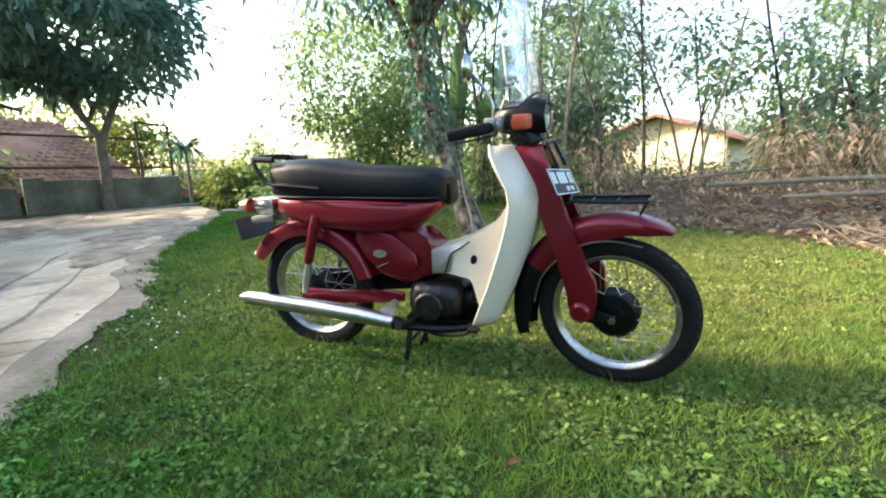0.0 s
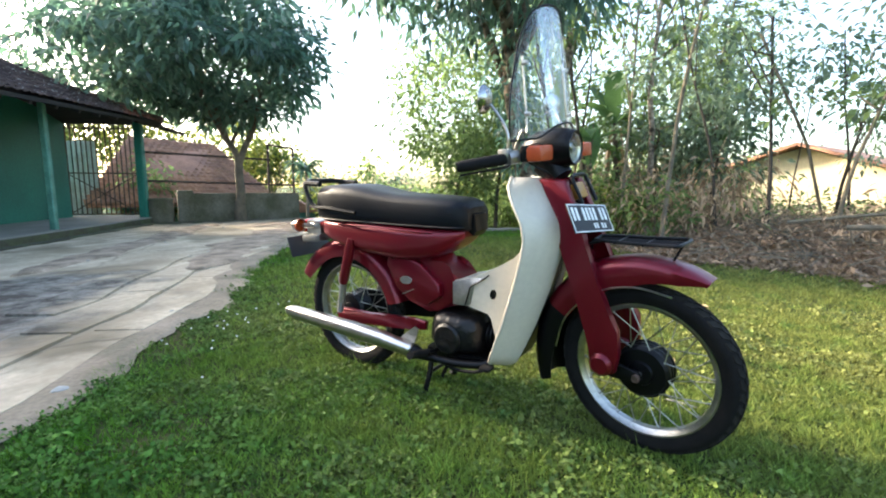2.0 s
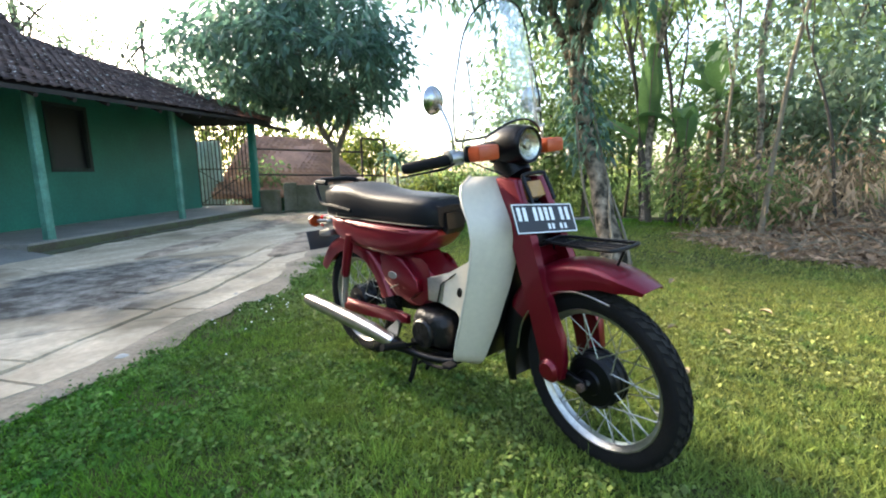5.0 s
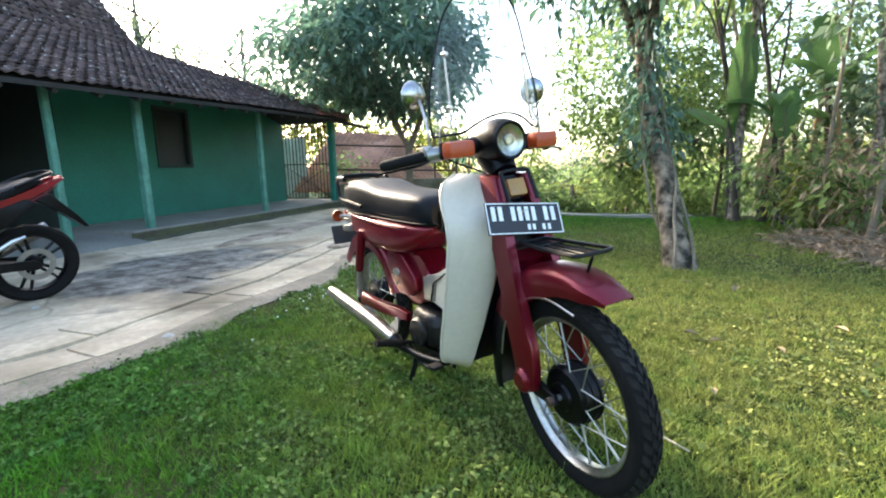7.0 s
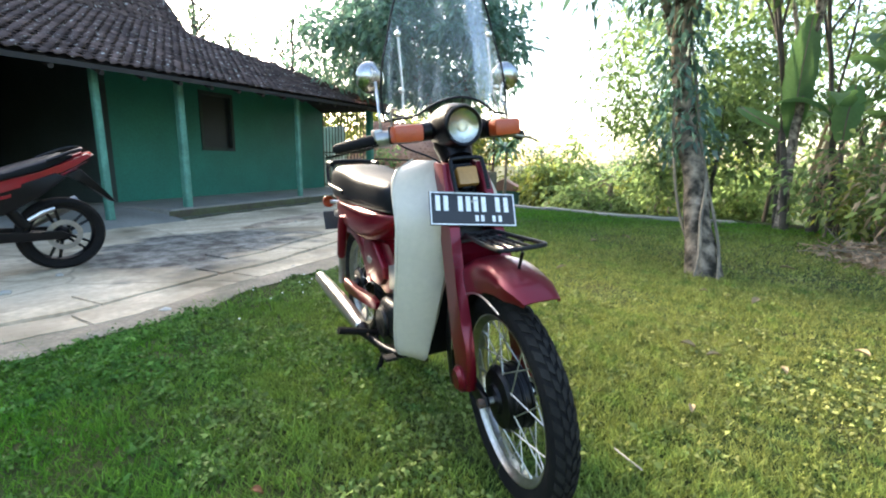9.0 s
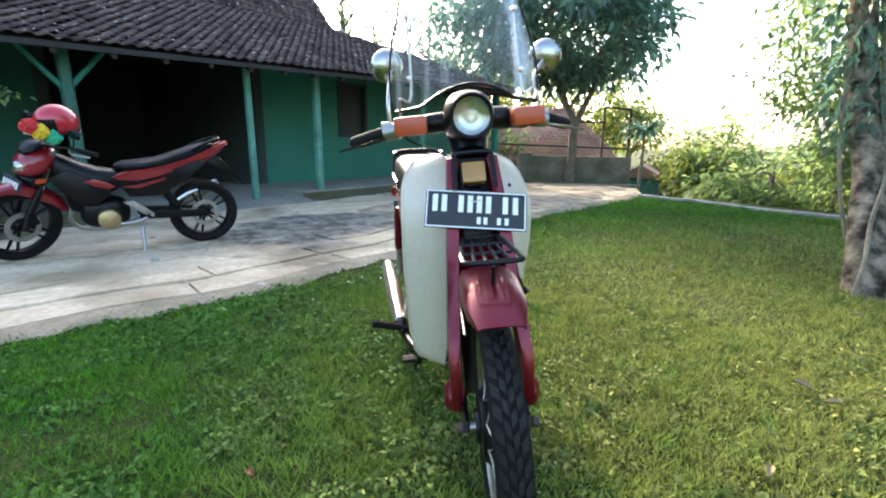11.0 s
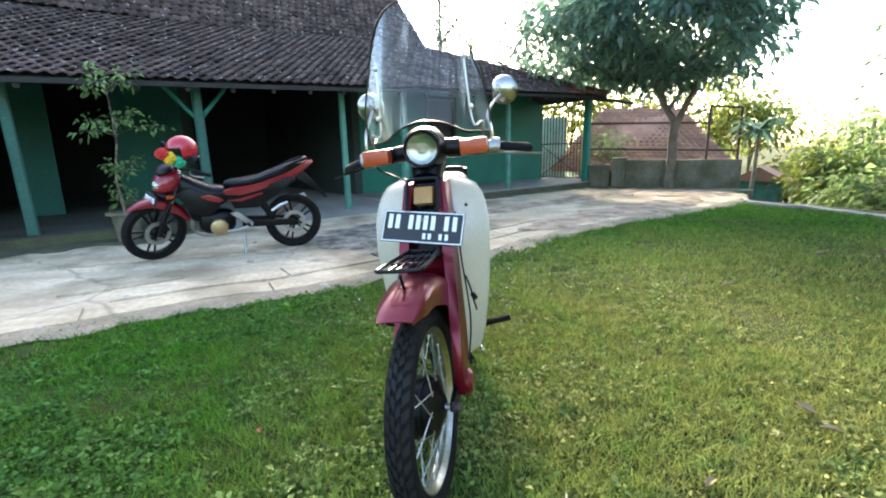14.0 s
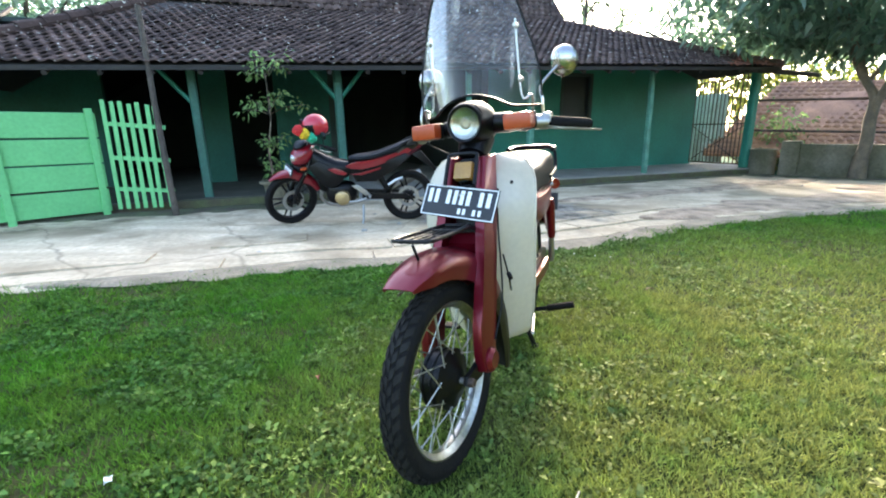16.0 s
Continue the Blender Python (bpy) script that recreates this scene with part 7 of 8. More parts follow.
    p("rubber_edge", bm, M_BLACK, "black rubber lower edge", parent=ws, bars=True)
    bm = B()
    tube(bm, [screen(0.0, k / 10) for k in range(11)] + [screen(k / 24, 1.0) for k in range(1, 24)] + [screen(1.0, 1 - k / 10) for k in range(11)], 0.003, 5)
    p("screen_edge", bm, M_BLACK, "thin dark screen edge", parent=ws, bars=True)
    for sgn in (-1, 1):
        u = 0.5 + 0.5 * sgn * 0.74
        bm = B()
        a, b = screen(u, 0.08), screen(u, 0.72)
        tube(bm, smooth_path([(0.175, sgn * 0.17, 0.95), a + V(-0.012, sgn * 0.03, -0.0), a + V(-0.012, 0, 0.005), b + V(-0.012, 0, 0)], 4), 0.0036, 6)
        rod = p("screen_rod", bm, M_STEEL, "thin steel screen stay", parent=ws, bars=True)
        for v in (0.22, 0.66):
            c = screen(u, v)
            bm = B()
            lathe(bm, [(0, 0.006), (0.006, 0.005), (0.008, -0.012), (0, -0.012)], c, "X", 10)
            p("screen_bolt", bm, M_STEEL, parent=ws, bars=True)

    # number plate, with plain bars for its writing
    pm = Matrix.Translation((0.352, -0.004, 0.722)) @ Matrix.Rotation(radians(-26), 4, "Y") @ Matrix.Rotation(radians(-8.0), 4, "X")
    bm = B()
    box(bm, (0, 0, 0), (0.003, 0.242, 0.094), None, 0.0008)
    bmesh.ops.transform(bm, matrix=pm, verts=bm.verts)
    npl = p("number_plate", bm, M_PLATE, "black number plate with white characters shown as bars")
    bm = B()
    for y, z, a, b in ((0, 0.044, 0.238, 0.003), (0, -0.044, 0.238, 0.003), (0.1175, 0, 0.003, 0.09), (-0.1175, 0, 0.003, 0.09)):
        box(bm, (0.0022, y, z), (0.0016, a, b))
    bmesh.ops.transform(bm, matrix=pm, verts=bm.verts)
    p("plate_border", bm, M_PAINTWHITE, "thin white border", parent=npl)
    for y in (-0.098, -0.076, -0.036, -0.014, 0.008, 0.030, 0.070, 0.094):
        bm = B()
        box(bm, (0.0022, y, 0.014), (0.0016, 0.0125, 0.042))
        bmesh.ops.transform(bm, matrix=pm, verts=bm.verts)
        p("plate_bar", bm, M_PAINTWHITE, parent=npl)
    for y in (0.008, 0.024, 0.056, 0.074):
        bm = B()
        box(bm, (0.0022, y, -0.026), (0.0016, 0.009, 0.017))
        bmesh.ops.transform(bm, matrix=pm, verts=bm.verts)
        p("plate_bar", bm, M_PAINTWHITE, parent=npl)
    bm = B()
    slab(bm, [(0.30, 0.73), (0.345, 0.745), (0.345, 0.735), (0.30, 0.72)], -0.012, 0.012)
    p("plate_bracket", bm, M_ALU, "small metal bracket", parent=npl)

    # lamp hoop and front carrier
    bm = B()
    hoop = smooth_path([(0.345, -0.047, 0.772), (0.338, -0.047, 0.79), (0.312, -0.046, 0.842), (0.306, -0.036, 0.856), (0.306, 0.036, 0.856), (0.312, 0.046, 0.842), (0.338, 0.047, 0.79), (0.345, 0.047, 0.772)], 4)
    tube(bm, hoop, 0.006, 8)
    p("lamp_hoop", bm, M_BLACK, "black bent wire hoop")
    bm = B()
    box(bm, (0.306, 0, 0.806), (0.03, 0.058, 0.052), Matrix.Rotation(radians(-24), 4, "Y"), 0.006)
    p("amber_lamp", bm, M_AMBER, "amber auxiliary lamp")
    bm = B()
    tube(bm, smooth_path([(0.385, -0.04, 0.662), (0.50, -0.052, 0.664), (0.60, -0.056, 0.668), (0.628, -0.044, 0.669), (0.63, 0.044, 0.669), (0.60, 0.056, 0.668), (0.50, 0.052, 0.664), (0.385, 0.04, 0.662), (0.375, 0, 0.66), (0.385, -0.045, 0.662)], 4), 0.0055, 8)
    rk = p("front_carrier", bm, M_BLACK, "black wire carrier above the mudguard")
    for y in (-0.034, -0.0115, 0.0115, 0.034):
        bm = B()
        tube(bm, [(0.385, y * 0.7, 0.657), (0.618, y, 0.663)], 0.004, 6)
        p("carrier_bar", bm, M_BLACK, parent=rk)
    for x in (0.45, 0.53):
        bm = B()
        tube(bm, [(x, -0.05, 0.66), (x, 0.05, 0.66)], 0.004, 6)
        p("carrier_cross_bar", bm, M_BLACK, parent=rk)
    for sgn in (-1, 1):
        bm = B()
        tube(bm, [(0.40, sgn * 0.042, 0.66), (0.335, sgn * 0.052, 0.64), (0.33, sgn * 0.058, 0.60)], 0.006, 6)
        p("carrier_strut", bm, M_BLACK, parent=rk)
    bm = B()
    tube(bm, [(0.62, 0.0, 0.658), (0.60, 0.0, 0.615)], 0.004, 6)
    p("carrier_strut", bm, M_BLACK, parent=rk)
    return bike


underbone()


# ---- the red sport motorcycle by the porch ----
def alloy_wheel(parent, axle, r_out, tyre_w, label):
    ri = r_out - tyre_w * 1.3
    bm = B()
    lathe(bm, [(ri + 0.004, -0.03), (ri - 0.014, -0.03), (ri - 0.022, -0.012), (ri - 0.022, 0.012), (ri - 0.014, 0.03), (ri + 0.004, 0.03)], axle, "Y", 40, True)
    rim = part("wheel", bm, M_BLACK, parent, label)
    bm = B()
    lathe(bm, [(ri - 0.002, -0.03)] + [(ri + (r_out - ri) * s, tyre_w * c) for s, c in ((0.3, -0.95), (0.6, -1.0), (0.88, -0.7), (1.0, -0.2), (1.0, 0.2), (0.88, 0.7), (0.6, 1.0), (0.3, 0.95))] + [(ri - 0.002, 0.03)], axle, "Y", 48, True)
    part("tyre", bm, M_RUBBER, rim, "black road tyre")
    for k in range(5):
        bm = B()
        for da in (-0.16, 0.16):
            a0, a1 = 2 * math.pi * k / 5 + da * 1.6, 2 * math.pi * k / 5 + da
            tube(bm, [Vector(axle) + V(0.04 * math.cos(a0), 0, 0.04 * math.sin(a0)), Vector(axle) + V((ri - 0.015) * math.cos(a1), 0, (ri - 0.015) * math.sin(a1))], [0.012, 0.009], 6)
        part("wheel_spoke", bm, M_BLACK, rim)
    bm = B()
    lathe(bm, [(0, -0.05), (0.03, -0.05), (0.05, -0.03), (0.055, 0.0), (0.05, 0.03), (0.03, 0.05), (0, 0.05)], axle, "Y", 20)
    part("hub", bm, M_BLACK, rim)
    bm = B()
    lathe(bm, [(0.075, 0.055), (0.11, 0.055), (0.11, 0.059), (0.075, 0.059)], axle, "Y", 28, True)
    part("brake_disc", bm, M_ALU, rim, "drilled steel brake disc")
    return rim


def sport_bike():
    bike = thing("sport_motorcycle", "red and black sport motorcycle parked on its stand beside the porch", "motorcycle", pose(-2.998, 0.283, 0.012, -5.0, 0, -79.3))
    # bars turned left, with all that the fork carries
    hp, hd = V(0.33, 0, 0.80), V(-0.23, 0, 0.62).normalized()
    turn = Matrix.Translation(hp) @ Matrix.Rotation(radians(30), 4, hd) @ Matrix.Translation(-hp)

    def p(name, bm, material, label="", parent=bike, front=False):
        if front:
            bmesh.ops.transform(bm, matrix=turn, verts=bm.verts)
        return part(name, bm, material, parent, label)

    fa_, ra_ = V(0.575, 0, 0.268), V(-0.625, 0, 0.268)
    fw = alloy_wheel(bike, fa_, 0.268, 0.042, "black alloy front wheel")
    fw.matrix_basis = turn
    alloy_wheel(bike, ra_, 0.268, 0.05, "black alloy rear wheel")
    for sgn in (-1, 1):
        bm = B()
        tube(bm, [fa_ + V(0.0, sgn * 0.075, -0.02), fa_ + V(-0.05, sgn * 0.075, 0.12), V(0.44, sgn * 0.075, 0.55), V(0.35, sgn * 0.075, 0.79)], [0.024, 0.024, 0.018, 0.018], 10)
        leg = p("fork_leg", bm, M_BLACK, "black fork leg", front=True)
        bm = B()
        tube(bm, [V(0.445, sgn * 0.077, 0.53), V(0.345, sgn * 0.077, 0.80)], 0.0165, 10)
        p("fork_tube", bm, M_ALU, "bright upper fork tube", parent=leg, front=True)
        bm = B()
        box(bm, (0.53, sgn * 0.105, 0.33), (0.05, 0.03, 0.08), pose(0, 0, 0, 0, 20, 0), 0.008)
        p("fork_reflector", bm, M_BLACK, parent=leg, front=True)
    bm = B()
    fender_sheet(bm, fa_, 48, 165, [(0, 0.305), (0.5, 0.30), (1, 0.305)], [(0, 0.015), (0.2, 0.06), (1, 0.065)], [(0, 0.008), (0.3, 0.05), (0.6, 0.10), (1, 0.05)], nv=16)
    p("front_mudguard", bm, M_SPORT, "crimson front mudguard", front=True)
    # cowl round the lamp: red shell with black lower mask
    bm = B()
    loft_sections(bm, [(0.545, 0.02, 0.645, 0.69), (0.525, 0.07, 0.625, 0.735), (0.48, 0.105, 0.615, 0.785), (0.42, 0.115, 0.62, 0.815), (0.36, 0.10, 0.66, 0.825), (0.32, 0.05, 0.70, 0.815)], 18, 2.4)
    cowl = p("front_cowl", bm, M_SPORT, "crimson lamp cowl", front=True)
    bm = B()
    loft_sections(bm, [(0.556, 0.012, 0.672, 0.695), (0.545, 0.045, 0.655, 0.715), (0.515, 0.078, 0.645, 0.735), (0.49, 0.085, 0.65, 0.73)], 14, 2.6)
    p("headlamp", bm, M_LAMP, "clear headlamp", parent=cowl, front=True)
    bm = B()
    loft_sections(bm, [(0.535, 0.03, 0.585, 0.635), (0.50, 0.09, 0.545, 0.63), (0.43, 0.10, 0.53, 0.64), (0.38, 0.07, 0.56, 0.65)], 14, 2.6)
    p("lower_mask", bm, M_BLACK, "black lower mask", parent=cowl, front=True)
    bm = B()
    loft_sections(bm, [(0.50, 0.04, 0.775, 0.80), (0.46, 0.085, 0.79, 0.845), (0.41, 0.08, 0.80, 0.865), (0.38, 0.05, 0.81, 0.86)], 14, 2.4)
    p("instrument_panel", bm, M_BLACK, "dark instrument panel", parent=cowl, front=True)
    bm = B()
    box(bm, (0.575, 0, 0.575), (0.012, 0.2, 0.085), Matrix.Translation((0, 0, 0)) @ Matrix.Rotation(radians(-20), 4, "Y"), 0.004)
    npl = p("number_plate", bm, M_PLATE, "dark number plate with pale characters shown as bars", front=True)
    for y in (-0.075, -0.045, -0.015, 0.015, 0.045, 0.075):
        bm = B()
        box(bm, (0.583, y, 0.578), (0.004, 0.016, 0.045), Matrix.Rotation(radians(-20), 4, "Y"))
        p("plate_bar", bm, M_PAINTWHITE, parent=npl, front=True)
    for sgn in (-1, 1):
        bm = B()
        loft_sections(bm, [(0.50, 0.012, 0.60, 0.625), (0.475, 0.022, 0.595, 0.63), (0.44, 0.012, 0.60, 0.625)], 10, 2.2)
        bmesh.ops.translate(bm, verts=bm.verts, vec=(0, sgn * 0.135, 0))
        p("front_indicator", bm, M_ORANGE, "orange front indicator", front=True)
    # black body cover, red side wings, tail that rises to the rear
    bm = B()
    loft_sections(bm, [(0.36, 0.06, 0.60, 0.77), (0.30, 0.105, 0.52, 0.765), (0.2, 0.135, 0.46, 0.715), (0.08, 0.14, 0.44, 0.665), (-0.03, 0.125, 0.49, 0.645), (-0.10, 0.09, 0.54, 0.64)], 18, 2.8)
    p("body_cover", bm, M_BLACK, "black body cover")
    for sgn in (-1, 1):
        bm = B()
        slab(bm, [(0.0, 0.60), (-0.05, 0.575), (-0.17, 0.565), (-0.30, 0.595), (-0.50, 0.66), (-0.72, 0.765), (-0.84, 0.845), (-0.80, 0.855), (-0.68, 0.80), (-0.5, 0.71), (-0.3, 0.655), (-0.08, 0.64)], sgn * 0.08, sgn * 0.13, 0.01)
        tailp = p("tail_panel", bm, M_SPORT, "crimson tail panel")
        for v in tailp.data.vertices:
            v.co.y *= 1.0 + 0.6 * max(-0.85, v.co.x + 0.15) if v.co.x < -0.15 else 1.0
        bm = B()
        slab(bm, [(-0.04, 0.52), (-0.14, 0.53), (-0.32, 0.575), (-0.52, 0.64), (-0.80, 0.80), (-0.52, 0.622), (-0.32, 0.555), (-0.16, 0.508)], sgn * 0.09, sgn * 0.125, 0.003)
        stripe = p("tail_stripe", bm, M_SPORT, "thin red lower stripe", parent=tailp)
        for v in stripe.data.vertices:
            v.co.y *= 1.0 + 0.6 * max(-0.85, v.co.x + 0.15) if v.co.x < -0.15 else 1.0
        bm = B()
        slab(bm, [(0.17, 0.575), (0.10, 0.535), (0.02, 0.515), (-0.02, 0.53), (0.02, 0.56), (0.10, 0.59)], sgn * 0.136, sgn * 0.156, 0.006)
        p("side_fairing", bm, M_SPORT, "crimson side wing")
        bm = B()
        slab(bm, [(0.36, 0.60), (0.30, 0.50), (0.20, 0.40), (0.10, 0.40), (0.02, 0.47), (0.02, 0.54), (0.12, 0.60), (0.25, 0.66)], sgn * 0.105, sgn * 0.142, 0.012)
        p("leg_fairing", bm, M_BLACK, "black leg fairing")
        bm = B()
        slab(bm, [(-0.02, 0.59), (-0.10, 0.44), (-0.30, 0.44), (-0.50, 0.56), (-0.66, 0.69), (-0.60, 0.72), (-0.30, 0.61), (-0.17, 0.58)], sgn * 0.075, sgn * 0.11, 0.008)
        p("side_cover", bm, M_BLACK, "black side cover")
    bm = B()
    loft_sections(bm, [(-0.03, 0.06, 0.645, 0.68), (-0.08, 0.115, 0.64, 0.70), (-0.2, 0.13, 0.645, 0.712), (-0.33, 0.12, 0.665, 0.735), (-0.42, 0.11, 0.69, 0.77), (-0.55, 0.105, 0.73, 0.815), (-0.66, 0.085, 0.785, 0.85), (-0.72, 0.04, 0.815, 0.845)], 16, 3.0)
    p("seat", bm, M_VINYL, "black stepped seat")
    bm = B()
    tube(bm, smooth_path([(-0.55, 0.115, 0.80), (-0.68, 0.11, 0.86), (-0.76, 0.07, 0.885), (-0.77, 0, 0.888), (-0.76, -0.07, 0.885), (-0.68, -0.11, 0.86), (-0.55, -0.115, 0.80)], 4), 0.012, 8)
    p("grab_rail", bm, M_BLACK, "dark grab rail")
    bm = B()
    box(bm, (-0.815, 0, 0.845), (0.05, 0.07, 0.03), Matrix.Rotation(radians(20), 4, "Y"), 0.008)
    p("tail_lamp", bm, M_REDLENS, "red tail lamp")
    bm = B()
    slab(bm, [(-0.66, 0.70), (-0.76, 0.74), (-0.90, 0.58), (-0.97, 0.49), (-0.94, 0.49), (-0.80, 0.62)], -0.05, 0.05, 0.008)
    p("rear_mudguard", bm, M_BLACK, "black rear mudguard")
    # engine and running gear
    bm = B()
    bmesh.ops.create_icosphere(bm, subdivisions=3, radius=1.0)
    for v in bm.verts:
        v.co = V(*(math.copysign(abs(a) ** 0.7, a) for a in v.co))
        v.co = V(0.06 + v.co.x * 0.16, v.co.y * 0.115, 0.32 + v.co.z * 0.12)
    en = p("engine", bm, M_BLACK, "dark engine block")
    for k in range(6):
        bm = B()
        box(bm, (0.215 + 0.004 * k, 0, 0.34 + 0.018 * k), (0.11, 0.15, 0.007), Matrix.Rotation(radians(-20), 4, "Y"), 0.002)
        p("cooling_fin", bm, M_BLACK, parent=en)
    bm = B()
    lathe(bm, [(0, 0.03), (0.05, 0.03), (0.07, 0.02), (0.076, 0.0), (0.076, -0.03)], (0.045, 0.13, 0.282), "Y", 22)
    p("engine_cover", bm, M_GOLD, "gold round engine cover", parent=en)
    bm = B()
    tube(bm, smooth_path([(0.26, -0.04, 0.36), (0.28, -0.07, 0.25), (0.2, -0.1, 0.17), (0.0, -0.12, 0.16), (-0.15, -0.13, 0.22)], 4), 0.017, 8)
    p("exhaust_pipe", bm, M_ALU, "dull exhaust pipe")
    bm = B()
    slab(bm, [(-0.12, 0.42), (-0.05, 0.41), (-0.20, 0.29), (-0.25, 0.30), (-0.19, 0.36)], 0.12, 0.15, 0.008)
    p("footrest_plate", bm, M_ALU, "dull footrest plate")
    bm = B()
    tube(bm, [(-0.02, 0.15, 0.245), (-0.12, 0.16, 0.255), (-0.24, 0.15, 0.295)], 0.011, 8)
    p("gear_linkage", bm, M_ALU, "dull gear linkage")
    bm = B()
    tube(bm, [(-0.20, 0.14, 0.295), (-0.21, 0.23, 0.30)], 0.013, 8)
    p("footrest", bm, M_RUBBER, "black footrest")
    for sgn in (-1, 1):
        bm = B()
        slab(bm, [(-0.15, 0.33), (-0.60, 0.305), (-0.66, 0.27), (-0.60, 0.245), (-0.15, 0.26)], sgn * 0.08, sgn * 0.105, 0.006)
        p("swing_arm", bm, M_BLACK, "black swing arm")
    bm = B()
    tube(bm, [(-0.30, 0.02, 0.54), (-0.42, 0.03, 0.34)], 0.035, 10)
    p("shock_absorber", bm, M_BLACK, "dark rear shock")
    bm = B()
    tube(bm, [(-0.15, -0.13, 0.22), (-0.4, -0.14, 0.28), (-0.62, -0.145, 0.40), (-0.78, -0.145, 0.48)], [0.02, 0.03, 0.045, 0.045], 12)
    p("silencer", bm, M_ALU, "dull silencer")
    bm = B()
    tube(bm, [(-0.42, 0.105, 0.40), (-0.50, 0.108, 0.45), (-0.57, 0.108, 0.475)], [0.014, 0.017, 0.012], 8)
    p("chain_guard", bm, M_CHROME, "bright chain guard")
    bm = B()
    tube(bm, [(-0.16, 0.10, 0.20), (-0.155, 0.17, 0.06), (-0.145, 0.20, 0.0)], [0.014, 0.012, 0.012], 8)
    tube(bm, [(-0.125, 0.20, 0.003), (-0.17, 0.20, 0.003)], 0.012, 8)
    p("side_stand", bm, M_ALU, "dull side stand")
    bm = B()
    tube(bm, smooth_path([(0.22, 0.33, 0.83), (0.30, 0.2, 0.845), (0.35, 0.07, 0.83), (0.35, -0.07, 0.83), (0.30, -0.2, 0.845), (0.22, -0.33, 0.83)], 4), 0.012, 8)
    p("handlebar", bm, M_BLACK, "black handlebar", front=True)
    for sgn in (-1, 1):
        bm = B()
        tube(bm, [(0.285, sgn * 0.235, 0.842), (0.21, sgn * 0.345, 0.828)], 0.018, 10)
        p("grip", bm, M_RUBBER, "black grip", front=True)
        bm = B()
        tube(bm, smooth_path([(0.31, sgn * 0.2, 0.84), (0.34, sgn * 0.28, 0.83), (0.27, sgn * 0.36, 0.82)], 3), 0.006, 6)
        p("lever", bm, M_ALU, "pale lever", front=True)
        bm = B()
        tube(bm, [(0.28, sgn * 0.2, 0.85), (0.30, sgn * 0.25, 0.95)], 0.005, 6)
        mr = p("mirror", bm, M_BLACK, "black mirror stem", front=True)
        bm = B()
        loft_sections(bm, [(0.285, 0.02, 0.945, 0.975), (0.30, 0.055, 0.925, 0.995), (0.32, 0.045, 0.935, 0.985)], 12, 2.4)
        bmesh.ops.translate(bm, verts=bm.verts, vec=(0, sgn * 0.27, 0))
        p("mirror_shell", bm, M_BLACK, parent=mr, front=True)
    return bike


red = sport_bike()
RB = red.matrix_basis.copy()

# helmet hung on its bar
helmet = thing("helmet", "glossy red helmet resting on the handlebar", "helmet", RB @ pose(0.262, 0.08, 0.985, 0, 8, 30))
bm = B()
bmesh.ops.create_uvsphere(bm, u_segments=28, v_segments=18, radius=0.118)
for v in bm.verts:
    v.co.x *= 1.08
    if v.co.z < -0.07:
        v.co.z = -0.07 + (v.co.z + 0.07) * 0.3
part("helmet_shell", bm, M_RED2, helmet, "glossy red shell")
bm = B()


def visor(u, v):
    a, e = radians(-62 + 124 * u), radians(-22 + 38 * v)
    return V(1.08 * math.cos(e) * math.cos(a), math.cos(e) * math.sin(a), math.sin(e)) * 0.12


sheet(bm, visor, 14, 6, 0.002)
part("visor", bm, M_BLACK, helmet, "dark visor")
bm = B()
tube(bm, [V(1.08 * math.cos(a), math.sin(a), 0) * 0.111 + V(0, 0, -0.076) for a in np.linspace(0, 2 * math.pi, 25)], 0.008, 6)
part("helmet_rim", bm, M_BLACK, helmet)

# woollen duster, three colours
duster = thing("duster", "fluffy red, yellow and green woollen duster on the bar", "duster", RB @ pose(0.335, 0.2, 0.915, 0, 0, 20))
for k, (m, c, r) in enumerate(((M_REDWOOL, (0.07, 0.0, 0.045), 0.048), (M_YEL, (0.02, 0.0, 0.012), 0.05), (M_GRN, (-0.05, 0.0, -0.03), 0.046))):
    bm = B()
    bmesh.ops.create_icosphere(bm, subdivisions=4, radius=r)
    for v in bm.verts:
        v.co *= 1 + 0.28 * noise.noise(v.co * 55 + V(k, 0, 0)) + 0.12 * noise.noise(v.co * 130)
        v.co += V(*c)
    part("wool_tuft", bm, m, duster, ("red", "yellow", "green")[k] + " wool tuft")

# potted shrub against the porch
PX = H(0.84, -0.45, 0.0)
shrub = thing("potted_shrub", "slender leafy shrub in a cement pot by the porch", "plant", Matrix.Translation((PX.x, PX.y, 0.0)))
bm = B()
lathe(bm, [(0.0, 0.0), (0.1, 0.0), (0.11, 0.02), (0.14, 0.31), (0.19, 0.32), (0.19, 0.35), (0.13, 0.35), (0.12, 0.3), (0.0, 0.3)], (0, 0, 0.0), "Z", 24)
part("pot", bm, M_CONCRETE_DARK, shrub, "grey cement pot")
bm = B()
tube(bm, smooth_path([(0, 0, 0.28), (0.02, -0.03, 0.7), (-0.01, 0.02, 1.15), (0.0, 0.0, 1.72)], 5), [0.014 - 0.0005 * k for k in range(16)], 7)
part("stem", bm, M_BARK, shrub, "thin bare stem")
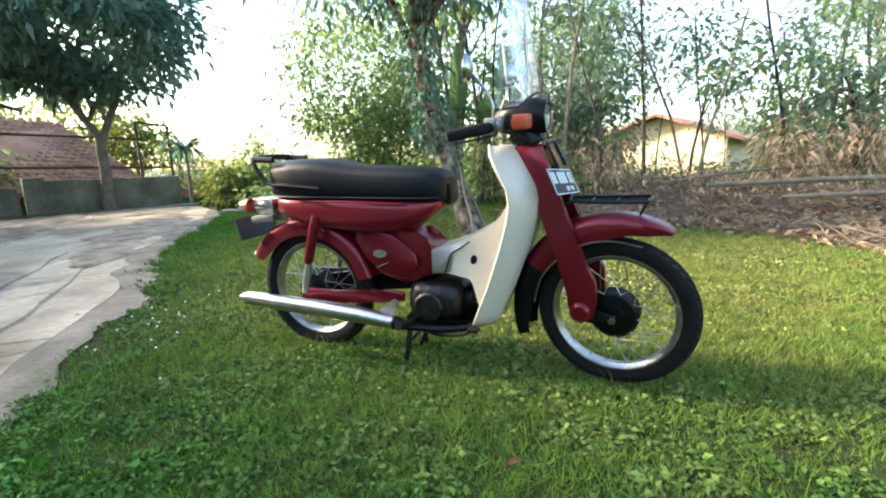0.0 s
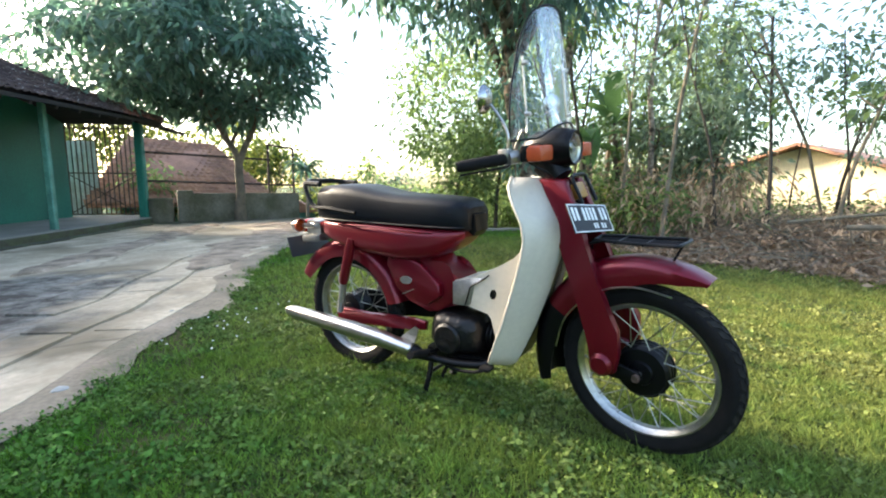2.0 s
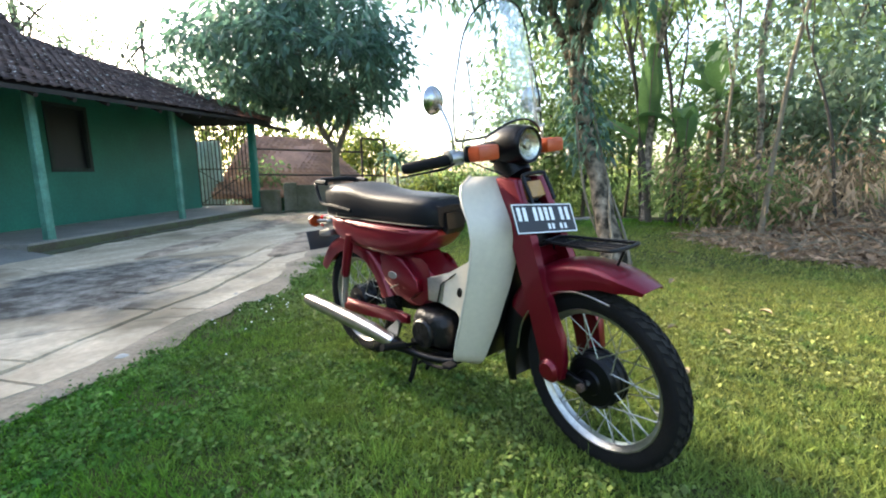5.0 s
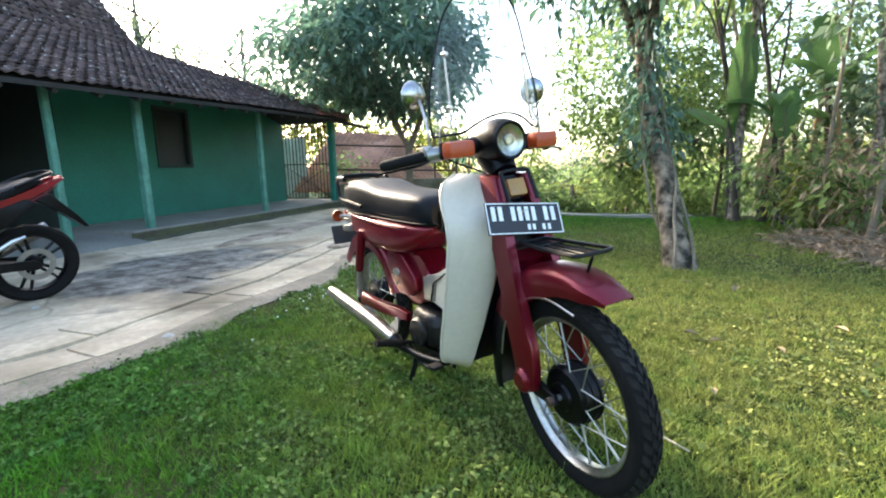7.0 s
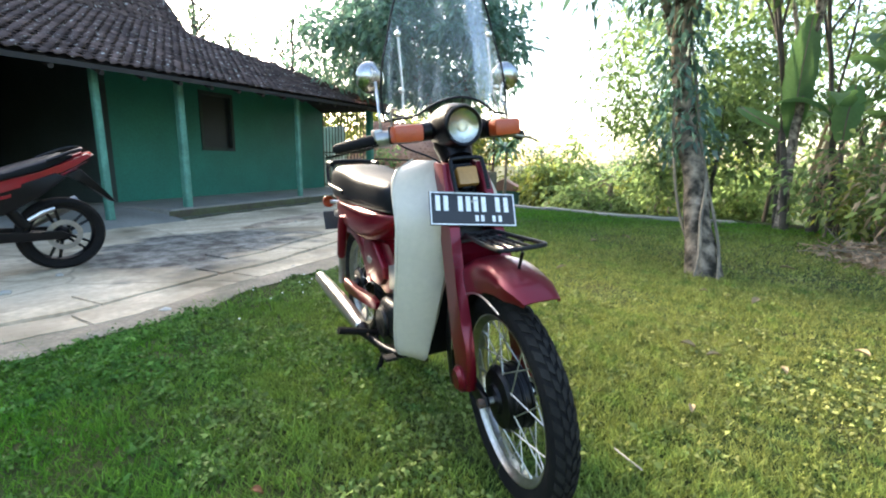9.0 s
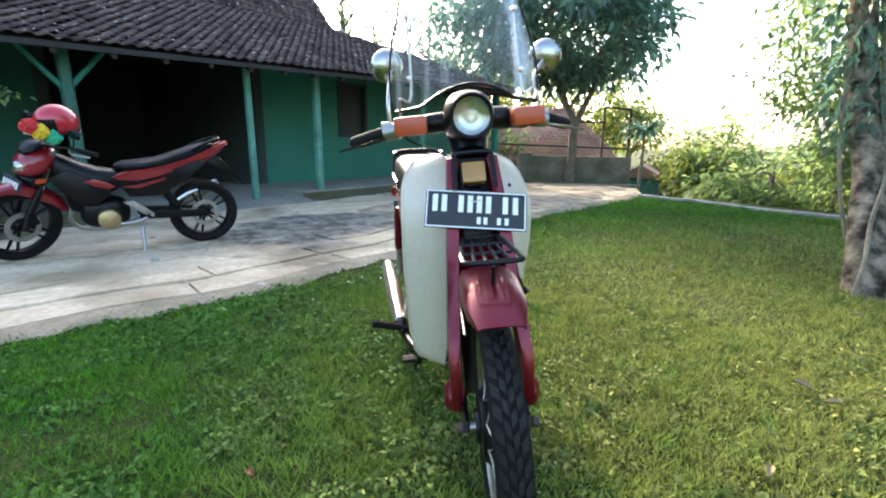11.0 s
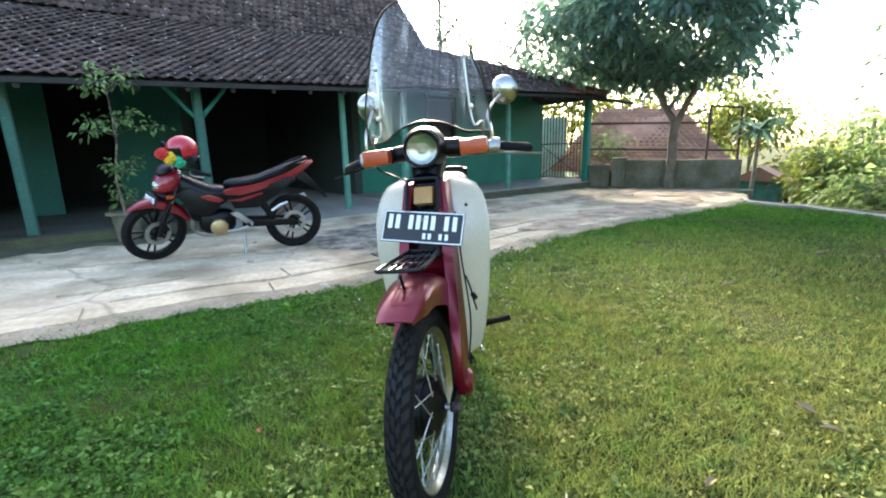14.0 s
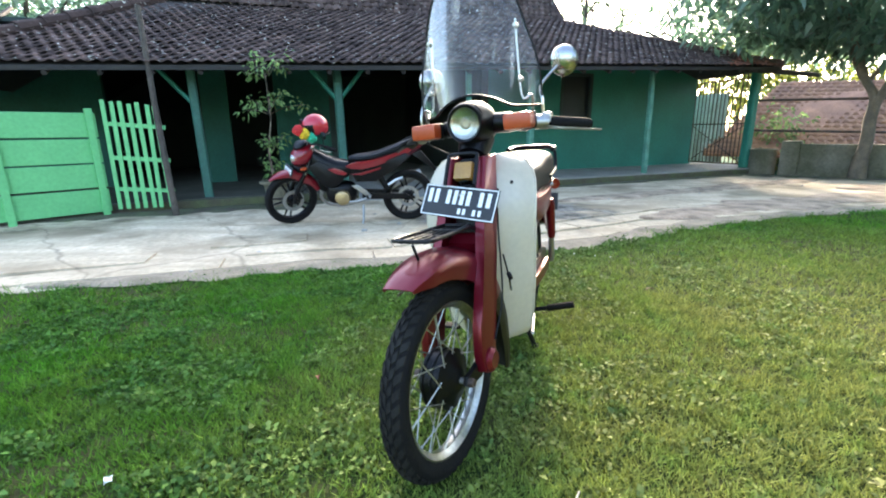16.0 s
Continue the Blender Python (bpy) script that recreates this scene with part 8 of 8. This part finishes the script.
for z, reach, twigs in ((0.5, 0.16, 3), (0.8, 0.2, 3), (1.25, 0.6, 6), (1.68, 0.45, 6)):
    cen = []
    for k in range(twigs):
        a = k * 2.4 + z * 3
        tip = V(math.cos(a), math.sin(a), 0) * reach * rng.uniform(0.45, 0.8) + HU * (0.25 * reach if k % 3 == 0 else 0) + V(0, 0, z + rng.uniform(-0.14, 0.16))
        bm = B()
        tube(bm, smooth_path([(0, 0, z - 0.1), tip * 0.5 + V(0, 0, (z - 0.1) * 0.5 + 0.03), tip], 3), 0.004, 5)
        part("twig", bm, M_BARK, shrub)
        cen += [tip * f + V(0, 0, z * (1 - f)) for f in (0.55, 0.8, 1.0)]
    fast_mesh("leaf_spray", clump_leaves(np.array(cen), 9, 0.045, 0.066, 0.032, 0.1), 4, M_LEAF_POT, shrub, "loose spray of small green leaves", "stuff")

# lane slabs cast along the lawn's edge
lane_len = [0.0]
for a_, b_ in zip(lane_curve, lane_curve[1:]):
    lane_len.append(lane_len[-1] + (b_ - a_).length)


def on_lane(dist, off):
    """A place on the lane, dist along its edge and off metres in from it."""
    i = int(np.searchsorted(lane_len, dist)) - 1
    i = max(0, min(i, len(lane_curve) - 2))
    f = (dist - lane_len[i]) / (lane_len[i + 1] - lane_len[i])
    p0, p1 = lane_curve[i], lane_curve[i + 1]
    w = (p1 - p0).normalized()
    return p0.lerp(p1, f) + V(-w.y, w.x, 0) * off


road_ob = bpy.data.objects["road"]
for row, (o0, o1) in enumerate(((0.14, 0.44), (0.47, 0.8), (0.83, 1.2))):
    d = 3.2 + 0.3 * row
    while d < 13.2:
        L = rng.uniform(0.5, 1.5)
        if rng.random() < 0.75:
            bm = B()
            n = 5
            rows = []
            for j in range(n + 1):
                t = d + 0.011 + (L - 0.022) * j / n
                e0, e1 = o0 + 0.06 * noise.noise(V(t * 1.7, row, 0)), o1 + 0.06 * noise.noise(V(t * 1.7, row, 7)) - 0.03
                a_, b_ = on_lane(t, e0), on_lane(t, e1)
                h = 0.031 + 0.006 * noise.noise(V(t, row, 2))
                rows.append([a_ + V(0, 0, -0.01), a_.lerp(b_, 0.03) + V(0, 0, h), a_.lerp(b_, 0.97) + V(0, 0, h), b_ + V(0, 0, -0.01)])
            ring_loft(bm, rows, True, True)
            part("slab", bm, M_LANE, road_ob, smooth=False)
        d += L

# loose stones and fallen leaves
for k, (x, y, a, L) in enumerate(((0.21, 1.0, 20, 0.045), (-0.67, 3.78, 70, 0.09), (-0.79, 2.58, 120, 0.06), (0.6, 2.82, 200, 0.06), (0.63, 3.86, 80, 0.09), (0.96, 2.83, 300, 0.06), (1.16, 3.3, 140, 0.07), (0.55, 5.2, 10, 0.1), (-0.3, 5.6, 30, 0.1), (0.72, 2.78, 40, 0.06), (-1.03, 5.67, 160, 0.1), (-1.13, 5.13, 75, 0.08), (0.81, 2.24, 110, 0.05), (0.34, 3.87, 25, 0.05))):
    leaf = thing("fallen_leaf", "curled dry russet leaf lying on the grass" if k == 0 else "curled pale tan dry leaf on the grass", "leaf", pose(x, y, float(ground_z(x, y)) + (0.022 if k == 0 else 0.034), rng.uniform(-12, 12), rng.uniform(-12, 12), a), group="fallen leaves")
    bm = B()
    W = L * rng.uniform(0.2, 0.3)

    def blade(u, v):
        q = 2 * u - 1
        return V((v - 0.5) * L, q * W * math.sin(math.pi * (0.06 + 0.9 * v)), 0.6 * W * q * q + 0.01 * math.sin(v * 3))

    sheet(bm, blade, 6, 10, 0.0008)
    part("leaf_blade", bm, M_RUSSET if k == 0 else M_PALE_LEAF, leaf)
scrap = thing("paper_scrap", "small crumpled white scrap lying on the lawn", "scrap", pose(0.75, 0.6, float(ground_z(0.75, 0.6)) + 0.02, 8, 0, 30))
bm = B()


def crumple(u, v):
    return V((u - 0.5) * 0.026, (v - 0.5) * 0.02, 0.006 * math.sin(u * 6) * math.cos(v * 5))


sheet(bm, crumple, 6, 5, 0.001)
part("paper", bm, M_PAINTWHITE, scrap)
stick = thing("stick", "short pale dry stick lying on the grass", "stick", pose(0.78, 1.83, float(ground_z(0.78, 1.83)) + 0.025, 0, 0, 160))
bm = B()
tube(bm, smooth_path([(-0.05, 0, 0), (0.0, 0.004, 0.004), (0.055, -0.002, 0.0)], 3), 0.003, 6)
part("stick_body", bm, M_POT, stick)
for k in range(16):
    y = rng.uniform(-0.5, 7.5)
    x = lane_edge_x(y) - rng.uniform(0.05, 2.2)
    st_ = thing("stone", "small pale stone lying on the lane", "stone", pose(x, y, 0.016, 0, 0, rng.uniform(0, 360)), group="loose stones")
    bm = B()
    bmesh.ops.create_icosphere(bm, subdivisions=2, radius=1.0)
    r = rng.uniform(0.012, 0.03)
    for v in bm.verts:
        v.co = V(v.co.x * 1.3, v.co.y, max(v.co.z, -0.4) * 0.7) * r * (1 + 0.3 * noise.noise(v.co * 1.4 + V(k, 0, 0)))
        v.co.z += r * 0.25
    part("stone_body", bm, M_CONCRETE, st_)


# ---- roof tiles, laid last ----
tile_plane(EL, ER, KR, KL, "skirt", 4, 0.2, 10.0)
tile_plane(KL, KR, RR, RL, "upper")
tile_plane((-2.55, 3.5, 1.6), EL, KL, (-0.45, 3.5, 2.92), "left")
tile_plane((-6.4, -0.3, 1.52), (-2.4, -0.3, 1.6), (-2.4, 3.0, 2.35), (-6.4, 3.0, 2.3), "lean")
